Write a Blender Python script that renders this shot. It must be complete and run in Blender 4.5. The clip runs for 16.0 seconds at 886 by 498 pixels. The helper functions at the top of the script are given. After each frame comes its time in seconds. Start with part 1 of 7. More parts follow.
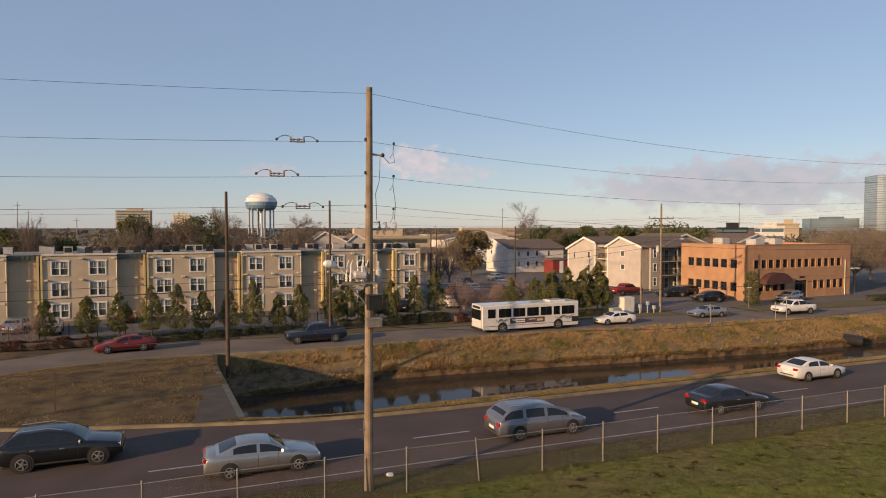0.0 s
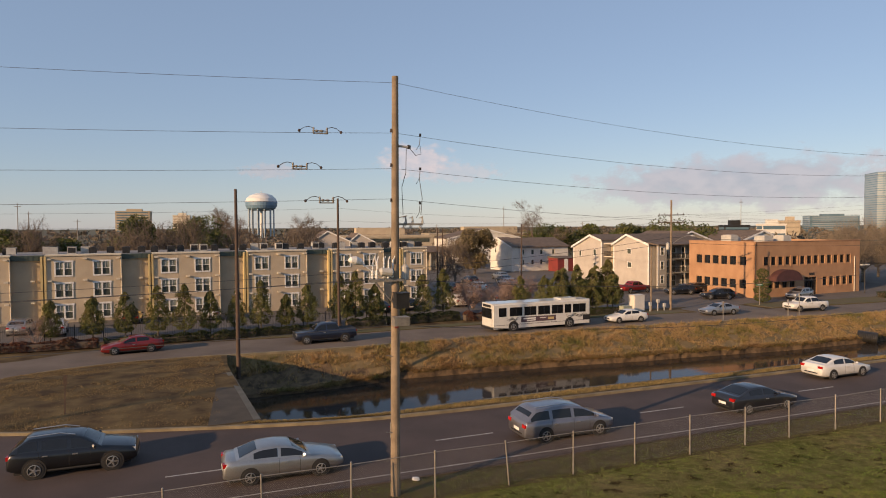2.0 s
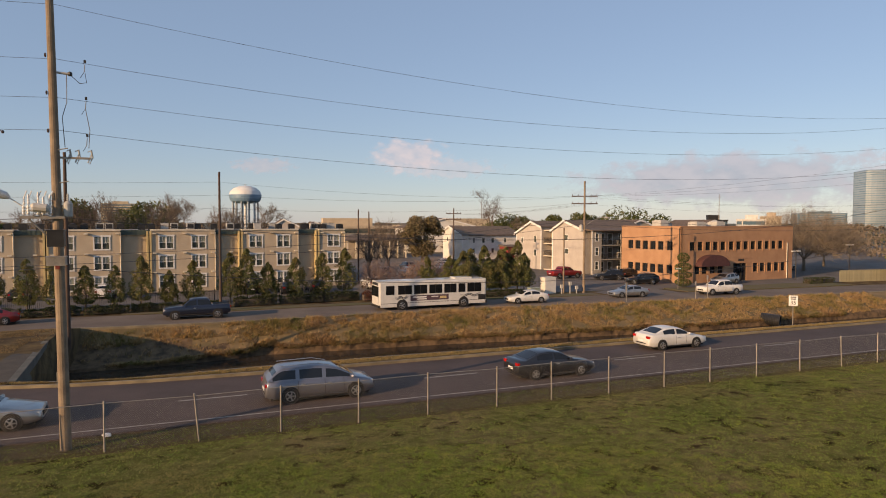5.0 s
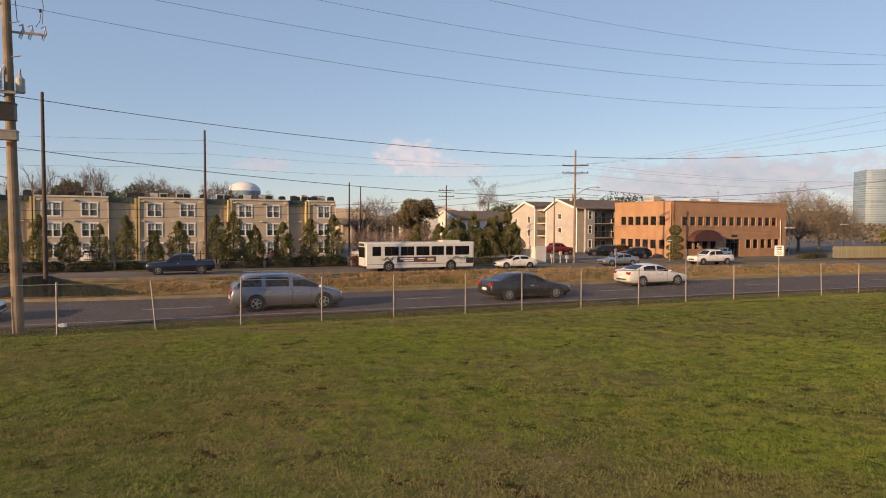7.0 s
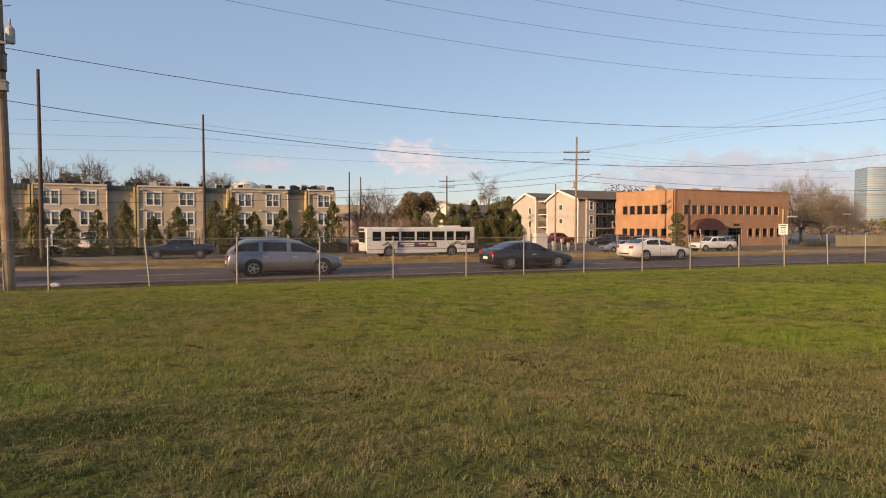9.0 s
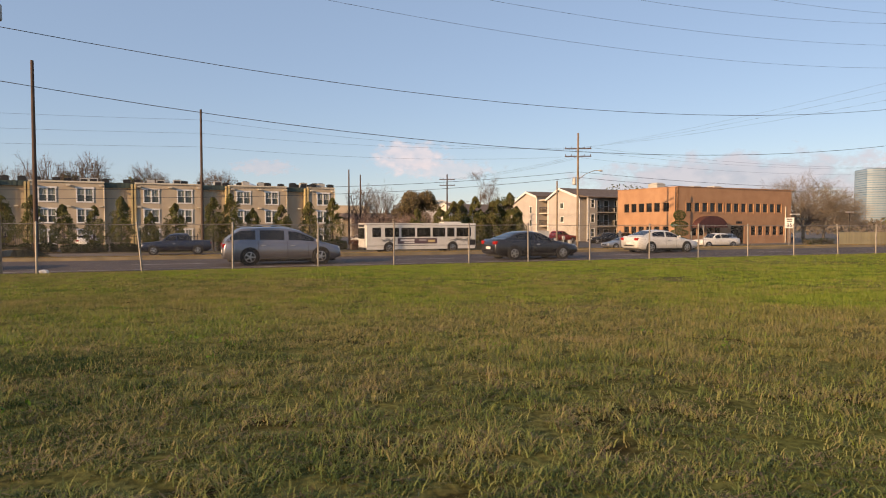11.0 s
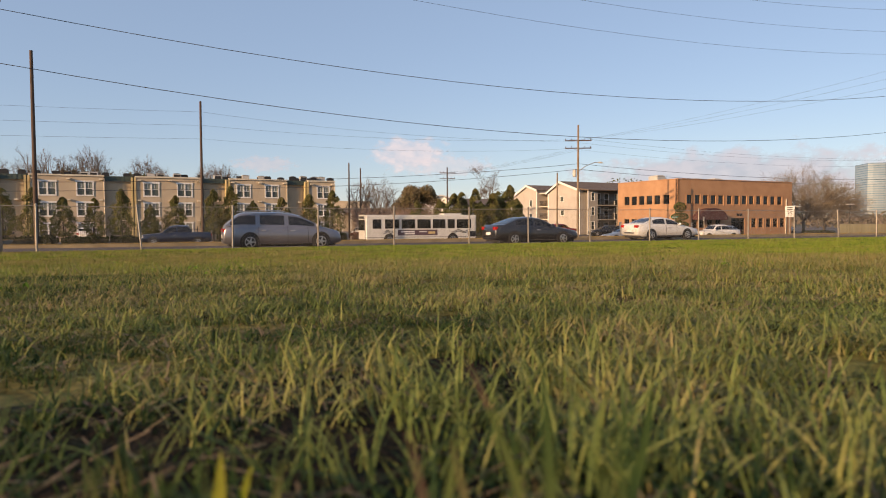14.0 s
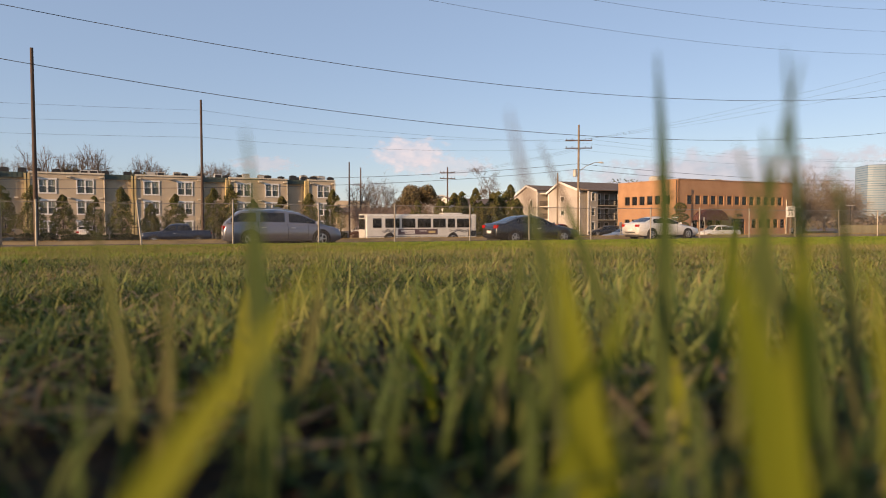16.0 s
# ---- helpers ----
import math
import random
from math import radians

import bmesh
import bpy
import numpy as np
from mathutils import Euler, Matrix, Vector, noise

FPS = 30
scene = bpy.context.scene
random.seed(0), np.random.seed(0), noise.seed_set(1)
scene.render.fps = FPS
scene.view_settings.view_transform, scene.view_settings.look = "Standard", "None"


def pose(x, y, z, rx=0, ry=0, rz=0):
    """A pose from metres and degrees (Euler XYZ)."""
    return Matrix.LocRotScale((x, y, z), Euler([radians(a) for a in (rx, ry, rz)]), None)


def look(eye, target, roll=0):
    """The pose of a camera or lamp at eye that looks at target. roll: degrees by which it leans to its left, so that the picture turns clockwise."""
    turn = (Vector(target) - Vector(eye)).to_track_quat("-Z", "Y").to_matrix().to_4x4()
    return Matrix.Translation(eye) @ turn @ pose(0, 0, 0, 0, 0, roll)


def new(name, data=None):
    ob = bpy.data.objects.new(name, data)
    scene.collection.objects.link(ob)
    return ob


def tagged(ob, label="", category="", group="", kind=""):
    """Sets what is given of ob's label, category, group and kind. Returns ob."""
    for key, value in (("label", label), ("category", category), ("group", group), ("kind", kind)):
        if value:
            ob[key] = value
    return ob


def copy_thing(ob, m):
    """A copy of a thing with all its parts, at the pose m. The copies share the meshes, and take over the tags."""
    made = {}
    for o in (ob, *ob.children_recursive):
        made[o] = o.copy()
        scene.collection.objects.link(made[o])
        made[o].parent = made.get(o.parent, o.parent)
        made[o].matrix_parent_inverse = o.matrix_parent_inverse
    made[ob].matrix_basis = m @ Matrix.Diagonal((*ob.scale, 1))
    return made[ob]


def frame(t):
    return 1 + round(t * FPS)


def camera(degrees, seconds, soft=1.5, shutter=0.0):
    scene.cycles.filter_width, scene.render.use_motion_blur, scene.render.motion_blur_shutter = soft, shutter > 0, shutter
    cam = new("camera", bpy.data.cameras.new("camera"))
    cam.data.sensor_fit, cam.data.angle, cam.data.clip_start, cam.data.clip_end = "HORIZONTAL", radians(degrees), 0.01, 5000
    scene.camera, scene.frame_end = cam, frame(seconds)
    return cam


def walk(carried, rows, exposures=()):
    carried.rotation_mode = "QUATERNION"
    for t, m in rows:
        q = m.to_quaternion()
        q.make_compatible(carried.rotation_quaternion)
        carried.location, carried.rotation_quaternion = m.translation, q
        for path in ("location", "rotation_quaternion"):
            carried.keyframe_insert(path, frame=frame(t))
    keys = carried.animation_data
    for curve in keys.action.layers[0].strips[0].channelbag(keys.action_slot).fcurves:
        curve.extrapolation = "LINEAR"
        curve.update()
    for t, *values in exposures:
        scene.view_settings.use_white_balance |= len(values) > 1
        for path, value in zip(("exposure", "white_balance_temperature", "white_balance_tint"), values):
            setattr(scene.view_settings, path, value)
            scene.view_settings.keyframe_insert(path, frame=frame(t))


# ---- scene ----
cam = camera(69.0, 16.0, 1.0)
PATH = [
    (0, (-13.498, -23.14, 10.118), (-12.769, -21.279, 10.048), -0.0),
    (0.5, (-13.434, -22.749, 10.071), (-12.704, -20.888, 10.005), 0.0),
    (1, (-13.908, -22.288, 10.023), (-13.18, -20.427, 9.956), 0.4),
    (1.5, (-14.438, -21.914, 9.993), (-13.711, -20.052, 9.924), -0.1),
    (2, (-14.15, -21.871, 9.944), (-13.42, -20.011, 9.872), -0.3),
    (2.5, (-13.011, -22.097, 9.905), (-12.278, -20.238, 9.828), -0.4),
    (3, (-11.368, -22.41, 9.828), (-10.633, -20.551, 9.748), -0.5),
    (3.5, (-9.295, -22.878, 9.754), (-8.558, -21.021, 9.671), -0.6),
    (4, (-6.916, -23.54, 9.648), (-6.175, -21.684, 9.566), -0.5),
    (4.5, (-4.812, -24.146, 9.039), (-4.071, -22.29, 8.96), -0.2),
    (5, (-3.255, -24.551, 7.867), (-2.512, -22.696, 7.783), 0.1),
    (7.5, (-1.86, -24.828, 3.181), (-1.118, -22.972, 3.1), 0.3),
    (8, (-1.843, -24.831, 2.776), (-1.101, -22.975, 2.69), 0.2),
    (10.5, (-1.483, -23.715, 1.72), (-0.744, -21.858, 1.648), 0.0),
    (11, (-1.503, -23.715, 1.605), (-0.763, -21.859, 1.53), -0.0),
    (11.5, (-1.507, -23.721, 1.514), (-0.767, -21.865, 1.435), -0.0),
    (12, (-1.507, -23.733, 1.458), (-0.768, -21.876, 1.377), -0.0),
    (12.5, (-1.504, -23.735, 1.43), (-0.764, -21.879, 1.346), -0.0),
    (13, (-1.503, -23.716, 1.347), (-0.764, -21.86, 1.262), -0.0),
    (13.5, (-1.503, -23.713, 1.228), (-0.763, -21.857, 1.141), -0.1),
    (14, (-1.499, -23.73, 1.103), (-0.76, -21.873, 1.017), -0.2),
    (14.5, (-1.506, -23.722, 1.046), (-0.768, -21.865, 0.96), -0.1),
    (15, (-1.498, -23.688, 1.004), (-0.761, -21.831, 0.92), -0.1),
    (15.5, (-1.502, -23.680, 1.001), (-0.765, -21.823, 0.915), -0.0),
    (16, (-1.510, -23.678, 1.003), (-0.771, -21.822, 0.918), 0.0),
]
walk(cam, [(t, look(eye, target, roll)) for t, eye, target, roll in PATH], [(0, 0.18, 7650, 22), (5, 0.20, 7650, 22), (7.5, 0.40, 7750, 22), (12, 0.45, 7800, 22), (16, 0.45, 7800, 23)])
cam.data.dof.use_dof = True
cam.data.dof.focus_distance = 12.0
cam.data.dof.aperture_fstop = 5.6

# ---- light ----
SUN_EL, SUN_AZ = radians(15.0), radians(200.3)
sun_way = Vector((math.cos(SUN_AZ) * math.cos(SUN_EL), math.sin(SUN_AZ) * math.cos(SUN_EL), math.sin(SUN_EL)))
world = bpy.data.worlds.new("sky")
scene.world = world
world.use_nodes = True
wn = world.node_tree
sky = wn.nodes.new("ShaderNodeTexSky")
sky.sky_type = "NISHITA"
sky.sun_disc = False
sky.sun_elevation = SUN_EL
sky.sun_rotation = math.atan2(sun_way.x, sun_way.y) % (2 * math.pi)
sky.air_density, sky.dust_density, sky.ozone_density = 1.0, 0.15, 3.0
haze = wn.nodes.new("ShaderNodeMixRGB")
haze.inputs[0].default_value = 0.50
haze.inputs[2].default_value = (1.97, 3.25, 5.05, 1)
wn.links.new(sky.outputs[0], haze.inputs[1])
wn.links.new(haze.outputs[0], wn.nodes["Background"].inputs[0])
wn.nodes["Background"].inputs[1].default_value = 0.12
lamp = bpy.data.lights.new("sun", "SUN")
lamp.energy, lamp.angle, lamp.color = 5.0, radians(0.6), (1.0, 0.75, 0.46)
new("sun", lamp).matrix_world = look(sun_way * 200, (0, 0, 0))


# ---- materials ----
def mat(name, a, b=None, scale=3.0, rough=0.8, metal=0.0, bump=0.0, bscale=30.0, fine=None, pieces=0.0, island=0.0, spec=0.5, thin=0.0):
    """Colour a to b over noise of that scale, a fine grain on top, and relief."""
    m = bpy.data.materials.new(name)
    m.use_nodes = True
    nt = m.node_tree
    n, ln = nt.nodes, nt.links
    bsdf = n["Principled BSDF"]
    bsdf.inputs["Roughness"].default_value = rough
    bsdf.inputs["Metallic"].default_value = metal
    bsdf.inputs["Specular IOR Level"].default_value = spec
    b = b or tuple(c * 0.8 for c in a)
    co = n.new("ShaderNodeTexCoord")
    big = n.new("ShaderNodeTexNoise")
    big.inputs["Scale"].default_value, big.inputs["Detail"].default_value = scale, 6
    ln.new(co.outputs["Object"], big.inputs["Vector"])
    ramp = n.new("ShaderNodeValToRGB")
    ramp.color_ramp.elements[0].position, ramp.color_ramp.elements[1].position = 0.36, 0.64
    ramp.color_ramp.elements[0].color, ramp.color_ramp.elements[1].color = (*a, 1), (*b, 1)
    ln.new(big.outputs["Fac"], ramp.inputs[0])
    colour = ramp.outputs[0]
    grain = n.new("ShaderNodeTexNoise")
    grain.inputs["Scale"].default_value, grain.inputs["Detail"].default_value = fine or bscale, 4
    ln.new(co.outputs["Object"], grain.inputs["Vector"])
    hsv = n.new("ShaderNodeHueSaturation")
    ln.new(colour, hsv.inputs["Color"])
    span = n.new("ShaderNodeMapRange")
    span.inputs["To Min"].default_value, span.inputs["To Max"].default_value = 0.75, 1.25
    ln.new(grain.outputs["Fac"], span.inputs["Value"])
    value = span.outputs[0]
    if pieces or island:
        src = n.new("ShaderNodeObjectInfo").outputs["Random"] if pieces else n.new("ShaderNodeNewGeometry").outputs["Random Per Island"]
        amount = pieces or island
        vary = n.new("ShaderNodeMapRange")
        vary.inputs["To Min"].default_value, vary.inputs["To Max"].default_value = 1 - amount, 1 + amount
        ln.new(src, vary.inputs["Value"])
        mul = n.new("ShaderNodeMath")
        mul.operation = "MULTIPLY"
        ln.new(value, mul.inputs[0])
        ln.new(vary.outputs[0], mul.inputs[1])
        value = mul.outputs[0]
    ln.new(value, hsv.inputs["Value"])
    ln.new(hsv.outputs[0], bsdf.inputs["Base Color"])
    if bump:
        bp = n.new("ShaderNodeBump")
        bp.inputs["Strength"].default_value, bp.inputs["Distance"].default_value = bump, 0.02
        ln.new(grain.outputs["Fac"], bp.inputs["Height"])
        ln.new(bp.outputs[0], bsdf.inputs["Normal"])
    if thin:
        lit = n.new("ShaderNodeBsdfTranslucent")
        ln.new(hsv.outputs[0], lit.inputs["Color"])
        mix = n.new("ShaderNodeMixShader")
        mix.inputs[0].default_value = thin
        ln.new(bsdf.outputs[0], mix.inputs[1])
        ln.new(lit.outputs[0], mix.inputs[2])
        ln.new(mix.outputs[0], n["Material Output"].inputs[0])
    return m


def leafy(name, stops, thin=0.25, rough=0.6, scale=0.6, gain=1.6, centre=0.5, spec=0.2):
    """Leaves and blades: a colour for each island out of the stops, shifted by a broad noise."""
    m = bpy.data.materials.new(name)
    m.use_nodes = True
    n, ln = m.node_tree.nodes, m.node_tree.links
    bsdf = n["Principled BSDF"]
    bsdf.inputs["Roughness"].default_value = rough
    bsdf.inputs["Specular IOR Level"].default_value = spec
    geo = n.new("ShaderNodeNewGeometry")
    co = n.new("ShaderNodeTexCoord")
    broad = n.new("ShaderNodeTexNoise")
    broad.inputs["Scale"].default_value, broad.inputs["Detail"].default_value = scale, 4
    ln.new(co.outputs["Object"], broad.inputs["Vector"])
    add = n.new("ShaderNodeMath")
    add.operation = "MULTIPLY_ADD"
    add.inputs[1].default_value = gain
    ln.new(broad.outputs["Fac"], add.inputs[0])
    shift = n.new("ShaderNodeMath")
    shift.operation = "MULTIPLY_ADD"
    shift.inputs[1].default_value, shift.inputs[2].default_value = 0.6, centre - 0.3 - 0.5 * gain
    ln.new(geo.outputs["Random Per Island"], shift.inputs[0])
    ln.new(shift.outputs[0], add.inputs[2])
    ramp = n.new("ShaderNodeValToRGB")
    el = ramp.color_ramp.elements
    while len(el) < len(stops):
        el.new(0.5)
    for k, c in enumerate(stops):
        el[k].position, el[k].color = k / (len(stops) - 1), (*c, 1)
    ln.new(add.outputs[0], ramp.inputs[0])
    ln.new(ramp.outputs[0], bsdf.inputs["Base Color"])
    lit = n.new("ShaderNodeBsdfTranslucent")
    ln.new(ramp.outputs[0], lit.inputs["Color"])
    mix = n.new("ShaderNodeMixShader")
    mix.inputs[0].default_value = thin
    ln.new(bsdf.outputs[0], mix.inputs[1])
    ln.new(lit.outputs[0], mix.inputs[2])
    ln.new(mix.outputs[0], n["Material Output"].inputs[0])
    return m


def lawn_ground(name):
    """Thatch under the mown grass: olive to straw in broad patches, fine grain, and bare dark soil in small spots."""
    m = bpy.data.materials.new(name)
    m.use_nodes = True
    n, ln = m.node_tree.nodes, m.node_tree.links
    bsdf = n["Principled BSDF"]
    bsdf.inputs["Roughness"].default_value, bsdf.inputs["Specular IOR Level"].default_value = 1.0, 0.02
    co = n.new("ShaderNodeTexCoord")

    def field(scale, detail, stops):
        ns = n.new("ShaderNodeTexNoise")
        ns.inputs["Scale"].default_value, ns.inputs["Detail"].default_value = scale, detail
        ln.new(co.outputs["Object"], ns.inputs["Vector"])
        rp = n.new("ShaderNodeValToRGB")
        el = rp.color_ramp.elements
        while len(el) < len(stops):
            el.new(0.5)
        for k, (p, c) in enumerate(stops):
            el[k].position, el[k].color = p, (*c, 1)
        ln.new(ns.outputs["Fac"], rp.inputs[0])
        return ns, rp.outputs[0]

    def mixed(kind, a, b, fac=1.0):
        mx = n.new("ShaderNodeMixRGB")
        mx.blend_type = kind
        mx.inputs[0].default_value = fac
        ln.new(a, mx.inputs[1])
        ln.new(b, mx.inputs[2])
        return mx

    _, broad = field(0.22, 5, [(0.34, (0.098, 0.106, 0.030)), (0.5, (0.124, 0.117, 0.039)), (0.66, (0.146, 0.118, 0.054))])
    _, mid = field(2.2, 6, [(0.36, (0.72, 0.78, 0.70)), (0.62, (1.22, 1.15, 1.2))])
    grain, fine = field(30, 6, [(0.36, (0.55, 0.55, 0.56)), (0.64, (1.35, 1.35, 1.3))])
    _, soil = field(1.5, 6, [(0.56, (1.0, 1.0, 1.0)), (0.66, (0.34, 0.28, 0.32))])
    a = mixed("MULTIPLY", broad, mid)
    b = mixed("MULTIPLY", a.outputs[0], fine)
    c = mixed("MULTIPLY", b.outputs[0], soil)
    ln.new(c.outputs[0], bsdf.inputs["Base Color"])
    bp = n.new("ShaderNodeBump")
    bp.inputs["Strength"].default_value, bp.inputs["Distance"].default_value = 0.6, 0.012
    ln.new(grain.outputs["Fac"], bp.inputs["Height"])
    ln.new(bp.outputs[0], bsdf.inputs["Normal"])
    return m


M_SOIL = lawn_ground("lawn_thatch")
M_DIRT = mat("verge_dirt", (0.095, 0.068, 0.038), (0.066, 0.054, 0.026), 0.9, 1.0, bump=0.7, bscale=12, spec=0.05)
M_DRY = mat("dry_grass_ground", (0.150, 0.108, 0.056), (0.066, 0.046, 0.029), 0.6, 1.0, bump=1.0, bscale=5, fine=9, spec=0.05)
# stained apron concrete, its colour also lowered for shade
M_APRON = mat("stained_shaded_concrete", (0.065, 0.052, 0.037), (0.038, 0.031, 0.024), 0.8, 0.9, bump=0.4, bscale=12)
M_BANK = mat("bank_ground", (0.216, 0.139, 0.060), (0.108, 0.081, 0.037), 0.5, 0.95, bump=0.8, bscale=3, fine=4)
M_MUD = mat("canal_mud", (0.165, 0.110, 0.064), (0.060, 0.042, 0.028), 1.6, 0.95, bump=1.0, bscale=6, spec=0.15)
M_FAR = mat("far_ground", (0.07, 0.075, 0.04), (0.10, 0.085, 0.05), 0.02, 0.95)
M_LOT = mat("parking_asphalt", (0.120, 0.105, 0.094), (0.088, 0.077, 0.070), 0.25, 0.9, bump=0.2, bscale=40)
M_ROAD = mat("road_asphalt", (0.082, 0.059, 0.053), (0.060, 0.044, 0.040), 0.35, 0.9, bump=0.25, bscale=45, fine=60, spec=0.35)
M_ROAD2 = mat("far_road_asphalt", (0.172, 0.138, 0.113), (0.128, 0.103, 0.086), 0.3, 0.95, bump=0.2, bscale=40, spec=0.2)
M_CONC = mat("concrete", (0.24, 0.19, 0.115), (0.15, 0.12, 0.075), 1.0, 0.85, bump=0.3, bscale=20)
M_WALLC = mat("weathered_concrete", (0.115, 0.110, 0.090), (0.065, 0.062, 0.052), 0.7, 0.85, bump=0.4, bscale=12)
M_PAINT = mat("road_paint", (0.390, 0.375, 0.345), (0.255, 0.240, 0.225), 2.5, 0.7)
M_STUCCO = mat("tan_stucco", (0.470, 0.382, 0.277), (0.403, 0.325, 0.236), 0.5, 0.9, bump=0.25, bscale=25)
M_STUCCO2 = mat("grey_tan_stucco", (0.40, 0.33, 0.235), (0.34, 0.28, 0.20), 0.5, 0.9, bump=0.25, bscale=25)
M_YELLOW = mat("ochre_paint", (0.55, 0.42, 0.20), (0.46, 0.345, 0.165), 0.7, 0.75)
M_CREAM = mat("cream_trim", (0.62, 0.55, 0.43), (0.52, 0.46, 0.36), 1.2, 0.7)
M_GREEN = mat("green_fascia", (0.060, 0.085, 0.070), (0.040, 0.060, 0.050), 1.0, 0.6)
M_WHITE = mat("white_paint", (0.74, 0.72, 0.68), (0.62, 0.60, 0.57), 1.5, 0.5)
M_GLASS = mat("window_glass", (0.085, 0.095, 0.080), (0.050, 0.058, 0.052), 0.9, 0.08)
M_GLASS2 = mat("tinted_glass", (0.018, 0.020, 0.024), (0.010, 0.012, 0.014), 0.9, 0.04)
M_BLIND = mat("window_blind", (0.27, 0.285, 0.235), (0.16, 0.17, 0.14), 1.3, 0.25)
M_ROOF = mat("roof_membrane", (0.24, 0.225, 0.21), (0.17, 0.16, 0.15), 0.3, 0.9)
M_SHINGLE = mat("brown_shingle", (0.150, 0.108, 0.080), (0.105, 0.076, 0.058), 1.2, 0.9, bump=0.3, bscale=10)
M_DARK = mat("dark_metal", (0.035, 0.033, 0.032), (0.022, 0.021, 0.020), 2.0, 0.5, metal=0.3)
M_STEEL = mat("galvanised_steel", (0.33, 0.295, 0.25), (0.23, 0.205, 0.18), 4.0, 0.55, metal=0.5)
M_BRICK = mat("orange_brick", (0.395, 0.220, 0.122), (0.335, 0.180, 0.098), 0.6, 0.9, bump=0.3, bscale=14, pieces=0.08)
M_MORTAR = mat("brick_wall_base", (0.39, 0.21, 0.12), (0.34, 0.18, 0.10), 0.5, 0.9, bump=0.3, bscale=14)
M_AWN = mat("maroon_awning", (0.085, 0.030, 0.026), (0.060, 0.022, 0.020), 1.5, 0.7)
M_SIDING = mat("beige_siding", (0.43, 0.385, 0.345), (0.37, 0.33, 0.295), 0.6, 0.8)
M_GREYSIDE = mat("grey_siding", (0.36, 0.32, 0.27), (0.30, 0.27, 0.23), 0.6, 0.8)
M_WSIDING = mat("white_siding", (0.66, 0.62, 0.56), (0.56, 0.53, 0.48), 0.4, 0.8)
M_RED = mat("red_paint", (0.22, 0.035, 0.030), (0.17, 0.028, 0.025), 0.8, 0.6)
M_POLE = mat("weathered_pole_wood", (0.26, 0.195, 0.135), (0.165, 0.122, 0.085), 1.6, 0.9, bump=0.5, bscale=18)
M_DPOLE = mat("creosoted_pole_wood", (0.085, 0.052, 0.036), (0.055, 0.035, 0.026), 1.6, 0.85, bump=0.4, bscale=18)
M_WIRE = mat("black_cable", (0.055, 0.052, 0.052), (0.040, 0.039, 0.040), 1.0, 0.6)
M_GREYP = mat("grey_equipment", (0.46, 0.44, 0.40), (0.36, 0.345, 0.32), 2.0, 0.5)
M_PORC = mat("brown_porcelain", (0.085, 0.058, 0.046), (0.06, 0.042, 0.034), 3.0, 0.25)


# ---- building blocks ----
def part(name, bm, material, parent=None, label="", smooth=False):
    me = bpy.data.meshes.new(name)
    bm.to_mesh(me)
    bm.free()
    me.materials.append(material)
    if smooth:
        for p in me.polygons:
            p.use_smooth = True
    ob = new(name, me)
    ob.parent = parent
    if label:
        tagged(ob, label)
    return ob


def sheet(name, verts, faces, materials, index=None, parent=None):
    me = bpy.data.meshes.new(name)
    me.from_pydata(verts, [], faces)
    for m in materials:
        me.materials.append(m)
    if index is not None:
        me.polygons.foreach_set("material_index", index)
    me.update()
    ob = new(name, me)
    ob.parent = parent
    return ob


def thing(name, m, label, category, group="", kind=""):
    ob = new(name)
    ob.empty_display_size = 0.3
    ob.matrix_world = m
    return tagged(ob, label, category, group, kind)


def box(bm, x0, x1, y0, y1, z0, z1):
    v = [bm.verts.new((x, y, z)) for z in (z0, z1) for x, y in ((x0, y0), (x1, y0), (x1, y1), (x0, y1))]
    for f in ((3, 2, 1, 0), (4, 5, 6, 7), (0, 1, 5, 4), (1, 2, 6, 5), (2, 3, 7, 6), (3, 0, 4, 7)):
        bm.faces.new([v[k] for k in f])
    return bm


def solid(bm, bottom, top):
    """A prism between two rings of the same number of points."""
    a, b = [bm.verts.new(p) for p in bottom], [bm.verts.new(p) for p in top]
    n = len(a)
    bm.faces.new(a[::-1])
    bm.faces.new(b)
    for k in range(n):
        bm.faces.new((a[k], a[(k + 1) % n], b[(k + 1) % n], b[k]))
    return bm


def tube(bm, points, radii, n=8, cap=True):
    """A round bar along points, with a radius at each."""
    rings = []
    pts = [Vector(p) for p in points]
    for k, p in enumerate(pts):
        d = (pts[min(k + 1, len(pts) - 1)] - pts[max(k - 1, 0)]).normalized()
        u = d.cross(Vector((0, 0, 1)) if abs(d.z) < 0.95 else Vector((1, 0, 0))).normalized()
        w = d.cross(u)
        r = radii[k] if isinstance(radii, (list, tuple)) else radii
        rings.append([bm.verts.new(p + r * (math.cos(2 * math.pi * j / n) * u + math.sin(2 * math.pi * j / n) * w)) for j in range(n)])
    for a, b in zip(rings, rings[1:]):
        for j in range(n):
            bm.faces.new((a[j], b[j], b[(j + 1) % n], a[(j + 1) % n]))
    if cap:
        bm.faces.new(rings[0])
        bm.faces.new(rings[-1][::-1])
    return bm


def lathe(bm, profile, n=16, centre=(0, 0, 0)):
    """A turned solid from (radius, height) pairs."""
    rings = [[bm.verts.new((centre[0] + r * math.cos(2 * math.pi * j / n), centre[1] + r * math.sin(2 * math.pi * j / n), centre[2] + z)) for j in range(n)] for r, z in profile]
    for a, b in zip(rings, rings[1:]):
        for j in range(n):
            bm.faces.new((a[j], a[(j + 1) % n], b[(j + 1) % n], b[j]))
    bm.faces.new(rings[0][::-1])
    bm.faces.new(rings[-1])
    return bm


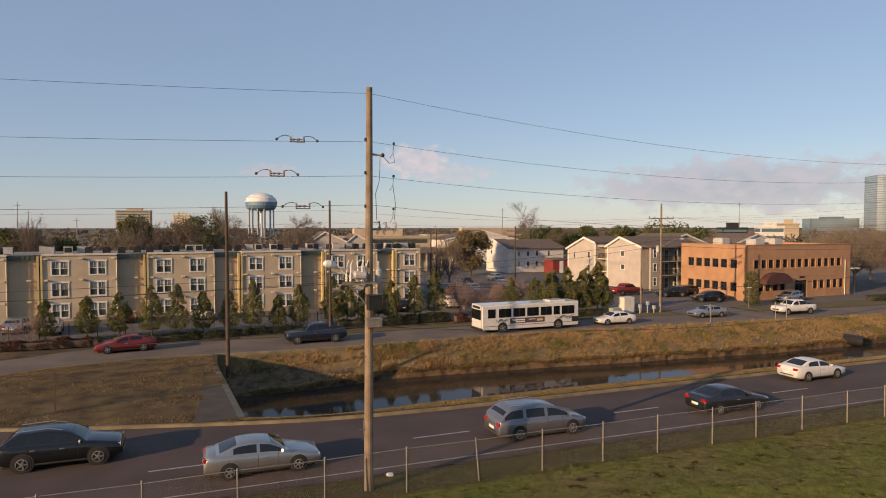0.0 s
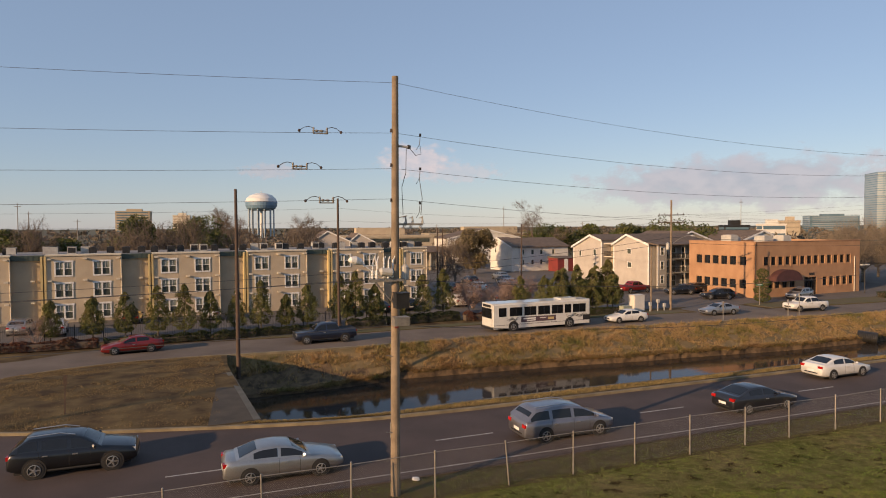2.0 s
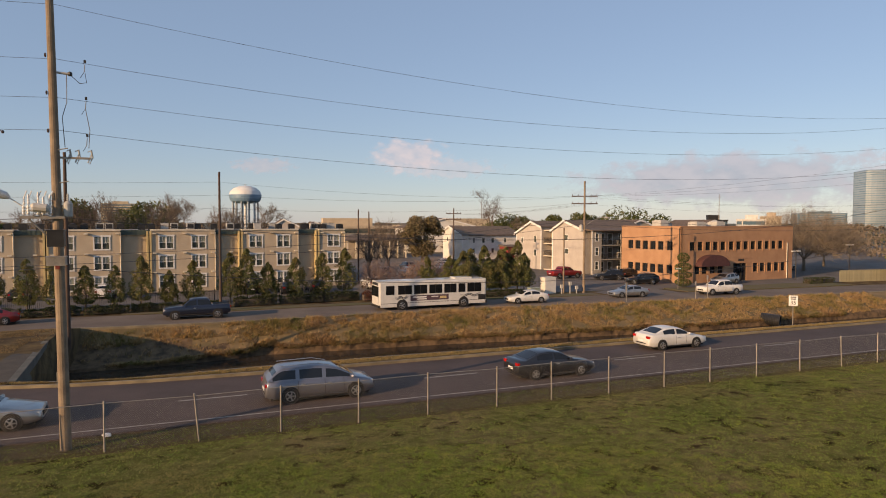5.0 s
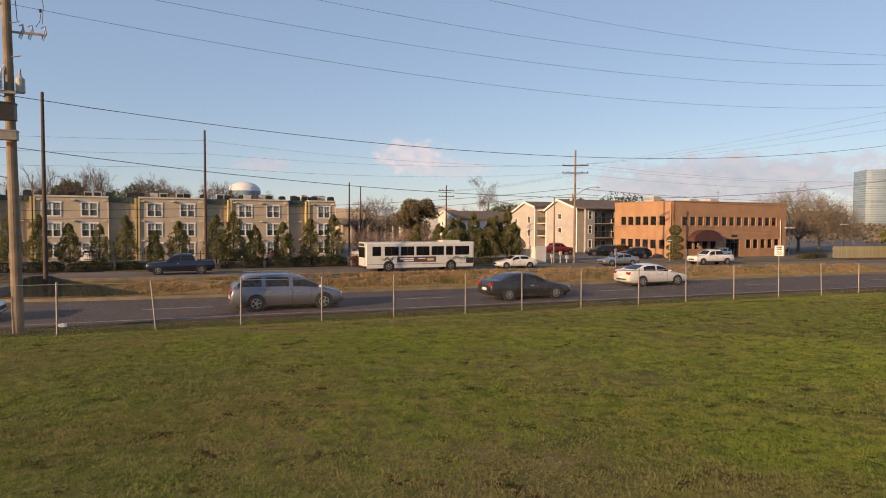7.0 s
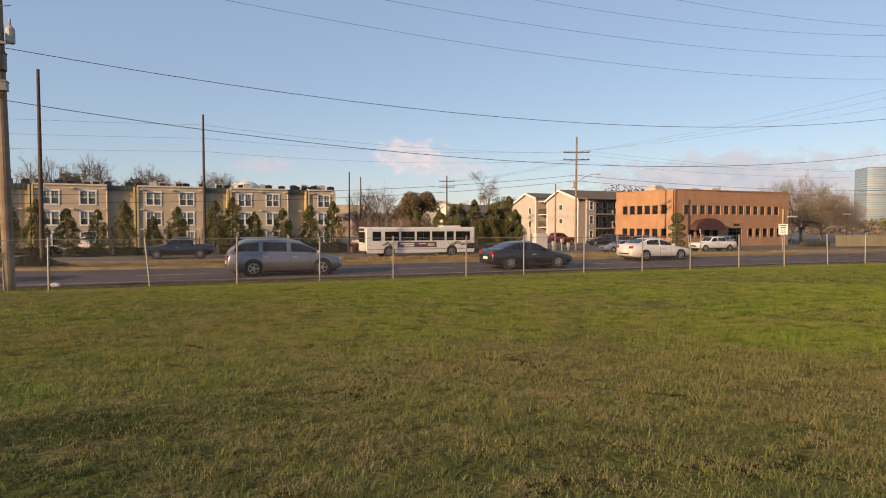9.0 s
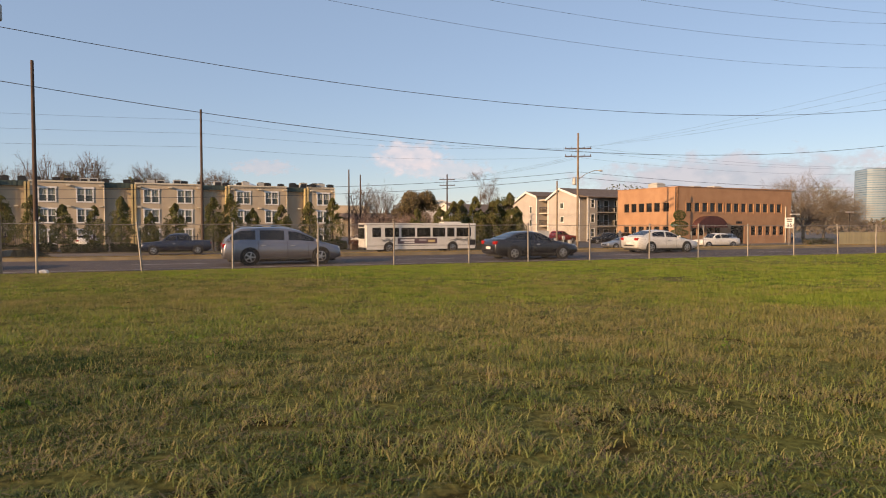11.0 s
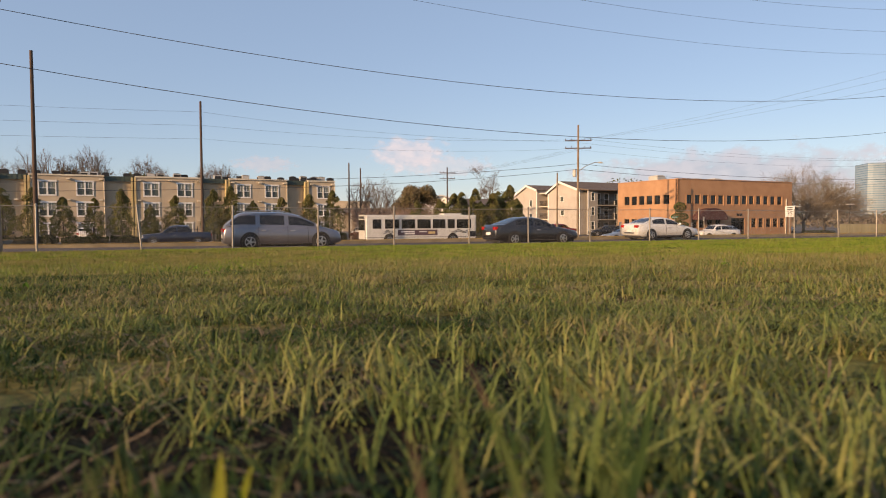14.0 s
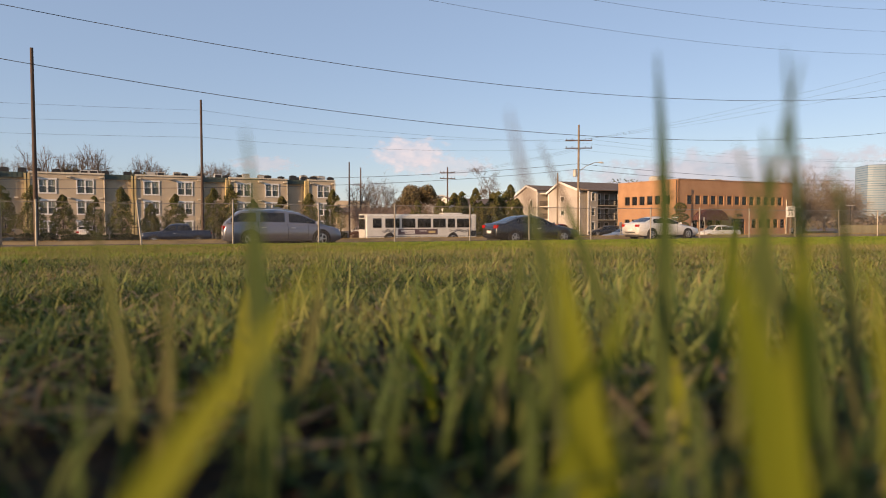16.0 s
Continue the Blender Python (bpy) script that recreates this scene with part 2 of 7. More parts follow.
def holed(bm, x0, x1, z0, z1, y0, y1, holes):
    """A wall from x0 to x1 and z0 to z1, y0 to y1 thick, with rectangular openings (x0, x1, z0, z1)."""
    zs = sorted({z0, z1, *(min(max(h[k], z0), z1) for h in holes for k in (2, 3))})
    for a, b in zip(zs, zs[1:]):
        mid, x = (a + b) / 2, x0
        for h in sorted(h for h in holes if h[2] < mid < h[3]):
            if h[0] > x:
                box(bm, x, h[0], y0, y1, a, b)
            x = h[1]
        if x < x1:
            box(bm, x, x1, y0, y1, a, b)
    return bm


def line(points, x):
    """The height at x of a chain of (x, y)."""
    if x <= points[0][0]:
        return points[0][1]
    for (xa, ya), (xb, yb) in zip(points, points[1:]):
        if x <= xb:
            return ya + (yb - ya) * (x - xa) / (xb - xa)
    return points[-1][1]


# ---- the lie of the land ----
LAWN = [(-400, 1.3), (-60, 1.2), (-24, 0.885), (-22.5, 0.845), (-20.6, 0.80), (-17, 0.665), (-14.6, 0.585), (-10, 0.50), (-5.2, 0.37), (-3.7, 0.28), (-1.9, 0.14), (-0.2, -0.04), (0.8, -0.07), (2.1, -0.10)]
KERB = [(-60, 22.5), (-40, 19.5), (-30, 16.9), (-21.5, 14.0), (-18.5, 13.0), (-14.9, 12.05), (-11.4, 11.1), (-8, 10.35), (-5, 9.98), (0, 9.72), (13, 9.65), (60, 9.5), (400, 9.5)]
EDGE = [(-11, 12.1), (-9.4, 11.35), (-6, 10.85), (-3, 11.0), (0, 11.2), (8, 11.3), (17, 11.05), (30, 11.0), (45, 10.8), (400, 10.8)]
WATER = [(-12, 30.9), (-4.5, 31.0), (-0.2, 31.6), (2.8, 32.4), (7.2, 32.1), (14.1, 31.65), (20.0, 31.2), (27.5, 30.2), (32.9, 29.9), (45.7, 28.6), (61.8, 28.5), (86, 28.4), (400, 25)]
WLEVEL = -3.65
ROADN = [(-60, 26.0), (-40, 28.6), (-27, 32.6), (-23.7, 34.7), (-19.7, 35.8), (-15, 36.3), (-10.7, 36.25), (-5, 36.2), (0, 36.3), (12, 37.0), (26, 37.3), (45, 36.2), (66, 34.6), (110, 33.0), (400, 28)]
WIDE = 6.6


def far_z(x):
    return line([(-60, -0.75), (-20, -0.90), (0, -1.10), (15, -1.22), (66, -1.34), (200, -1.40)], x)


def bank_z(x, y):
    """The ground between the far water's edge and the far road."""
    a, b = line(WATER, x) + 0.25, line(ROADN, x)
    s = min(max((y - a) / (b - a), 0), 1)
    steep = WLEVEL + 0.62 + (far_z(x) - WLEVEL - 0.62) * (1 - (1 - s) ** 1.6)
    slump = WLEVEL + 0.25 + (far_z(x) - WLEVEL - 0.25) * s**1.7
    f = min(max((3.0 - x) / 9.0, 0), 1)
    return steep + (slump - steep) * f


def profile(x):
    """The ground's cross-section at x: (y, z, material of the strip that follows)."""
    k, e, w, r, zf = line(KERB, x), line(EDGE, x), line(WATER, x), line(ROADN, x), far_z(x)
    rows = [(-3000, 1.3, 0), (-400, 1.3, 0), (-120, 1.25, 0)]
    rows += [(y, line(LAWN, y), 0) for y in (-60, -40, -30, -26, -24, -22.5, -20.6, -18.5, -17, -14.6, -12, -10, -7.5, -5.2, -3.7, -1.9, -0.9)]
    rows += [(-0.2, -0.04, 1), (0.8, -0.07, 1), (2.1, -0.11, 1), (k + 0.04, -0.13, 2), (k + 0.10, 0.06, 2)]
    if x < -11.4:
        top = r - 0.2
        for s, lift in ((0.0, 0.06), (0.02, 0.06), (0.1, 0.08), (0.25, 0.07), (0.35, 0.06), (0.45, 0.05), (0.65, -0.1), (0.85, -0.45), (1.0, zf - 0.02)):
            y = k + 0.3 + (top - k - 0.3) * s
            rows.append((y, lift + 0.05 * noise.noise((x * 0.25, y * 0.25, 3)), 2))
    else:
        rows += [(e - 0.05, 0.02 + 0.04 * noise.noise((x, 0, 5)), 3), (e + 0.05, -4.7, 3), (w - 1.0, -4.7, 3), (w, WLEVEL - 0.05, 3)]
        wob = 0.5 * noise.noise((x * 0.45, 0, 9)) + 0.3 * noise.noise((x * 1.7, 0, 4))
        rows += [(w + 0.2 + wob * 0.7, WLEVEL + (0.48 if x > 1 else 0.2), 3), (w + 0.55 + wob, bank_z(x, w + 0.55) + 0.04, 3 if x < 0 else 4), (w + 0.2 + (r - w) * 0.3, bank_z(x, w + 0.2 + (r - w) * 0.3), 3 if x < -3 else 4), (w + 0.2 + (r - w) * 0.65, bank_z(x, w + 0.2 + (r - w) * 0.65), 4), (r - 0.2, zf - 0.02, 2)]
    rows += [(r + 0.2, zf - 0.06, 2), (r + WIDE - 0.2, zf - 0.06, 2), (r + WIDE + 0.1, zf - 0.02, 2), (r + WIDE + 5.0, zf + 0.0, 5)]
    rows += [(y, line([(0, zf), (150, -1.35)], y), m) for y, m in ((64, 5), (80, 5), (100, 5), (150, 6), (260, 6), (700, 6), (1500, 6), (4500, 6))]
    return rows


xs = sorted({*(-4500, -2000, -800, -300, -150, -90, -60, -50, -40, -35), *np.arange(-31, -12, 1.0).round(2).tolist(), *np.arange(-10.6, 66, 0.6).round(2).tolist(), -11.42, -11.38, *(67, 70, 75, 80, 90, 110, 150, 300, 800, 2000, 4500)})
cols = [profile(x) for x in xs]
rows_n = len(cols[0])


def slant(x, y):
    """The canal's west end runs aslant: how far the ground moves in x near it."""
    near = max(0.0, 1 - abs(x + 11.4) / 3.0)
    return near * (0.40 - 0.75 * min(max((y - 12) / 13, 0), 1)) * min(max((y - 11) / 1.0, 0), 1) * min(max((34 - y) / 4, 0), 1)


gv = [(x + slant(x, y), y, z) for x, c in zip(xs, cols) for y, z, _ in c]
gf, gm = [], []
for i in range(len(xs) - 1):
    for j in range(rows_n - 1):
        a = i * rows_n + j
        gf.append((a, a + rows_n, a + rows_n + 1, a + 1))
        gm.append(cols[i][j][2])
tagged(sheet("ground", gv, gf, [M_SOIL, M_DIRT, M_DRY, M_MUD, M_BANK, M_LOT, M_FAR], gm), "lawn, verges, canal banks and paved lots in one sheet", "ground", kind="structure")


def strip(name, near, far, height, material, x0, x1, step, label, category, thick=0.1):
    """A slab along x between two edge lines."""
    n = max(2, int((x1 - x0) / step) + 1)
    px = [x0 + (x1 - x0) * i / (n - 1) for i in range(n)]
    v = []
    for x in px:
        z = height(x)
        v += [(x, near(x), z - thick), (x, near(x), z), (x, far(x), z), (x, far(x), z - thick)]
    f = [(4 * i + k, 4 * i + 4 + k, 4 * i + 4 + (k + 1) % 4, 4 * i + (k + 1) % 4) for i in range(n - 1) for k in range(4)]
    f += [(0, 1, 2, 3), (4 * n - 1, 4 * n - 2, 4 * n - 3, 4 * n - 4)]
    return tagged(sheet(name, v, f, [material]), label, category, kind="structure")


strip("road", lambda x: 2.15, lambda x: line(KERB, x) + 0.02, lambda x: -0.06, M_ROAD, -300, 300, 1.0, "worn brown-grey asphalt road with a white edge line", "road")
strip("far_road", lambda x: line(ROADN, x), lambda x: line(ROADN, x) + WIDE, lambda x: far_z(x), M_ROAD2, -300, 300, 1.5, "grey asphalt road along the canal's far bank", "road")
strip("kerb", lambda x: line(KERB, x), lambda x: line(KERB, x) + 0.2, lambda x: 0.085, M_CONC, -55, 250, 1.0, "weathered pale concrete kerb beside the road", "kerb", 0.25)
strip("edge_line", lambda x: 2.68 - 0.01 * x, lambda x: 2.75 - 0.01 * x, lambda x: -0.056, M_PAINT, -60, 60, 4.0, "thin white painted edge line on asphalt", "road marking", 0.003)
for k in range(-5, 9):
    x = -3.65 + 11.6 * k
    strip("lane_dash", lambda q: 5.88, lambda q: 5.98, lambda q: -0.056, M_PAINT, x, x + 2.95, 3.0, "worn white lane dash on asphalt", "road marking", 0.003)
# far road's pale shoulder
strip("shoulder", lambda x: line(ROADN, x) - 0.45, lambda x: line(ROADN, x) - 0.01, lambda x: far_z(x) - 0.005, M_CONC, -60, 200, 2.0, "pale worn concrete shoulder along the far road", "kerb", 0.2)

# canal
M_WATER = mat("canal_water", (0.046, 0.036, 0.028), (0.034, 0.027, 0.021), 0.25, 0.05, bump=0.08, bscale=2.5, spec=0.10)
water = sheet("canal_water", [(-12.4, 10.5, WLEVEL), (300, 10.5, WLEVEL), (300, 36, WLEVEL), (-12.4, 36, WLEVEL)], [(0, 1, 2, 3)], [M_WATER])
tagged(water, "still dark brown canal water with sky reflections", "water", kind="structure")
hw = thing("headwall", pose(-11.4, 12.0, 0), "weathered concrete canal headwall with a sloped apron", "headwall", kind="structure")
bm = bmesh.new()
solid(bm, [(0.10, -0.2, -4.7), (0.45, -0.2, -4.7), (-0.27, 12.2, -4.7), (-0.62, 12.2, -4.7)], [(0.10, -0.2, 0.15), (0.45, -0.2, 0.15), (-0.27, 12.2, 0.02), (-0.62, 12.2, 0.02)])
part("wall", bm, M_WALLC, hw)
bm = bmesh.new()
solid(bm, [(-2.1, -0.25, -0.3), (0.10, -0.2, -0.3), (-0.63, 12.2, -0.3), (-1.0, 12.3, -0.3)], [(-2.1, -0.25, 0.12), (0.10, -0.2, 0.145), (-0.63, 12.2, 0.01), (-1.0, 12.3, 0.0)])
part("apron", bm, M_APRON, hw)
bw = thing("bulkhead", pose(0, 0, 0), "weathered concrete bulkhead along the canal's near side", "bulkhead", kind="structure")
v, n = [], 0
px = [-11.3 + 1.6 * i for i in range(100)]
for x in px:
    e = line(EDGE, x)
    v += [(x, e - 0.12, -4.6), (x, e - 0.12, 0.045), (x, e + 0.10, 0.045), (x, e + 0.10, -4.6)]
f = [(4 * i + k, 4 * i + 4 + k, 4 * i + 4 + (k + 1) % 4, 4 * i + (k + 1) % 4) for i in range(len(px) - 1) for k in range(4)]
sheet("wall", v, f, [M_WALLC], parent=bw)

# ---- wooden poles and wires ----
def wood_pole(m, height, r0, r1, material, label, lean=(0, 0)):
    ob = thing("utility_pole", m, label, "utility pole")
    bm = bmesh.new()
    tube(bm, [(lean[0] * s, lean[1] * s, -0.6 if s == 0 else height * s) for s in (0, 0.25, 0.5, 0.75, 1)], [r0 + (r1 - r0) * s for s in (0, 0.25, 0.5, 0.75, 1)], 14)
    part("shaft", bm, material, ob, smooth=False)
    return ob


POLE = (-7.19, 0.85)
LEAN = (-0.09, -0.65)
near_pole = wood_pole(pose(POLE[0], POLE[1], -0.05), 15.3, 0.185, 0.115, M_POLE, "tall weathered wooden utility pole carrying transformer gear beside the fence", LEAN)
wood_pole(pose(-11.0, 27.4, -0.6), 13.3, 0.16, 0.10, M_DPOLE, "dark creosoted utility pole at the canal headwall")
wood_pole(pose(0.0, 43.6, -0.9), 13.7, 0.15, 0.10, M_DPOLE, "dark utility pole behind the far road")
pole_d = wood_pole(pose(44.6, 45.9, -1.25), 14.4, 0.17, 0.11, M_POLE, "wooden utility pole with two crossarms and a street lamp")
END = (45.0, 4.0)
LEFT = (-57.0, 3.0)
wood_pole(pose(END[0] + 4, END[1], -0.1), 16.1, 0.18, 0.12, M_POLE, "weathered wooden utility pole at the roadside")
wood_pole(pose(LEFT[0], LEFT[1], -0.1), 15.0, 0.18, 0.12, M_POLE, "weathered wooden utility pole at the roadside")


def wire(a, b, sag, r=0.0065, label="thin black overhead power wire", n=24):
    bm = bmesh.new()
    a, b = Vector(a), Vector(b)
    tube(bm, [a.lerp(b, k / n) - Vector((0, 0, sag * 4 * (k / n) * (1 - k / n))) for k in range(n + 1)], r, 5)
    return tagged(part("overhead_wire", bm, M_WIRE), label, "wire", "overhead wires")


RIGHT = (END[0] + 4, END[1])
for z, zr, zl, sr, sl in ((15.1, 15.7, 15.3, 1.75, 0.5), (13.3, 15.4, 13.4, 1.8, 0.5), (12.02, 13.9, 12.2, 1.56, 0.5), (10.93, 12.5, 11.0, 1.62, 0.4)):
    wire((POLE[0], POLE[1] - 0.3, z), (*RIGHT, zr), sr)
    wire((POLE[0], POLE[1] - 0.3, z), (*LEFT, zl), sl)
for z, zr, s in ((7.99, 10.3, 1.95), (6.26, 7.97, 1.98)):
    wire((POLE[0], POLE[1] + 0.2, z), (*RIGHT, zr), s, 0.012, "thick black overhead communication cable")
    wire((POLE[0], POLE[1] + 0.2, z), (*LEFT, z + 0.2), 0.5, 0.012, "thick black overhead communication cable")
for z, zd, dx in ((11.8, 11.25, -1.4), (10.5, 11.25, 1.4), (9.2, 10.3, -1.2)):
    wire((0.0, 43.6, z), (44.6 + dx * 0.37, 45.9 - dx, zd), 0.7, 0.009)
    wire((0.0, 43.6, z), (-70, 40.0, z), 0.7, 0.009)
    wire((44.6 + dx * 0.37, 45.9 - dx, zd), (120, 48 - dx, zd + 0.5), 1.2, 0.009)
for z, zd in ((5.1, 8.3), (4.3, 7.6)):
    wire((0.0, 43.6, z), (44.6, 45.9, zd), 0.5, 0.022, "thick black overhead communication cable")
    wire((0.0, 43.6, z), (-70, 40.0, z - 0.4), 0.5, 0.022, "thick black overhead communication cable")
    wire((44.6, 45.9, zd), (120, 48, zd), 1.0, 0.022, "thick black overhead communication cable")
for dx in (-1.3, 0.0, 1.3):
    wire((44.6 + dx * 0.4, 45.9 - dx, 10.2), (39.8 + dx * 0.9, 78, 9.2), 0.4, 0.009)

for z in (12.9, 12.2, 11.4):
    wire((44.6, 45.9 + (z - 12.2) * 1.4, 11.25), (*RIGHT, z), 0.5)

# ---- chain-link fence ----
fence = thing("chain_link_fence", pose(0, 0, 0), "galvanised chain-link fence with thin steel posts, leaning in places", "fence")
STEP, TALL = 3.02, 1.67
PLACES = {-2: -5.92, -1: -2.86, 0: 0.0, 1: 3.0, 2: 5.92, 3: 9.08, 4: 11.8, 5: 14.85, 6: 18.05, 7: 20.9, 8: 24.0, 9: 27.1, 10: 30.3, 11: 33.2}
for k in range(-16, 17):
    bm = bmesh.new()
    x = PLACES.get(k, k * STEP)
    lean = {-1: -0.16, 10: -0.10, 12: 0.1}.get(k, random.uniform(-0.025, 0.025))
    z0 = -0.02 - 0.002 * x
    tube(bm, [(x, 0, z0 - 0.3), (x + lean, 0.03, z0 + TALL)], 0.032, 8)
    lathe(bm, [(0.04, 0.0), (0.04, 0.03), (0.015, 0.06)], 8, (x + lean, 0.03, z0 + TALL))
    part("post", bm, M_STEEL, fence)
bm = bmesh.new()
tube(bm, [(k * STEP, 0.03, -0.04 + TALL - 0.002 * k * STEP - (0.03 if k % 2 else 0)) for k in range(-16, 17)], 0.014, 6)
part("top_rail", bm, M_STEEL, fence)
v, f = [], []
lo, hi = 0.02, TALL - 0.06
for k in range(int(-16 * STEP / 0.076), int(16 * STEP / 0.076)):
    for s in (1, -1):
        x = k * 0.076
        b = len(v)
        for (px_, pz) in ((x, lo), (x + s * (hi - lo), hi)):
            v += [(px_ - 0.0016, 0.045, pz), (px_ + 0.0016, 0.045, pz), (px_, 0.048, pz)]
        f += [(b, b + 1, b + 4, b + 3), (b + 1, b + 2, b + 5, b + 4), (b + 2, b, b + 3, b + 5)]
tagged(sheet("wire_mesh", v, f, [M_STEEL], parent=fence), kind="stuff")

# ---- apartment block ----
APT_TURN, APT_BASE, APT_TOP = 4.6, -1.30, 6.80
apt = thing("apartment_building", pose(18.1, 67.1, APT_BASE, 0, 0, APT_TURN), "three-storey tan stucco apartment block with white sash windows and rooftop units", "building")
AH = APT_TOP - APT_BASE
BAYS = [(-70.2, -62.55), (-59.0, -51.35), (-47.8, -40.15), (-36.6, -28.95), (-25.4, -17.75), (-14.2, -6.75), (-3.7, 0.0)]
WIN_Z = (0.75, 3.25, 5.75)


def sash_window(parent, x, y, z, w, h):
    """Two white sashes side by side with glazing bars, over dark glass with blinds behind."""
    bm = bmesh.new()
    for x0, x1, z0, z1 in ((x - w / 2 - 0.14, x + w / 2 + 0.14, z - 0.16, z), (x - w / 2 - 0.2, x + w / 2 + 0.2, z + h, z + h + 0.2), (x - w / 2 - 0.14, x - w / 2, z, z + h), (x + w / 2, x + w / 2 + 0.14, z, z + h)):
        box(bm, x0, x1, y - 0.06, y + 0.1, z0, z1)
    box(bm, x - 0.09, x + 0.09, y - 0.02, y + 0.12, z, z + h)
    for s in (-1, 1):
        c = x + s * w / 4
        box(bm, c - w / 4, c + w / 4, y + 0.02, y + 0.1, z + h * 0.48, z + h * 0.52)
        box(bm, c - 0.02, c + 0.02, y + 0.03, y + 0.09, z + h * 0.5, z + h)
    frame_ob = part("window", bm, M_WHITE, parent, "white wooden double sash window")
    for s in (-1, 1):
        c = x + s * w / 4
        for z0, z1, mt in ((z, z + h * 0.49, M_GLASS), (z + h * 0.51, z + h, M_BLIND)):
            b2 = bmesh.new()
            box(b2, c - w / 4 + 0.02, c + w / 4 - 0.02, y + 0.07, y + 0.085, z0 + 0.02, z1 - 0.02)
            part("pane", b2, mt, frame_ob)


wall_bm, trim_bm = bmesh.new(), bmesh.new()
for n, (a, b) in enumerate(BAYS):
    wide = b - a > 5
    spots = [a + 1.75, b - 2.0] if wide else [b - 1.6]
    holes = [(c - 0.8, c + 0.8, z, z + 1.5) for c in spots for z in WIN_Z]
    holed(wall_bm, a, b, 0, AH - 0.12, 0.0, 0.3, holes)
    box(wall_bm, a, a + 0.3, 0.3, 0.6, 0, AH - 0.12)
    box(wall_bm, b - 0.3, b, 0.3, 0.6, 0, AH - 0.12)
    box(trim_bm, a - 0.1, b + 0.1, -0.12, 1.6, AH - 0.12, AH + 0.06)
    for c in spots:
        for z in WIN_Z:
            sash_window(apt, c, 0.0, z, 1.6, 1.5)
    for x0 in (a - 0.55, a - 0.2):
        bm = bmesh.new()
        box(bm, x0, x0 + 0.22, -0.14, 0.5 if x0 > a - 0.4 else 0.9, 0, AH - 0.15)
        part("pilaster", bm, M_YELLOW, apt, "ochre painted pilaster")
    bm = bmesh.new()
    tube(bm, [(b + 0.06, -0.06, 0.2), (b + 0.06, -0.06, AH - 0.3)], 0.06, 8)
    part("downpipe", bm, M_CREAM, apt, "cream downpipe")
    for z in (2.55, 5.05, AH - 0.55):
        for x0 in ((a + 0.15, (a + b) / 2 - 0.1, b - 0.5) if wide else (a + 0.2, b - 0.45)):
            bm = bmesh.new()
            box(bm, x0, x0 + 0.42, -0.42, 0.0, z, z + 0.16)
            part("ledge", bm, M_CREAM, apt)
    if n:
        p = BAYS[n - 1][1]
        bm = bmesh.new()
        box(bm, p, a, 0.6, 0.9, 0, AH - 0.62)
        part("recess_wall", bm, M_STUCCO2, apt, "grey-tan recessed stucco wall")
        bm = bmesh.new()
        box(bm, p, a, 0.3, 0.9, AH - 0.62, AH - 0.02)
        for k in range(int((a - p) / 0.5)):
            box(bm, p + 0.2 + 0.5 * k, p + 0.25 + 0.5 * k, 0.26, 0.3, AH - 0.62, AH - 0.02)
        part("fascia", bm, M_GREEN, apt, "dark green ribbed fascia")
        for z in (2.55, 5.05):
            bm = bmesh.new()
            box(bm, p + (a - p) * 0.55, p + (a - p) * 0.55 + 0.42, 0.2, 0.6, z, z + 0.16)
            part("ledge", bm, M_CREAM, apt)
box(wall_bm, -0.3, 0.0, 0.8, 14, 0, AH - 0.12)
box(wall_bm, -70.2, 0.0, 13.7, 14, 0, AH - 0.12)
box(wall_bm, -70.2, -69.9, 0.8, 13.7, 0, AH - 0.12)
part("wall", wall_bm, M_STUCCO, apt)
part("roof_trim", trim_bm, M_CREAM, apt, "cream roof trim")
bm = bmesh.new()
box(bm, -70, -0.2, 1.12, 13.9, AH - 0.3, AH - 0.06)
part("roof", bm, M_ROOF, apt, "flat grey roof membrane")
# dark sheet added behind the windows in place of unlit rooms
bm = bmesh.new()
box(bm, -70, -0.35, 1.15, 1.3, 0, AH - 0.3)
part("dark_room_sheet", bm, M_DARK, apt)

# ---- brick office ----
BR = math.degrees(math.atan2(1.12, 24.6)) + 0.5
BH = 8.53
brick_b = thing("brick_office_building", pose(65.67, 51.71, -1.36, 0, 0, BR), "two-storey orange brick office with dark windows and a maroon awning", "building")
UPF = [2.3 + 1.6 * k + (0.0 if k < 5 else 0.2) for k in range(13)]
holes = [(c - 0.54, c + 0.54, 4.95, 6.25) for c in UPF]
lowc = [3.4, 4.9, 6.5, 8.2] + [15.9, 17.5, 19.2, 20.8, 22.4]
holes += [(c - 0.54, c + 0.54, 1.35, 2.75) for c in lowc]
door = (11.0, 13.9, 0.0, 2.8)
bm = bmesh.new()
holed(bm, 0, 24.6, 0, BH, 0, 0.35, holes + [door])
box(bm, 24.25, 24.6, 0.35, 13.2, 0, BH)
box(bm, 0.35, 24.25, 12.85, 13.2, 0, BH)
part("front_wall", bm, M_BRICK, brick_b)
SIDE = [(c - 0.6, c + 0.6, z, z + 1.35) for c in (2.3, 4.2, 5.9, 7.6, 9.3, 11.0) for z in (1.35, 4.95)]
bm = bmesh.new()
holed(bm, -13.2, 0, 0, BH, 0, 0.35, [(-b, -a, c, d) for a, b, c, d in SIDE])
bmesh.ops.rotate(bm, verts=bm.verts, cent=(0, 0, 0), matrix=Matrix.Rotation(radians(-90), 3, "Z"))
part("side_wall", bm, M_BRICK, brick_b)


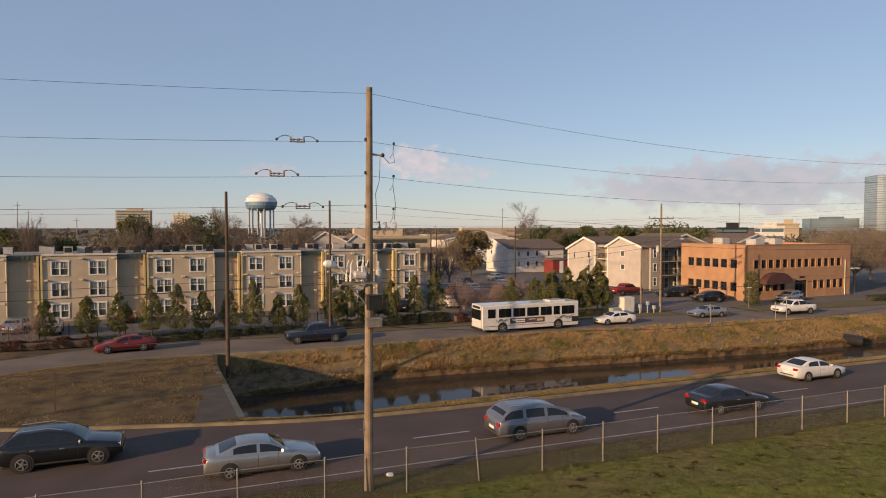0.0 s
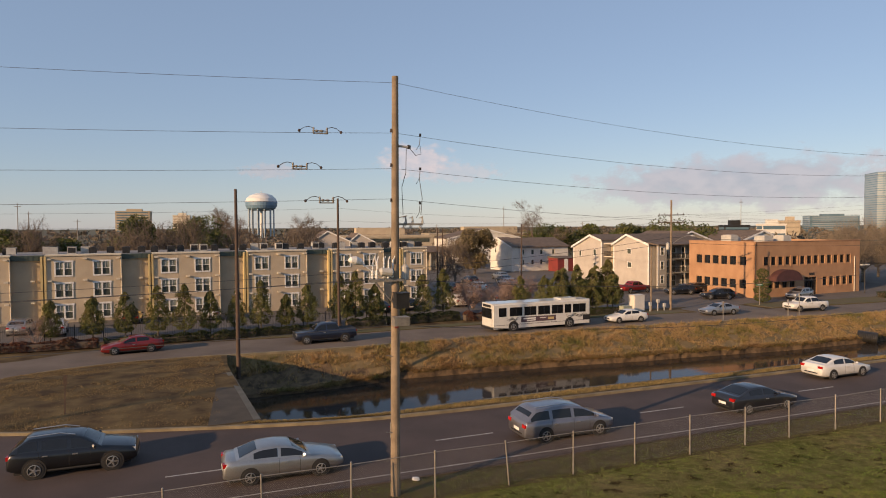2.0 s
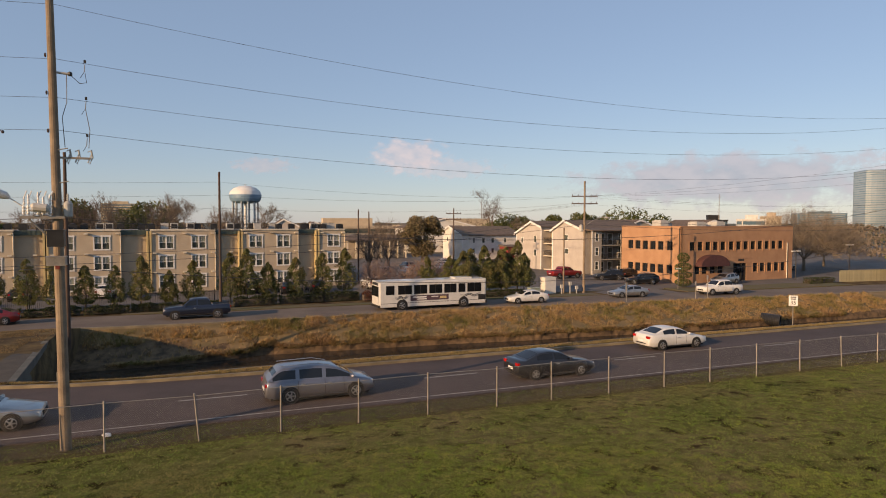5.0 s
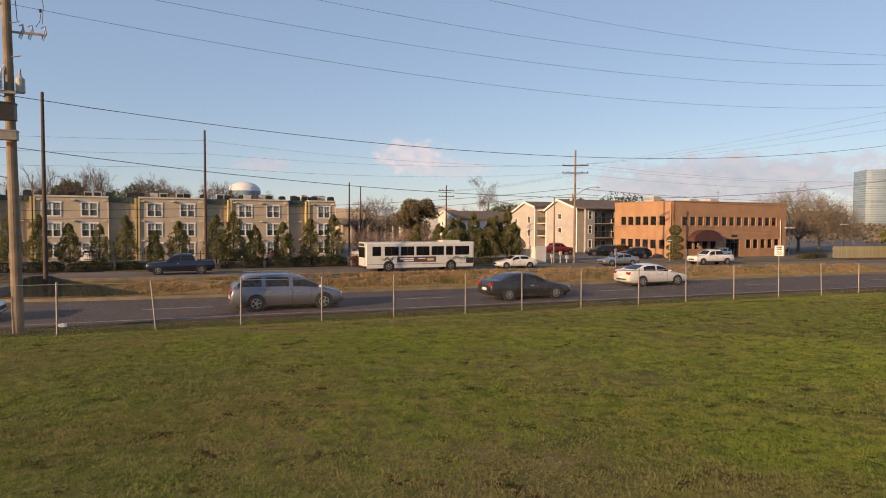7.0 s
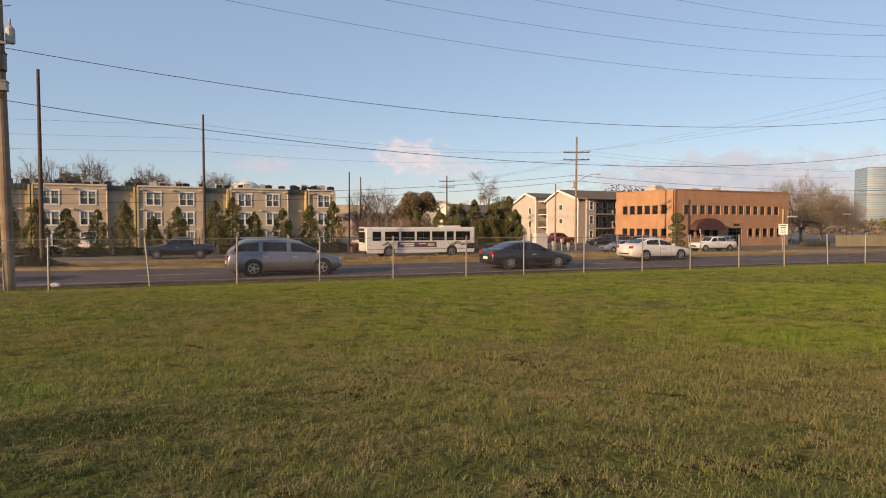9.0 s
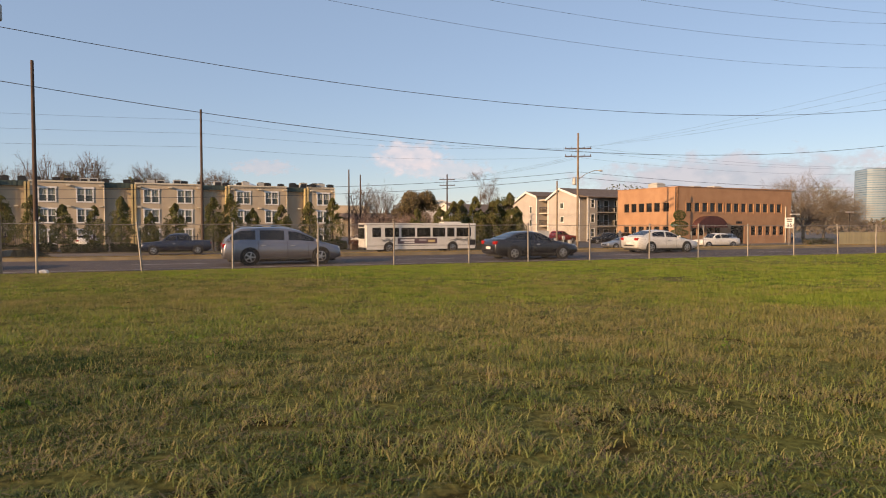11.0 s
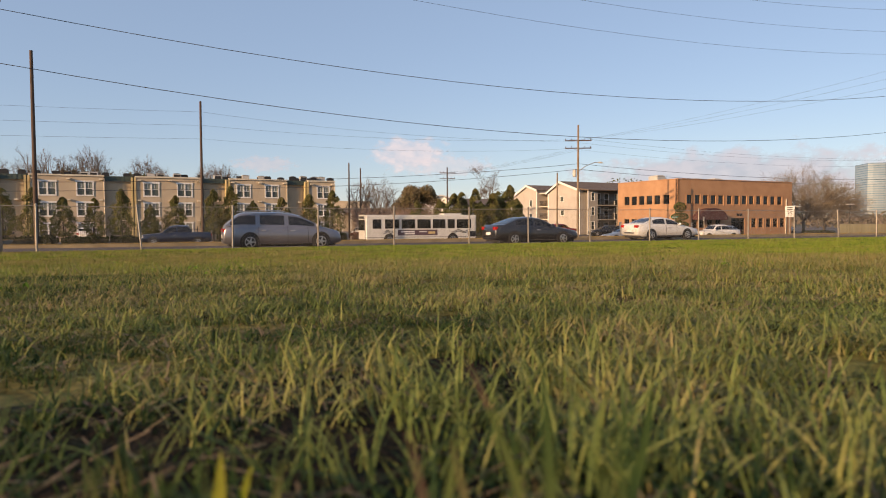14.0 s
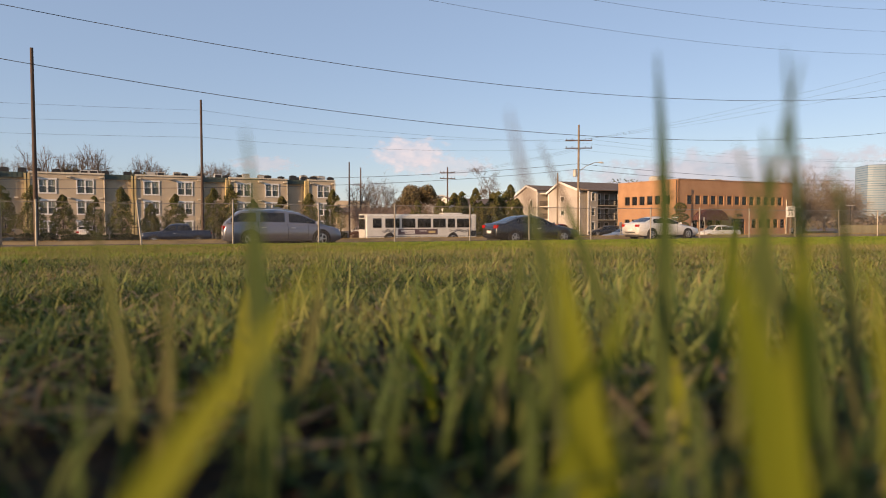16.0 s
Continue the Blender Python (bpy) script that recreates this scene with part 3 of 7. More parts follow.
def office_window(a, b, c, d, side_wall=False):
    bm = bmesh.new()
    for x0, x1, z0, z1 in ((a, b, c, c + 0.06), (a, b, d - 0.06, d), (a, a + 0.05, c, d), (b - 0.05, b, c, d), ((a + b) / 2 - 0.02, (a + b) / 2 + 0.02, c, d)):
        box(bm, x0, x1, 0.12, 0.2, z0, z1)
    g = bmesh.new()
    box(g, a + 0.03, b - 0.03, 0.15, 0.17, c + 0.03, d - 0.03)
    if side_wall:
        for m in (bm, g):
            for v in m.verts:
                v.co = (v.co.y, v.co.x, v.co.z)
            bmesh.ops.reverse_faces(m, faces=m.faces)
    w = part("window", bm, M_DARK, brick_b, "dark metal window frame")
    part("pane", g, M_GLASS2, w)


for h in holes:
    office_window(*h)
for h in SIDE:
    office_window(*h, True)
bm = bmesh.new()
box(bm, 0.36, 24.24, 0.36, 12.84, BH - 0.6, BH - 0.45)
part("roof", bm, M_ROOF, brick_b)
bm = bmesh.new()
box(bm, -0.06, 24.66, -0.06, 0.41, BH, BH + 0.12)
box(bm, -0.06, 0.41, 0.41, 13.26, BH, BH + 0.12)
part("coping", bm, M_MORTAR, brick_b, "brick coping")
# dark sheets added inside, standing for the office's unlit rooms
bm = bmesh.new()
box(bm, 0.4, 24.2, 0.4, 0.5, 0, BH - 0.6)
box(bm, 0.5, 0.6, 0.5, 12.8, 0, BH - 0.6)
part("dark_room_sheet", bm, M_DARK, brick_b)
for c in UPF + [c for c in lowc if c > 15]:
    z = 4.95 if c in UPF else 1.35
    for x0 in (c - 0.73, c + 0.56):
        bm = bmesh.new()
        box(bm, x0, x0 + 0.17, -0.06, 0.0, z - 0.25, z + 1.45)
        part("brick_pier", bm, M_BRICK, brick_b)
# awning over the entrance bay
bm = bmesh.new()
n = 12
ring0 = [(5.9 + 3.0 * math.cos(math.pi * k / n), -1.3, 2.55 + 1.75 * math.sin(math.pi * k / n)) for k in range(n + 1)]
ring1 = [(x, 0.0, z) for x, _, z in ring0]
a = [bm.verts.new(p) for p in ring0]
b = [bm.verts.new(p) for p in ring1]
bm.faces.new(a)
bm.faces.new(b[::-1])
for k in range(n):
    bm.faces.new((a[k + 1], a[k], b[k], b[k + 1]))
bm.faces.new((a[0], a[-1], b[-1], b[0]))
part("awning", bm, M_AWN, brick_b, "maroon rounded awning")
bm = bmesh.new()
box(bm, 11.02, 13.88, 0.22, 0.3, 0, 2.78)
dr = part("door", bm, M_GLASS2, brick_b, "dark glass entrance doors")
bm = bmesh.new()
for x0 in (11.0, 11.95, 12.9, 13.82):
    box(bm, x0, x0 + 0.08, 0.1, 0.22, 0, 2.8)
box(bm, 11.0, 13.9, 0.1, 0.22, 2.2, 2.3)
part("door_frame", bm, M_DARK, dr)
bm = bmesh.new()
for k in range(4):
    box(bm, 12.1 + 0.33 * k, 12.33 + 0.33 * k, -0.04, 0.0, 3.15, 3.5)
part("raised_bars", bm, M_DARK, brick_b, "dark raised bars over the entrance")
bm = bmesh.new()
tube(bm, [(23.2, -0.08, 0), (23.2, -0.08, 5.9)], 0.07, 8)
part("downpipe", bm, M_CREAM, brick_b)
for x0, y0, w, h in ((2.2, 6.5, 1.6, 0.95), (4.3, 7.5, 1.2, 0.6), (10.5, 7.0, 2.0, 0.7), (14.5, 6.5, 1.9, 0.75)):
    bm = bmesh.new()
    box(bm, x0, x0 + w, y0, y0 + 2, BH - 0.45, BH + h)
    box(bm, x0 + 0.2, x0 + w - 0.2, y0 + 0.2, y0 + 1.8, BH + h, BH + h + 0.12)
    part("rooftop_unit", bm, M_GREYP, brick_b, "pale rooftop air-conditioning unit")


# ---- gabled apartment houses ----
def gabled(m, width, depth, eave_l, eave_r, peak_at, peak, wall_m, roof_m, label, windows, side_windows=()):
    """A house whose front is an uneven gable, with white trim."""
    ob = thing("apartment_house", m, label, "building")
    bm = bmesh.new()
    fr = [(0, 0, 0), (width, 0, 0), (width, 0, eave_r), (peak_at, 0, peak), (0, 0, eave_l)]
    a = [bm.verts.new(p) for p in fr]
    b = [bm.verts.new((x, depth, z)) for x, _, z in fr]
    bm.faces.new(a)
    bm.faces.new(b[::-1])
    for k in range(5):
        bm.faces.new((a[(k + 1) % 5], a[k], b[k], b[(k + 1) % 5]))
    part("wall", bm, wall_m, ob)
    for (xa, za), (xb, zb) in (((-0.3, eave_l - 0.12), (peak_at, peak + 0.02)), ((peak_at, peak + 0.02), (width + 0.3, eave_r - 0.12))):
        bm = bmesh.new()
        solid(bm, [(xa, -0.35, za), (xb, -0.35, zb), (xb, depth + 0.3, zb), (xa, depth + 0.3, za)], [(xa, -0.35, za + 0.16), (xb, -0.35, zb + 0.16), (xb, depth + 0.3, zb + 0.16), (xa, depth + 0.3, za + 0.16)])
        rf = part("roof", bm, roof_m, ob)
        bm = bmesh.new()
        solid(bm, [(xa, -0.42, za - 0.22), (xb, -0.42, zb - 0.22), (xb, -0.36, zb - 0.22), (xa, -0.36, za - 0.22)], [(xa, -0.42, za + 0.17), (xb, -0.42, zb + 0.17), (xb, -0.36, zb + 0.17), (xa, -0.36, za + 0.17)])
        part("bargeboard", bm, M_WHITE, rf, "white bargeboard")
    for x0 in (0, width - 0.2):
        bm = bmesh.new()
        box(bm, x0 - 0.03, x0 + 0.23, -0.04, 0, 0, (eave_l if x0 == 0 else eave_r) - 0.05)
        part("corner_board", bm, M_WHITE, ob)
    bm = bmesh.new()
    z = 0.25
    while z < max(eave_l, eave_r):
        box(bm, 0.25, width - 0.25, -0.012, 0, z, z + 0.02)
        z += 0.25
    part("siding", bm, wall_m, ob)
    for x, z, w, h in windows:
        bm = bmesh.new()
        holed(bm, x - w / 2 - 0.1, x + w / 2 + 0.1, z - 0.1, z + h + 0.1, -0.06, 0.0, [(x - w / 2, x + w / 2, z, z + h)])
        wn_ = part("window", bm, M_WHITE, ob)
        bm = bmesh.new()
        box(bm, x - w / 2, x + w / 2, -0.025, -0.005, z, z + h)
        part("pane", bm, M_GLASS, wn_)
    for y, z, w, h in side_windows:
        bm = bmesh.new()
        box(bm, width, width + 0.05, y - w / 2 - 0.1, y + w / 2 + 0.1, z - 0.1, z + h + 0.1)
        wn_ = part("window", bm, M_WHITE, ob)
        bm = bmesh.new()
        box(bm, width + 0.05, width + 0.07, y - w / 2, y + w / 2, z, z + h)
        part("pane", bm, M_GLASS, wn_)
    return ob


Z0 = -1.3
gabled(pose(59.8, 92.5, Z0, 0, 0, -84), 8.6, 13, 6.9, 8.3, 5.4, 9.2, M_SIDING, M_SHINGLE, "beige clapboard apartment house with an uneven gable", [(2.2, 5.0, 0.6, 1.0), (6.6, 5.2, 0.7, 1.2), (6.6, 2.6, 0.7, 1.2)])
link = thing("stair_link", pose(61.0, 83.8, Z0, 0, 0, -84), "open beige stair landing between two houses", "balcony")
bm = bmesh.new()
box(bm, 0, 2.7, 1.9, 4, 0, 7.6)
part("wall", bm, M_STUCCO2, link)
for z in (0.0, 2.6, 5.0, 7.5):
    bm = bmesh.new()
    box(bm, 0, 2.7, 0.1, 1.9, z, z + 0.18)
    part("landing", bm, M_CREAM, link)
for z in (2.78, 5.18):
    bm = bmesh.new()
    for k in range(19):
        box(bm, 0.05 + 0.138 * k, 0.08 + 0.138 * k, 0.12, 0.15, z, z + 0.95)
    box(bm, 0, 2.7, 0.1, 0.17, z + 0.95, z + 1.02)
    part("railing", bm, M_DARK, link)
gabled(pose(61.3, 81.0, Z0, 0, 0, -84), 9.1, 15, 7.6, 7.8, 3.7, 9.4, M_SIDING, M_SHINGLE, "beige clapboard apartment house with a long shingle roof", [(4.2, 5.9, 0.9, 0.9), (4.3, 3.4, 0.9, 0.9)])
# balconied side of it
wing = thing("balcony_wing", pose(62.6, 70.0, Z0, 0, 0, 4), "grey clapboard wing with white-framed windows and stacked balconies", "building")
PLAIN = [(0.75, 1.4, z, z + 1.3) for z in (0.9, 3.4, 5.9)]
DEEPW = [(x, x + 0.9, z, z + 1.9) for x in (2.7, 4.6, 7.0, 9.4) for z in (0.15, 2.75, 5.2)]
bm = bmesh.new()
holed(bm, 0, 2.1, 0, 7.6, 0, 0.3, PLAIN)
box(bm, 1.8, 2.1, 0.3, 1.3, 0, 7.6)
holed(bm, 1.8, 12.5, 0, 7.6, 1.3, 1.6, DEEPW)
part("wall", bm, M_GREYSIDE, wing)
bm = bmesh.new()
box(bm, -0.03, 0.17, -0.03, 0, 0, 7.6)
part("corner_board", bm, M_WHITE, wing)
for y, spots in ((0.0, PLAIN), (1.3, DEEPW)):
    for x0, x1, z0, z1 in spots:
        bm = bmesh.new()
        holed(bm, x0 - 0.13, x1 + 0.13, z0 - 0.1, z1 + 0.13, y - 0.05, y, [(x0, x1, z0, z1)])
        box(bm, x0, x1, y + 0.02, y + 0.05, (z0 + z1) / 2 - 0.03, (z0 + z1) / 2 + 0.03)
        wn_ = part("window", bm, M_WHITE, wing, "white-framed sash window")
        bm = bmesh.new()
        box(bm, x0, x1, y + 0.06, y + 0.08, z0, z1)
        part("pane", bm, M_GLASS, wn_)
bm = bmesh.new()
solid(bm, [(-0.3, -0.5, 7.6), (12.8, -0.5, 7.6), (12.8, 2.0, 7.75), (-0.3, 2.0, 7.75)], [(-0.3, -0.5, 7.75), (12.8, -0.5, 7.75), (12.8, 2.0, 8.1), (-0.3, 2.0, 8.1)])
part("roof", bm, M_SHINGLE, wing)
for z in (2.5, 5.0):
    bm = bmesh.new()
    box(bm, 2.1, 12.2, 0.0, 1.3, z, z + 0.16)
    fl = part("balcony", bm, M_GREYSIDE, wing)
    bm = bmesh.new()
    for k in range(62):
        box(bm, 2.15 + 0.163 * k, 2.19 + 0.163 * k, 0.02, 0.06, z + 0.16, z + 1.0)
    box(bm, 2.1, 12.2, 0.0, 0.08, z + 1.0, z + 1.07)
    part("railing", bm, M_DARK, fl)
for x in (6.4, 12.05):
    bm = bmesh.new()
    box(bm, x, x + 0.14, 0.0, 0.14, 0, 7.6)
    part("post", bm, M_GREYSIDE, wing)
# white house farther back
gabled(pose(58.1, 128.5, Z0, 0, 0, -86), 10.6, 3, 6.9, 6.0, 3.8, 8.1, M_WSIDING, M_SHINGLE, "white clapboard house end with a gable", [(2.6, 4.4, 0.6, 1.0)])
row_h = thing("white_row_house", pose(60.9, 118.0, Z0, 0, 0, 4), "long white clapboard row house with small windows", "building")
bm = bmesh.new()
holes = [(x, x + 0.7, z, z + 1.1) for x in (0.6, 3.4, 6.0, 9.6) for z in (1.6, 4.1)]
holed(bm, 0, 14.4, 0, 6.0, 0, 0.3, holes)
box(bm, 0, 14.4, 9.7, 10, 0, 6.0)
box(bm, 14.1, 14.4, 0.3, 9.7, 0, 6.0)
part("wall", bm, M_WSIDING, row_h)
for h in holes:
    bm = bmesh.new()
    box(bm, h[0], h[1], 0.1, 0.14, h[2], h[3])
    part("pane", bm, M_GLASS, row_h)
bm = bmesh.new()
solid(bm, [(-0.3, -0.5, 5.8), (14.7, -0.5, 5.8), (14.7, 10.5, 5.8), (-0.3, 10.5, 5.8)], [(-0.3, -0.5, 6.0), (14.7, -0.5, 6.0), (14.7, 6.5, 8.1), (-0.3, 6.5, 8.1)])
part("roof", bm, M_SHINGLE, row_h)
shed = thing("red_shed", pose(68.6, 113, Z0, 0, 0, 3), "red painted shed with a white door panel", "shed")
bm = bmesh.new()
box(bm, 0, 5, 0, 4, 0, 3.2)
part("wall", bm, M_RED, shed)
bm = bmesh.new()
box(bm, 1.9, 3.0, -0.05, 0, 0, 3.0)
part("door", bm, M_WHITE, shed)
bm = bmesh.new()
solid(bm, [(-0.2, -0.2, 3.2), (5.2, -0.2, 3.2), (5.2, 4.2, 3.2), (-0.2, 4.2, 3.2)], [(-0.2, -0.2, 3.3), (5.2, -0.2, 3.3), (5.2, 4.2, 3.6), (-0.2, 4.2, 3.6)])
part("roof", bm, M_SHINGLE, shed)


# ---- plants ----
def fast_mesh(name, verts, sizes, corner, material, parent=None):
    """A mesh straight from arrays: vertices, corners of each face, vertex of each corner."""
    me = bpy.data.meshes.new(name)
    me.vertices.add(len(verts))
    me.vertices.foreach_set("co", np.asarray(verts, np.float32).ravel())
    me.loops.add(len(corner))
    me.loops.foreach_set("vertex_index", np.asarray(corner, np.int32))
    me.polygons.add(len(sizes))
    starts = np.concatenate([[0], np.cumsum(sizes)[:-1]]).astype(np.int32)
    me.polygons.foreach_set("loop_start", starts)
    me.update(calc_edges=True)
    me.materials.append(material)
    ob = new(name, me)
    ob.parent = parent
    return ob


def leaves(name, centres, size, material, parent=None, rng=None, drop=0.3):
    """A small pointed four-cornered leaf, turned any way, at each centre."""
    c = np.asarray(centres, float)
    n = len(c)
    rng = rng or np.random.default_rng(1)
    d = rng.normal(size=(n, 3))
    d[:, 2] -= drop
    d /= np.linalg.norm(d, axis=1, keepdims=True)
    e = np.cross(d, rng.normal(size=(n, 3)))
    e /= np.linalg.norm(e, axis=1, keepdims=True) + 1e-9
    s = (np.asarray(size) * rng.uniform(0.6, 1.35, n))[:, None]
    v = np.stack([c - d * s, c + e * s * 0.42, c + d * s, c - e * s * 0.42], 1).reshape(-1, 3)
    return fast_mesh(name, v, np.full(n, 4), np.arange(4 * n), material, parent)


def blades(name, base, tall, wide, material, parent=None, bend=0.5, seed=3, seg=2):
    """Grass blades: a bent, tapering strip of seg pieces from each base."""
    rng = np.random.default_rng(seed)
    b = np.asarray(base, float)
    n = len(b)
    a = rng.uniform(0, 2 * np.pi, n)
    out = np.stack([np.cos(a), np.sin(a), 0 * a], 1)
    t = a + rng.uniform(0.9, 2.2, n)
    across = np.stack([np.cos(t), np.sin(t), 0 * t], 1)
    lean = (rng.uniform(0.2, 1.0, n) * bend)[:, None]
    tall, wide = np.broadcast_to(tall, n)[:, None], np.broadcast_to(wide, n)[:, None]
    up = np.array([0, 0, 1.0])
    levels = []
    for k in range(seg + 1):
        s = k / seg
        mid = b + up * tall * (s - 0.35 * lean * s * s) + out * tall * lean * s**1.8
        if k == seg:
            levels.append(mid[:, None])
        else:
            w = wide * (1.0 - 0.55 * s) / 2
            levels.append(np.stack([mid - across * w, mid + across * w], 1))
    v = np.concatenate(levels, 1)
    m = 2 * seg + 1
    face = []
    for k in range(seg - 1):
        face += [2 * k, 2 * k + 1, 2 * k + 3, 2 * k + 2]
    face += [2 * seg - 2, 2 * seg - 1, 2 * seg]
    sizes = np.tile([4] * (seg - 1) + [3], n)
    corner = (np.arange(n)[:, None] * m + np.array(face)[None]).ravel()
    return fast_mesh(name, v.reshape(-1, 3), sizes, corner, material, parent)


L_LAWN = leafy("lawn_blades", [(0.085, 0.105, 0.036), (0.160, 0.172, 0.060), (0.235, 0.222, 0.086), (0.295, 0.248, 0.112), (0.285, 0.210, 0.120)], 0.25, 0.6, 3.0, gain=1.8, centre=0.5, spec=0.08)
L_OPEN = leafy("open_lawn_blades", [(0.110, 0.125, 0.036), (0.205, 0.200, 0.062), (0.270, 0.235, 0.084), (0.320, 0.245, 0.105)], 0.3, 0.6, 2.6, gain=1.9, centre=0.5, spec=0.08)
L_FRESH = leafy("open_green_blades", [(0.079, 0.141, 0.020), (0.182, 0.255, 0.035), (0.253, 0.297, 0.052), (0.290, 0.277, 0.067)], 0.3, 0.6, 2.6, gain=1.9, centre=0.48, spec=0.08)
# deep green blades, colour lowered further to stand in for shade up close
L_DEEP_SHADE = leafy("deep_green_shade_blades", [(0.022, 0.046, 0.018), (0.042, 0.076, 0.024), (0.088, 0.115, 0.036), (0.140, 0.108, 0.056)], 0.3, 0.6, 4.0, gain=1.8, centre=0.42, spec=0.08)
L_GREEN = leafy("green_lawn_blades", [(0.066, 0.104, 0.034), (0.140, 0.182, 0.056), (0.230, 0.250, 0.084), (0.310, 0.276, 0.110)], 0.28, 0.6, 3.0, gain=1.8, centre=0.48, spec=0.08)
L_WEED = leafy("weed_leaves", [(0.060, 0.125, 0.014), (0.10, 0.19, 0.022), (0.15, 0.22, 0.03)], 0.35, 0.5, 2.0)
L_BANK = leafy("bank_blades", [(0.144, 0.154, 0.043), (0.276, 0.209, 0.079), (0.408, 0.270, 0.120), (0.504, 0.325, 0.156), (0.276, 0.171, 0.094)], 0.25, 0.7, 0.35, gain=2.2)
L_CONE = leafy("cone_tree_leaves", [(0.073, 0.090, 0.032), (0.126, 0.138, 0.050), (0.186, 0.169, 0.068), (0.182, 0.132, 0.066)], 0.25, 0.7, 0.8, spec=0.1)
L_OAK = leafy("evergreen_leaves", [(0.048, 0.064, 0.020), (0.085, 0.098, 0.030), (0.14, 0.13, 0.045)], 0.2, 0.5, 0.4)
L_HEDGE = leafy("hedge_leaves", [(0.020, 0.028, 0.012), (0.035, 0.045, 0.018), (0.06, 0.060, 0.024)], 0.15, 0.5, 0.6)
L_RED = leafy("red_hedge_leaves", [(0.06, 0.040, 0.022), (0.105, 0.040, 0.026), (0.13, 0.055, 0.034)], 0.15, 0.5, 0.5)
M_BARK = mat("bark", (0.105, 0.080, 0.060), (0.070, 0.054, 0.042), 2.0, 0.9, bump=0.5, bscale=12)
M_TWIG = mat("bare_twigs", (0.155, 0.115, 0.085), (0.105, 0.080, 0.062), 0.5, 0.9)
M_PINK = mat("pale_twigs", (0.284, 0.191, 0.152), (0.203, 0.139, 0.112), 0.6, 0.9)


def cone_tree(m, h, r, seed, group="trees along the hedge"):
    rng = np.random.default_rng(seed)
    ob = thing("cone_tree", m, "young conical broadleaf evergreen with a thin pale trunk", "tree", group)
    bm = bmesh.new()
    tube(bm, [(0, 0, -0.2), (0.02, 0.01, h * 0.4), (0, 0, h * 0.93)], [0.075, 0.05, 0.012], 7)
    for k in range(14):
        a, z = rng.uniform(0, 6.28), h * rng.uniform(0.22, 0.8)
        q = r * 0.75 * (1 - (z / h - 0.2) / 0.85)
        tube(bm, [(0, 0, z), (q * math.cos(a), q * math.sin(a), z + q * 0.6)], [0.022, 0.006], 4)
    part("trunk", bm, M_BARK, ob)
    pts = []
    while len(pts) < 7000:
        s, a = rng.uniform(0, 1), rng.uniform(0, 6.28)
        z = h * (0.17 + 0.83 * s)
        edge = r * min(1.0, 0.5 + s * 3.0) * (1 - s) ** 0.55 * 1.02
        edge *= 1.10 + 0.75 * noise.noise((math.cos(a) * 1.6 + seed, math.sin(a) * 1.6, z * 1.9))
        q = edge * rng.uniform(0.35, 1.05) ** 0.6
        if noise.noise((q * math.cos(a) * 1.7 + seed, q * math.sin(a) * 1.7, z * 1.7)) < -0.12:
            continue
        pts.append((q * math.cos(a), q * math.sin(a), z))
    leaves("crown", pts, 0.078, L_CONE, ob, rng)
    return ob


def limbs(bm, rng, start, way, length, radius, depth, tips, spread=0.55, sides=5, up=0.12):
    """Branches that fork until they are twigs."""
    bend = Vector(rng.normal(size=3)) * 0.12
    mid = Vector(start) + Vector(way) * length * 0.5 + bend * length * 0.4
    end = Vector(start) + Vector(way) * length + bend * length
    tube(bm, [start, mid, end], [radius, radius * 0.82, radius * 0.66], sides, False)
    if depth == 0:
        tips.append(end)
        return
    for _ in range(3 if rng.random() < 0.6 else 2):
        d = (Vector(way) + Vector(rng.normal(size=3)) * spread + Vector((0, 0, up))).normalized()
        limbs(bm, rng, end if rng.random() < 0.7 else mid, d, length * rng.uniform(0.62, 0.86), radius * 0.62, depth - 1, tips, spread, 3 if depth < 4 else 4, up)


def bare_tree(m, h, seed, label, depth=6, trunk=0.24, spread=0.5, material=None, stems=1, name="bare_tree", up=0.12, twigs=9):
    rng = np.random.default_rng(seed)
    ob = thing(name, m, label, "tree")
    bm = bmesh.new()
    tips = []
    for k in range(stems):
        a = 2 * math.pi * k / max(stems, 1) + rng.uniform(0, 1)
        out = 0.0 if stems == 1 else 0.45
        w = Vector((out * math.cos(a), out * math.sin(a), 1)).normalized()
        r = h * 0.020 * trunk / 0.24 if stems == 1 else h * 0.013
        limbs(bm, rng, (0, 0, -0.2), w, h * (0.27 if stems == 1 else 0.3), r, depth, tips, spread, 8, up)
    top = max(t.z for t in tips)
    for v in bm.verts:
        v.co *= h / top
    part("limb", bm, material or M_TWIG, ob)
    t = np.array([tuple(q) for q in tips]) * (h / top)
    t = np.repeat(t, twigs, 0)
    c = np.array([0, 0, h * 0.45])
    d = (t - c) / (np.linalg.norm(t - c, axis=1, keepdims=True) + 1e-6) + rng.normal(size=t.shape) * 0.75
    d /= np.linalg.norm(d, axis=1, keepdims=True)
    q = np.cross(d, rng.normal(size=d.shape))
    q /= np.linalg.norm(q, axis=1, keepdims=True)
    s = t + rng.normal(size=t.shape) * h * 0.012
    ln_ = h * rng.uniform(0.05, 0.12, (len(t), 1))
    v = np.stack([s - q * h * 0.0009, s + q * h * 0.0009, s + d * ln_], 1).reshape(-1, 3)
    tagged(fast_mesh("twig", v, np.full(len(t), 3), np.arange(3 * len(t)), material or M_TWIG, ob), kind="stuff")
    return ob


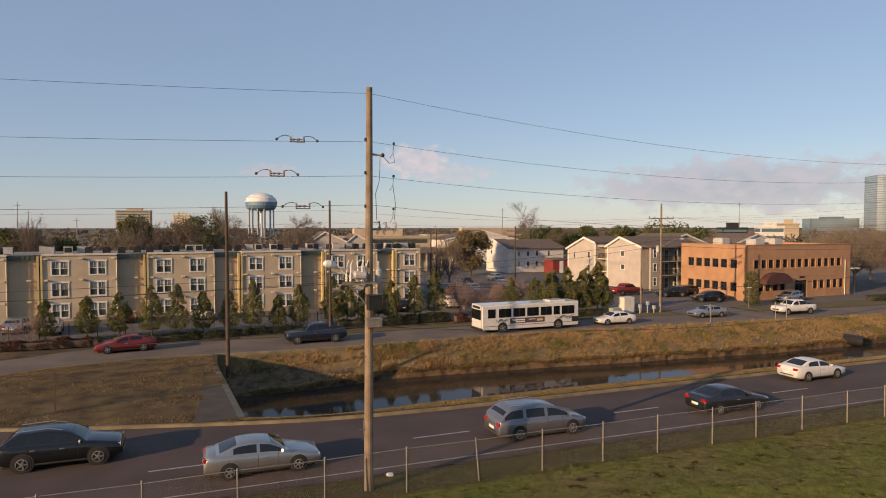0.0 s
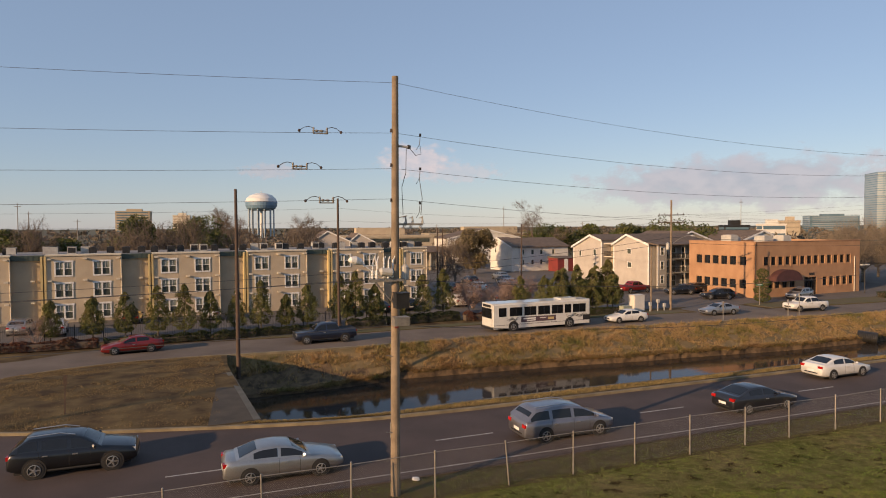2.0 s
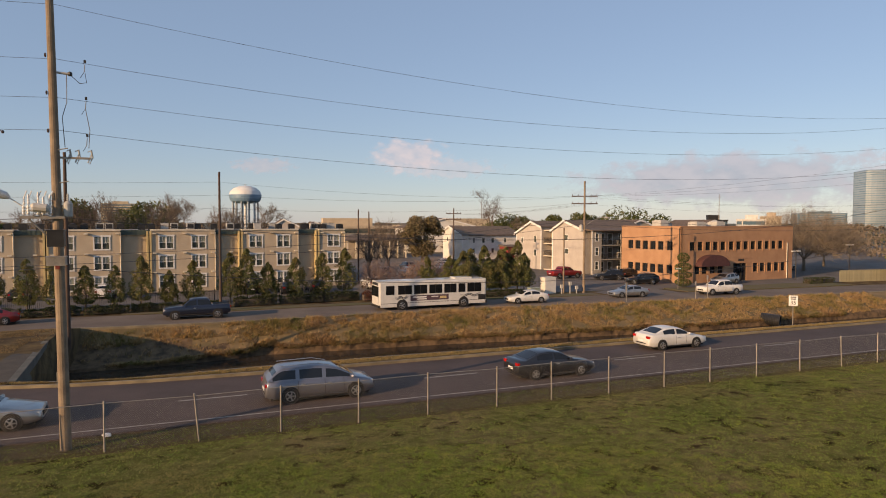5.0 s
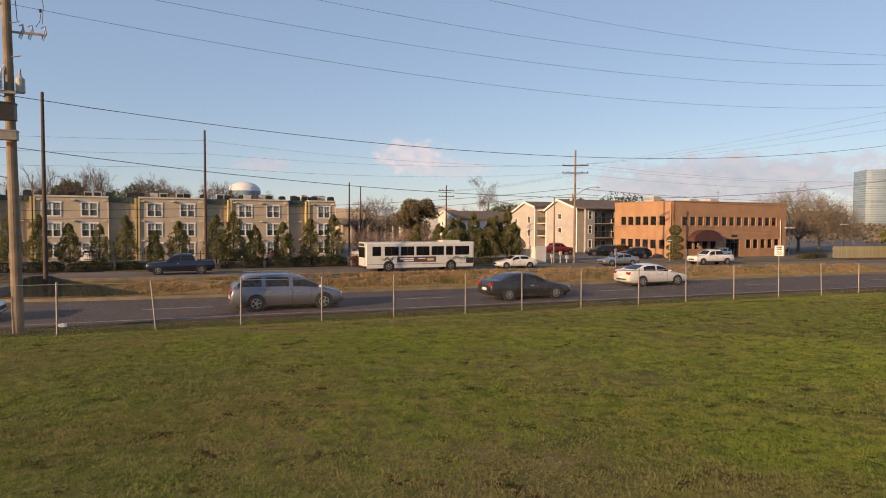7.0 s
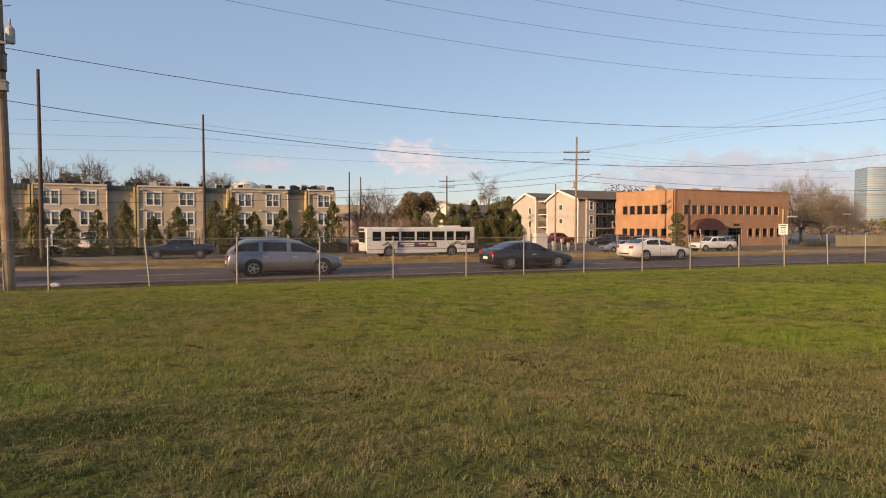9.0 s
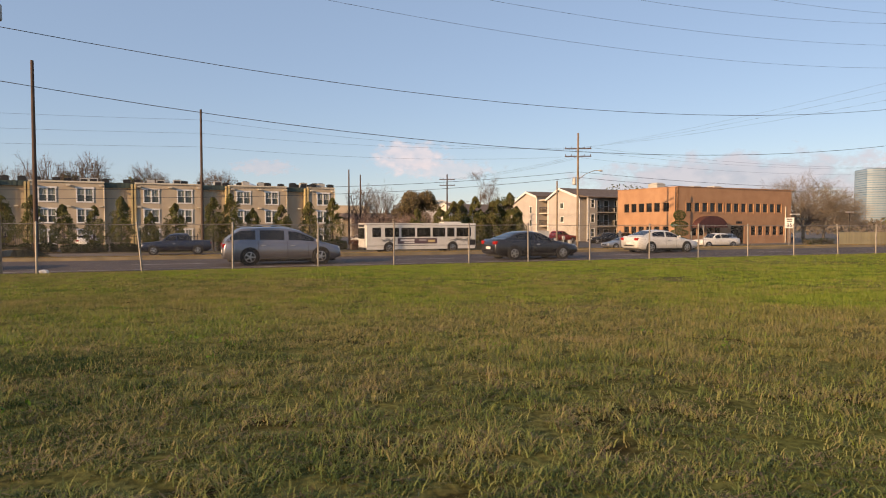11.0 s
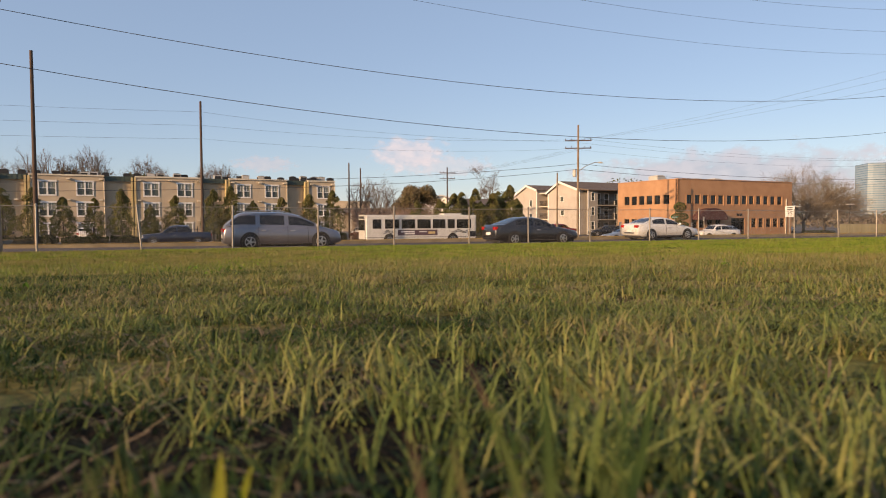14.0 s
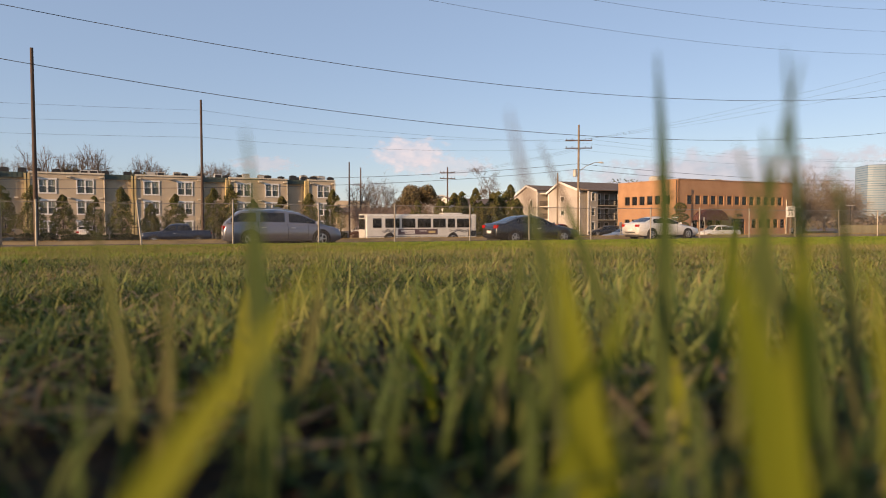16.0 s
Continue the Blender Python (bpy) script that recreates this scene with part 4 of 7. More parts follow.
def dome_tree(m, h, r, seed, label, material, count=6500, low=0.36, mains=11, seconds=230):
    """A leafless spreading tree: a few main limbs that curve outward, branches off them, and a dome of fine twigs."""
    rng = np.random.default_rng(seed)
    ob = thing("bare_tree", m, label, "tree")
    bm = bmesh.new()
    fork = h * low * 0.7
    tube(bm, [(0, 0, -0.3), (0.05, 0, fork * 0.6), (0, 0.04, fork)], [h * 0.026, h * 0.021, h * 0.019], 9)
    part("trunk", bm, material, ob)
    c = Vector((0, 0, h * low))
    size = Vector((r, r, h * (1 - low)))

    def spread(d, s):
        d = Vector(d)
        wob = 0.93 + 0.22 * noise.noise(d * 2.4 + Vector((seed, 0, 0)))
        return c + Vector((d.x * size.x, d.y * size.y, d.z * size.z)) * (wob * s)

    bm = bmesh.new()
    arms = []
    for k in range(mains):
        a, lift = 2.4 * k + rng.uniform(-0.3, 0.3), rng.uniform(0.25, 0.95)
        d = Vector((math.cos(a) * (1 - lift * lift) ** 0.5, math.sin(a) * (1 - lift * lift) ** 0.5, lift))
        e, a0 = spread(d, 0.72), Vector((0, 0, fork * rng.uniform(0.8, 1.0)))
        q = h * rng.uniform(0.0055, 0.0085)
        pts = [a0.lerp(e, s) + Vector((0, 0, 0.10 * h * math.sin(math.pi * s) * (1 - lift))) + Vector(rng.normal(size=3)) * r * 0.035 * (0 < s < 1) for s in (0, 0.25, 0.5, 0.75, 1)]
        tube(bm, pts, [q, q * 0.8, q * 0.62, q * 0.45, q * 0.25], 5, False)
        arms.append((d, pts, q))
    ends = []
    for _ in range(seconds):
        d0, pts, q = arms[rng.integers(0, mains)]
        k = rng.integers(1, 5)
        d = (d0 + Vector(rng.normal(size=3)) * 0.42).normalized()
        d.z = max(d.z, -0.08)
        e = spread(d, rng.uniform(0.8, 1.0))
        mid = pts[k].lerp(e, 0.5) + Vector(rng.normal(size=3)) * r * 0.05 + Vector((0, 0, 0.02 * h))
        w = h * 0.0024
        tube(bm, [pts[k], mid, e], [w * 1.3, w * 0.9, w * 0.4], 3, False)
        ends += [(pts[k].lerp(mid, s), d) for s in (0.4, 0.8)] + [(mid.lerp(e, s), d) for s in (0.2, 0.5, 0.8, 1.0)]
    part("limb", bm, material, ob)
    pick = rng.integers(0, len(ends), count)
    s = np.array([tuple(ends[k][0]) for k in pick]) + rng.normal(size=(count, 3)) * r * 0.02
    d = np.array([tuple(ends[k][1]) for k in pick]) + rng.normal(size=(count, 3)) * 0.6 + np.array([0, 0, 0.12])
    d /= np.linalg.norm(d, axis=1, keepdims=True)
    q = np.cross(d, rng.normal(size=d.shape))
    q /= np.linalg.norm(q, axis=1, keepdims=True)
    w = h * 0.0010
    v = np.stack([s - q * w, s + q * w, s + d * r * rng.uniform(0.06, 0.20, (count, 1))], 1).reshape(-1, 3)
    tagged(fast_mesh("twig", v, np.full(count, 3), np.arange(3 * count), material, ob), kind="stuff")
    return ob


def crown_tree(m, h, r, seed, label, leaf=None, size=0.3, count=4200, low=0.25, name="evergreen_tree"):
    rng = np.random.default_rng(seed)
    ob = thing(name, m, label, "tree")
    bm = bmesh.new()
    tips = []
    limbs(bm, rng, (0, 0, -0.3), Vector((0, 0, 1)), h * 0.28, h * 0.032, 3, tips, 0.55, 8)
    part("trunk", bm, M_BARK, ob)
    lobes = []
    for _ in range(26):
        d = rng.normal(size=3)
        d /= np.linalg.norm(d)
        lobes.append((np.array([0, 0, h * (low + (1 - low) * 0.5)]) + d * np.array([r, r, h * (1 - low) * 0.5]) * rng.uniform(0.45, 0.82), rng.uniform(0.24, 0.42) * r))
    pts = []
    for c, q in lobes:
        k = count // len(lobes)
        d = rng.normal(size=(k, 3))
        d /= np.linalg.norm(d, axis=1, keepdims=True)
        pts.append(c + d * (q * rng.uniform(0.5, 1.05, (k, 1))) * np.array([1, 1, 0.8]))
    pts = np.concatenate(pts)
    leaves("crown", pts[pts[:, 2] > 0.1 * h], size, leaf or L_OAK, ob, rng)
    return ob


def hedge(m, length, h, w, leaf, seed, label):
    rng = np.random.default_rng(seed)
    ob = thing("hedge", m, label, "hedge", "hedge along the far road")
    n = int(length * 620)
    x = rng.uniform(0, length, n)
    bump = np.array([0.82 + 0.35 * noise.noise((q * 0.9 + seed, 0.3, 0)) for q in x])
    a = rng.uniform(0, math.pi, n)
    q = rng.uniform(0.75, 1.02, n)
    y = np.cos(a) * w / 2 * q * bump
    z = np.sin(a) ** 0.6 * h * q * bump
    leaves("foliage", np.stack([x, y, z], 1), 0.085, leaf, ob, rng, 0)
    bm = bmesh.new()
    k = int(length / 0.5)
    for i in range(k):
        tube(bm, [(0.25 + i * 0.5, 0, -0.1), (0.25 + i * 0.5 + rng.uniform(-0.2, 0.2), rng.uniform(-0.2, 0.2), h * 0.65)], [0.02, 0.008], 4)
    part("stem", bm, M_BARK, ob)
    bm = bmesh.new()
    box(bm, 0.1, length - 0.1, -w * 0.28, w * 0.28, 0.05, h * 0.55)
    part("core", bm, M_BARK, ob)
    return ob


def far_at(x, y):
    return pose(x, y, far_z(x))


# conical trees behind the hedge, two-thirds of them alike
kinds = [cone_tree(far_at(-22.9, 47.0), 4.3, 1.05, 11), cone_tree(far_at(-20.1, 47.0), 4.6, 1.1, 12), cone_tree(far_at(-17.2, 46.4), 5.2, 1.2, 13), cone_tree(far_at(-14.8, 46.2), 5.3, 1.15, 14)]
spots = [(-26.4, 47.0, 0.95), (-12.4, 46.8, 0.98), (-9.8, 47.3, 0.86), (-7.4, 47.2, 1.02), (-4.8, 47.6, 0.9), (-2.5, 47.9, 1.06), (1.2, 48.4, 1.08), (3.0, 48.7, 1.14), (5.3, 48.9, 1.05), (8.4, 49.6, 1.08), (11.6, 50.4, 1.04), (14.4, 50.9, 1.12),
         (26.6, 47.6, 1.15), (28.0, 46.8, 1.22), (29.4, 47.8, 1.12), (30.8, 46.9, 1.18), (32.0, 47.9, 1.1), (33.2, 47.0, 1.25), (34.4, 48.0, 1.15), (35.6, 47.2, 1.28), (37.0, 48.0, 1.2), (24.5, 50.0, 1.05)]
for k, (x, y, s) in enumerate(spots):
    copy_thing(kinds[k % 4], pose(x, y, far_z(x), 0, 0, 77 * k) @ Matrix.Scale(s, 4))

hedge(far_at(-34, 43.4), 12, 1.15, 1.6, L_RED, 21, "reddish-brown clipped hedge beside the far road")
for k, (x, y, n) in enumerate(((-21.6, 43.6, 4.4), (-17.0, 43.9, 4.6), (-12.2, 44.2, 3.9), (-8.2, 44.8, 3.5), (-4.6, 45.2, 4.6), (1.4, 46.6, 4.6), (6.2, 47.2, 4.8), (11.2, 47.8, 4.2))):
    hedge(far_at(x, y) @ pose(0, 0, 0, 0, 0, 5), n, 1.0 if k < 5 else 1.35, 1.3, L_HEDGE, 30 + k, "dark green clipped hedge beside the far road")
hedge(far_at(15.6, 47.4), 12.5, 1.25, 1.8, L_RED, 41, "reddish-brown clipped hedge beside the far road")
hedge(far_at(28.0, 46.2), 9.5, 1.1, 1.5, L_HEDGE, 42, "dark green clipped hedge beside the far road")

# leafless garden trees
for k, (x, y, h) in enumerate(((-27.4, 46.0, 3.2), (21.5, 58.0, 4.6))):
    bare_tree(far_at(x, y), h, 60 + k, "leafless multi-stemmed crape myrtle with pale twigs", 5, material=M_PINK, stems=5, spread=0.42, name="crape_myrtle")
TALL = "large leafless tree with fine brown twigs"
for k, (x, y, z, d) in enumerate(((-0.9, 207.8, 14.0, 6), (21.5, 210.3, 13.0, 6), (85.6, 152.3, 15.5, 6), (-8.0, 160.0, 13.5, 6))):
    bare_tree(pose(x, y, -1.3), (z + 1.3) * 1.08, 70 + k, TALL, d, spread=0.5, twigs=14)
for k, (x, y, z) in enumerate(((-23.1, 82.1, 11.3), (-19.6, 84.8, 12.4), (-14.7, 83.5, 12.8), (-7.4, 84.1, 11.8), (2.7, 84.2, 11.2))):
    dome_tree(pose(x, y, -1.3), z + 1.3, 4.6, 170 + k, TALL, M_TWIG, 4200, 0.42, 9, 170)
for k, (x, y, h, r) in enumerate(((18.5, 52.6, 4.7, 2.5), (22.4, 51.8, 4.3, 2.9), (26.3, 53.4, 5.2, 3.3))):
    dome_tree(pose(x, y, far_z(x)), h, r, 190 + k, "leafless spreading crape myrtle with pale pinkish twigs", M_PINK, 6500, 0.3, 11, 260)
M_PALE = mat("pale_bark", (0.205, 0.160, 0.112), (0.140, 0.108, 0.078), 0.8, 0.9)
dome_tree(pose(-40.6, 112.0, -1.3), 14.4, 5.6, 176, "leafless tree with dense reddish-brown twigs", M_TWIG, 7000, 0.3, 12, 260)
dome_tree(pose(-24.5, 108.0, -1.3), 11.6, 4.6, 177, "leafless tree with dense reddish-brown twigs", M_TWIG, 5000, 0.3, 10, 200)
dome_tree(pose(30.5, 86.0, -1.3), 10.4, 4.2, 178, "leafless tree with fine brown twigs", M_TWIG, 4000, 0.3, 10, 180)
dome_tree(pose(106.5, 64, -1.3), 12.9, 11.4, 81, "broad leafless oak with dense pale twigs", M_PALE, 13000, 0.28, 14, 420)
dome_tree(pose(121, 71, -1.3), 11.4, 9.5, 82, "broad leafless oak with dense pale twigs", M_PALE, 9000, 0.28, 12, 300)
dome_tree(pose(23.5, 73, -1.3), 9.8, 3.4, 83, "leafless tree with fine brown twigs", M_TWIG, 3500, 0.25, 9, 150)
for k, (x, y, z, w) in enumerate(((-25.5, 135.4, 13.0, 7.2), (-11.9, 143.2, 12.8, 10.9), (-53.8, 161.6, 9.5, 7.5), (-47.4, 168.8, 8.6, 9.0), (95.1, 160.4, 9.6, 12.5), (111.5, 163.9, 10.4, 8.0), (104.9, 113.0, 12.0, 14.0), (94.0, 118.0, 10.5, 8.0))):
    crown_tree(pose(x, y, -1.3), z + 1.3, w * 0.82, 90 + k, "dark evergreen tree with a broad uneven crown", size=0.38, count=9500, low=0.05)
crown_tree(pose(47.5, 115, -1.3), 11.2, 5.6, 99, "broad olive-brown tree with a low domed crown", leafy("brown_leaves", [(0.115, 0.100, 0.048), (0.180, 0.140, 0.074), (0.24, 0.175, 0.108)], 0.2, 0.8, 0.6), size=0.27, count=15000, low=0.12)
crown_tree(pose(101, 42.0, -1.4), 6.0, 2.6, 100, "bushy evergreen tree beside a fence", L_CONE, 0.25)

# tussocks on the far bank
rng = np.random.default_rng(5)
n = 26000
bx = rng.uniform(-11, 80, n)
by = np.array([line(WATER, x) + 0.3 + rng.uniform(0, 1) ** 0.8 * (line(ROADN, x) - line(WATER, x) - 0.8) for x in bx])
keep = np.array([noise.noise((x * 0.9, y * 1.6, 2.2)) + 0.6 * noise.noise((x * 2.6, y * 3.2, 5.2)) for x, y in zip(bx, by)]) > -0.08
keep &= (bx > 1) | (by > np.array([line(WATER, x) + (line(ROADN, x) - line(WATER, x)) * 0.55 for x in bx])) | (rng.random(n) < 0.12)
bx, by = bx[keep], by[keep]
bz = np.array([bank_z(x, y) - 0.03 for x, y in zip(bx, by)])
base = np.repeat(np.stack([bx, by, bz], 1), 5, 0) + np.concatenate([rng.normal(0, 0.08, (len(bx) * 5, 2)), np.zeros((len(bx) * 5, 1))], 1)
tagged(blades("bank_grass", base, rng.uniform(0.16, 0.58, len(base)) * np.repeat(rng.uniform(0.6, 1.2, len(bx)), 5), rng.uniform(0.03, 0.07, len(base)), L_BANK, bend=1.3, seg=1), "dry golden tussock grass on the canal bank", "grass", kind="stuff")
lx = rng.uniform(-9, 70, 9000)
lw = 0.5 * np.array([noise.noise((x * 0.45, 0, 9)) for x in lx]) + 0.3 * np.array([noise.noise((x * 1.7, 0, 4)) for x in lx])
ly = np.array([line(WATER, x) for x in lx]) + 0.32 + lw * 0.85 + rng.uniform(-0.10, 0.30, len(lx))
lz = np.array([bank_z(x, y) for x, y in zip(lx, ly)]) - rng.uniform(0.0, 0.22, len(lx))
lip = np.repeat(np.stack([lx, ly, lz], 1), 4, 0) + np.concatenate([rng.normal(0, 0.09, (len(lx) * 4, 2)), np.zeros((len(lx) * 4, 1))], 1)
tagged(blades("lip_grass", lip, rng.uniform(0.16, 0.48, len(lip)), rng.uniform(0.03, 0.06, len(lip)), L_BANK, bend=2.2, seed=12, seg=2), "dry grass hanging over the canal's muddy lip", "grass", kind="stuff")
# dry turf on the verge, the mound and the far road's edge
n = 130000
vx = np.concatenate([rng.uniform(-45, 90, 70000), rng.uniform(-36, -11.8, 60000)])
vy = np.where(vx < -12, [line(KERB, x) + 0.5 + rng.uniform(0, 1) * max(1, line(ROADN, x) - line(KERB, x) - 1.5) for x in vx], [line(KERB, x) + 0.5 + rng.uniform(0, 1) * (line(EDGE, x) - line(KERB, x) - 0.7) for x in vx])


def turf_z(x, y):
    if x > -12:
        return 0.03
    s = (y - line(KERB, x) - 0.3) / (line(ROADN, x) - line(KERB, x) - 0.5)
    return line([(0, 0.05), (0.45, 0.04), (0.65, -0.12), (0.85, -0.47), (1, far_z(x) - 0.03)], s)


vz = np.array([turf_z(x, y) for x, y in zip(vx, vy)])
out = (vx > -11.8) | (vx < -12.8) | (vy > 24)
L_TURF = leafy("dry_turf_blades", [(0.115, 0.082, 0.040), (0.190, 0.132, 0.066), (0.275, 0.195, 0.100), (0.130, 0.084, 0.048)], 0.2, 0.8, 0.9, gain=2.2, spec=0.05)
L_VERGE = leafy("golden_verge_blades", [(0.192, 0.150, 0.055), (0.300, 0.216, 0.090), (0.384, 0.276, 0.120), (0.228, 0.156, 0.078)], 0.25, 0.8, 0.7, gain=2.0, spec=0.05)
band = vx > -11.8
tagged(blades("verge_grass", np.stack([vx, vy, vz], 1)[band], rng.uniform(0.05, 0.15, band.sum()), rng.uniform(0.03, 0.07, band.sum()), L_VERGE, bend=1.3, seg=1, seed=9), "dry golden grass strip between kerb and canal", "grass", kind="stuff")
out &= ~band
out &= np.array([noise.noise((x * 0.42, y * 0.42, 6.6)) + 0.6 * noise.noise((x * 1.4, y * 1.4, 2.6)) for x, y in zip(vx, vy)]) > -0.12
tagged(blades("verge_turf", np.stack([vx, vy, vz], 1)[out], rng.uniform(0.05, 0.13, out.sum()), rng.uniform(0.03, 0.07, out.sum()), L_TURF, bend=1.3, seg=1, seed=8), "short dry brown turf on the mound", "grass", kind="stuff")

# the lawn: finest round the landing place, thick in a wedge fitted to the camera's view
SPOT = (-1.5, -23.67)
LY, LZ = [q[0] for q in LAWN], [q[1] for q in LAWN]


def turf(x, y):
    """The turf's height, raised at the landing place to fit the camera's view."""
    x, y = np.asarray(x, float), np.asarray(y, float)
    return np.interp(y, LY, LZ) + 0.040 * np.exp(-((x - SPOT[0]) ** 2 + (y - SPOT[1]) ** 2) / 0.36)


def patchy(p, scale, seed):
    return np.array([noise.noise((x * scale, y * scale, seed)) for x, y in p[:, :2]])


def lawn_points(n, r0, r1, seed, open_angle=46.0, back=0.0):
    """Scattered spots between two radii round the landing place, in a wedge fitted to the camera's view."""
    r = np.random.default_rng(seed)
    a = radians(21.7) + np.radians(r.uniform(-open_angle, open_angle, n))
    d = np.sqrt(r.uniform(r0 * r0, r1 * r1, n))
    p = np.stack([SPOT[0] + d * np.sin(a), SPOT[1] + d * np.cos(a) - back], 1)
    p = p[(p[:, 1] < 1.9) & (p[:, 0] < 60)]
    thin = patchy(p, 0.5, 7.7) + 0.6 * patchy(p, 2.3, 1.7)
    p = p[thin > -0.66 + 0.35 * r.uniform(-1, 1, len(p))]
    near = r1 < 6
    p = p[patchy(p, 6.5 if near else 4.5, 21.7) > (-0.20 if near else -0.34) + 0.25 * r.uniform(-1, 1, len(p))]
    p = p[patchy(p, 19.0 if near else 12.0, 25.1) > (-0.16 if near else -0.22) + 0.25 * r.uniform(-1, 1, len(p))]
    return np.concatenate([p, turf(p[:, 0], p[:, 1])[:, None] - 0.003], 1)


rng = np.random.default_rng(6)
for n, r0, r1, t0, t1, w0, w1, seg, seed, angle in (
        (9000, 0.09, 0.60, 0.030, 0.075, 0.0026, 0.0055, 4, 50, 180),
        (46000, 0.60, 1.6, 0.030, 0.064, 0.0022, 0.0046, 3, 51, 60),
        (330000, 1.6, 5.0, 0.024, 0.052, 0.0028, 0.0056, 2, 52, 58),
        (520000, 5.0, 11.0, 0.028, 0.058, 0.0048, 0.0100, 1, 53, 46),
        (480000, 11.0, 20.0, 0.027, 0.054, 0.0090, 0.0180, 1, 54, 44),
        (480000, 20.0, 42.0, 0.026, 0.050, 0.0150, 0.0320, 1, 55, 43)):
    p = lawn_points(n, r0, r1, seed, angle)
    p = p[(p[:, 1] < 0.5 + 0.7 * patchy(p, 0.8, 17.0)) | (rng.random(len(p)) < 0.7)]
    if r1 < 2:
        west = 0.93 * (p[:, 0] - SPOT[0]) - 0.37 * (p[:, 1] - SPOT[1]) + 0.3 * patchy(p, 2.2, 35.0) < -0.12
        p = p[~west | (rng.random(len(p)) < 0.5)]
    tall = rng.uniform(t0, t1, len(p)) * (0.65 + 0.7 * np.clip(rng.normal(0.5, 0.3, len(p)), 0, 1.4))
    tall *= 0.95 + 0.45 * np.maximum(-0.6, patchy(p, 1.1, 3.1) + 0.7 * patchy(p, 3.7, 9.1))
    lush = (0.16 if r1 < 6 else 0.28) + 0.55 * np.clip((p[:, 0] + 2 + 0.75 * (p[:, 1] + 22)) / 20, 0, 1) - 0.5 * np.clip((p[:, 1] + 6.5) / 6, 0, 1)
    lush += 0.8 * patchy(p, 0.27, 12.5) + 0.55 * patchy(p, 1.3, 15.5)
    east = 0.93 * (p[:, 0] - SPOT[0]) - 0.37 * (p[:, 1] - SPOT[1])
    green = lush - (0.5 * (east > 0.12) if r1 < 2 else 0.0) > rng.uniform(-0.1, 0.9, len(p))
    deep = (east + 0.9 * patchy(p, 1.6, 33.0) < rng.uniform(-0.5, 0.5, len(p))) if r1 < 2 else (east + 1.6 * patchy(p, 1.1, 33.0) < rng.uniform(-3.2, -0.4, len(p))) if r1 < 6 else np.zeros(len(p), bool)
    # most blades nearest the landing place get the shade-dark green
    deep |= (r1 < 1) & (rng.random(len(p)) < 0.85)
    wide = rng.uniform(w0, w1, len(p))
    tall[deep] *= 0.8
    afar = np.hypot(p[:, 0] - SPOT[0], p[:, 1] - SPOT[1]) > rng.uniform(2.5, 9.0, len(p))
    for pick, mt, label_ in ((green & ~deep & ~afar, L_GREEN, "lush green patches of mown lawn"), (green & ~deep & afar, L_FRESH, "lush yellow-green patches of mown lawn"), (~green & ~deep & ~afar, L_LAWN, "olive and straw-coloured mown lawn"), (~green & ~deep & afar, L_OPEN, "olive mown lawn in the open"), (deep, L_DEEP_SHADE, "deep green patches of mown lawn, darkened in place of shade")):
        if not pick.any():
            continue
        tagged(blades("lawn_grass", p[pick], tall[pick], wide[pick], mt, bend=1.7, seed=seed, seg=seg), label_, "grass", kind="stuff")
# coarser turf over the rest of the field, outside the view wedge
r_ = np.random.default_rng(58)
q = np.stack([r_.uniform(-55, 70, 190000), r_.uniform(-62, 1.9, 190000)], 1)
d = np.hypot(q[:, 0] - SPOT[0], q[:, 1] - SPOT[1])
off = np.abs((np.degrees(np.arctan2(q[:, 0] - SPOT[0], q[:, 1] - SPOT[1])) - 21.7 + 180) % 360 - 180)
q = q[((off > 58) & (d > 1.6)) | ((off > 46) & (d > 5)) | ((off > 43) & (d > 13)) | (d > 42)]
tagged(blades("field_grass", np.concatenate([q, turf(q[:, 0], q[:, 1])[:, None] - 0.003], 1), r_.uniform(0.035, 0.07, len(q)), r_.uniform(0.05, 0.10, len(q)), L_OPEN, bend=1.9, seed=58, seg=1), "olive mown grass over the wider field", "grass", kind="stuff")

# rank grass round the landing place; the tall west tufts are unseen, added to shade it
tp = []
for k in range(360):
    a, d = rng.uniform(0, 6.283), rng.uniform(0.10, 0.55)
    high = 0.060 * rng.uniform(0.6, 1.25)
    # unseen tufts towards the sun, added to throw shade ahead
    if k >= 190:
        a, d = radians(rng.normal(250, 34)), rng.uniform(0.15, 0.55)
        high = 0.128 * rng.uniform(0.75, 1.15)
    cx, cy = SPOT[0] + d * math.sin(a), SPOT[1] + d * math.cos(a)
    tp += [(cx + rng.normal(0, 0.018), cy + rng.normal(0, 0.018), high * rng.uniform(0.6, 1.1)) for _ in range(9 if k < 190 else 14)]
tp = np.array(tp)
tp = tp[np.hypot(tp[:, 0] - SPOT[0], tp[:, 1] - SPOT[1]) > 0.10]
tall = tp[:, 2].copy()
tp[:, 2] = turf(tp[:, 0], tp[:, 1]) - 0.006
tagged(blades("rank_and_shading_grass", tp, tall, rng.uniform(0.003, 0.0065, len(tp)), L_DEEP_SHADE, bend=0.45, seed=61, seg=5), "rank deep green grass tufts, taller unseen ones added to cast shade", "grass", kind="stuff")
tufts = []
for x, y, z in lawn_points(1000, 0.4, 4.6, 66, 46):
    if noise.noise((x * 0.9, y * 0.9, 31.0)) > -0.1:
        d = math.hypot(x - SPOT[0], y - SPOT[1])
        high = rng.uniform(0.04, 0.085) if d > 1.8 else rng.uniform(0.040, 0.078)
        tufts += [(x + rng.normal(0, 0.028), y + rng.normal(0, 0.028), z, high * rng.uniform(0.5, 1.1)) for _ in range(14)]
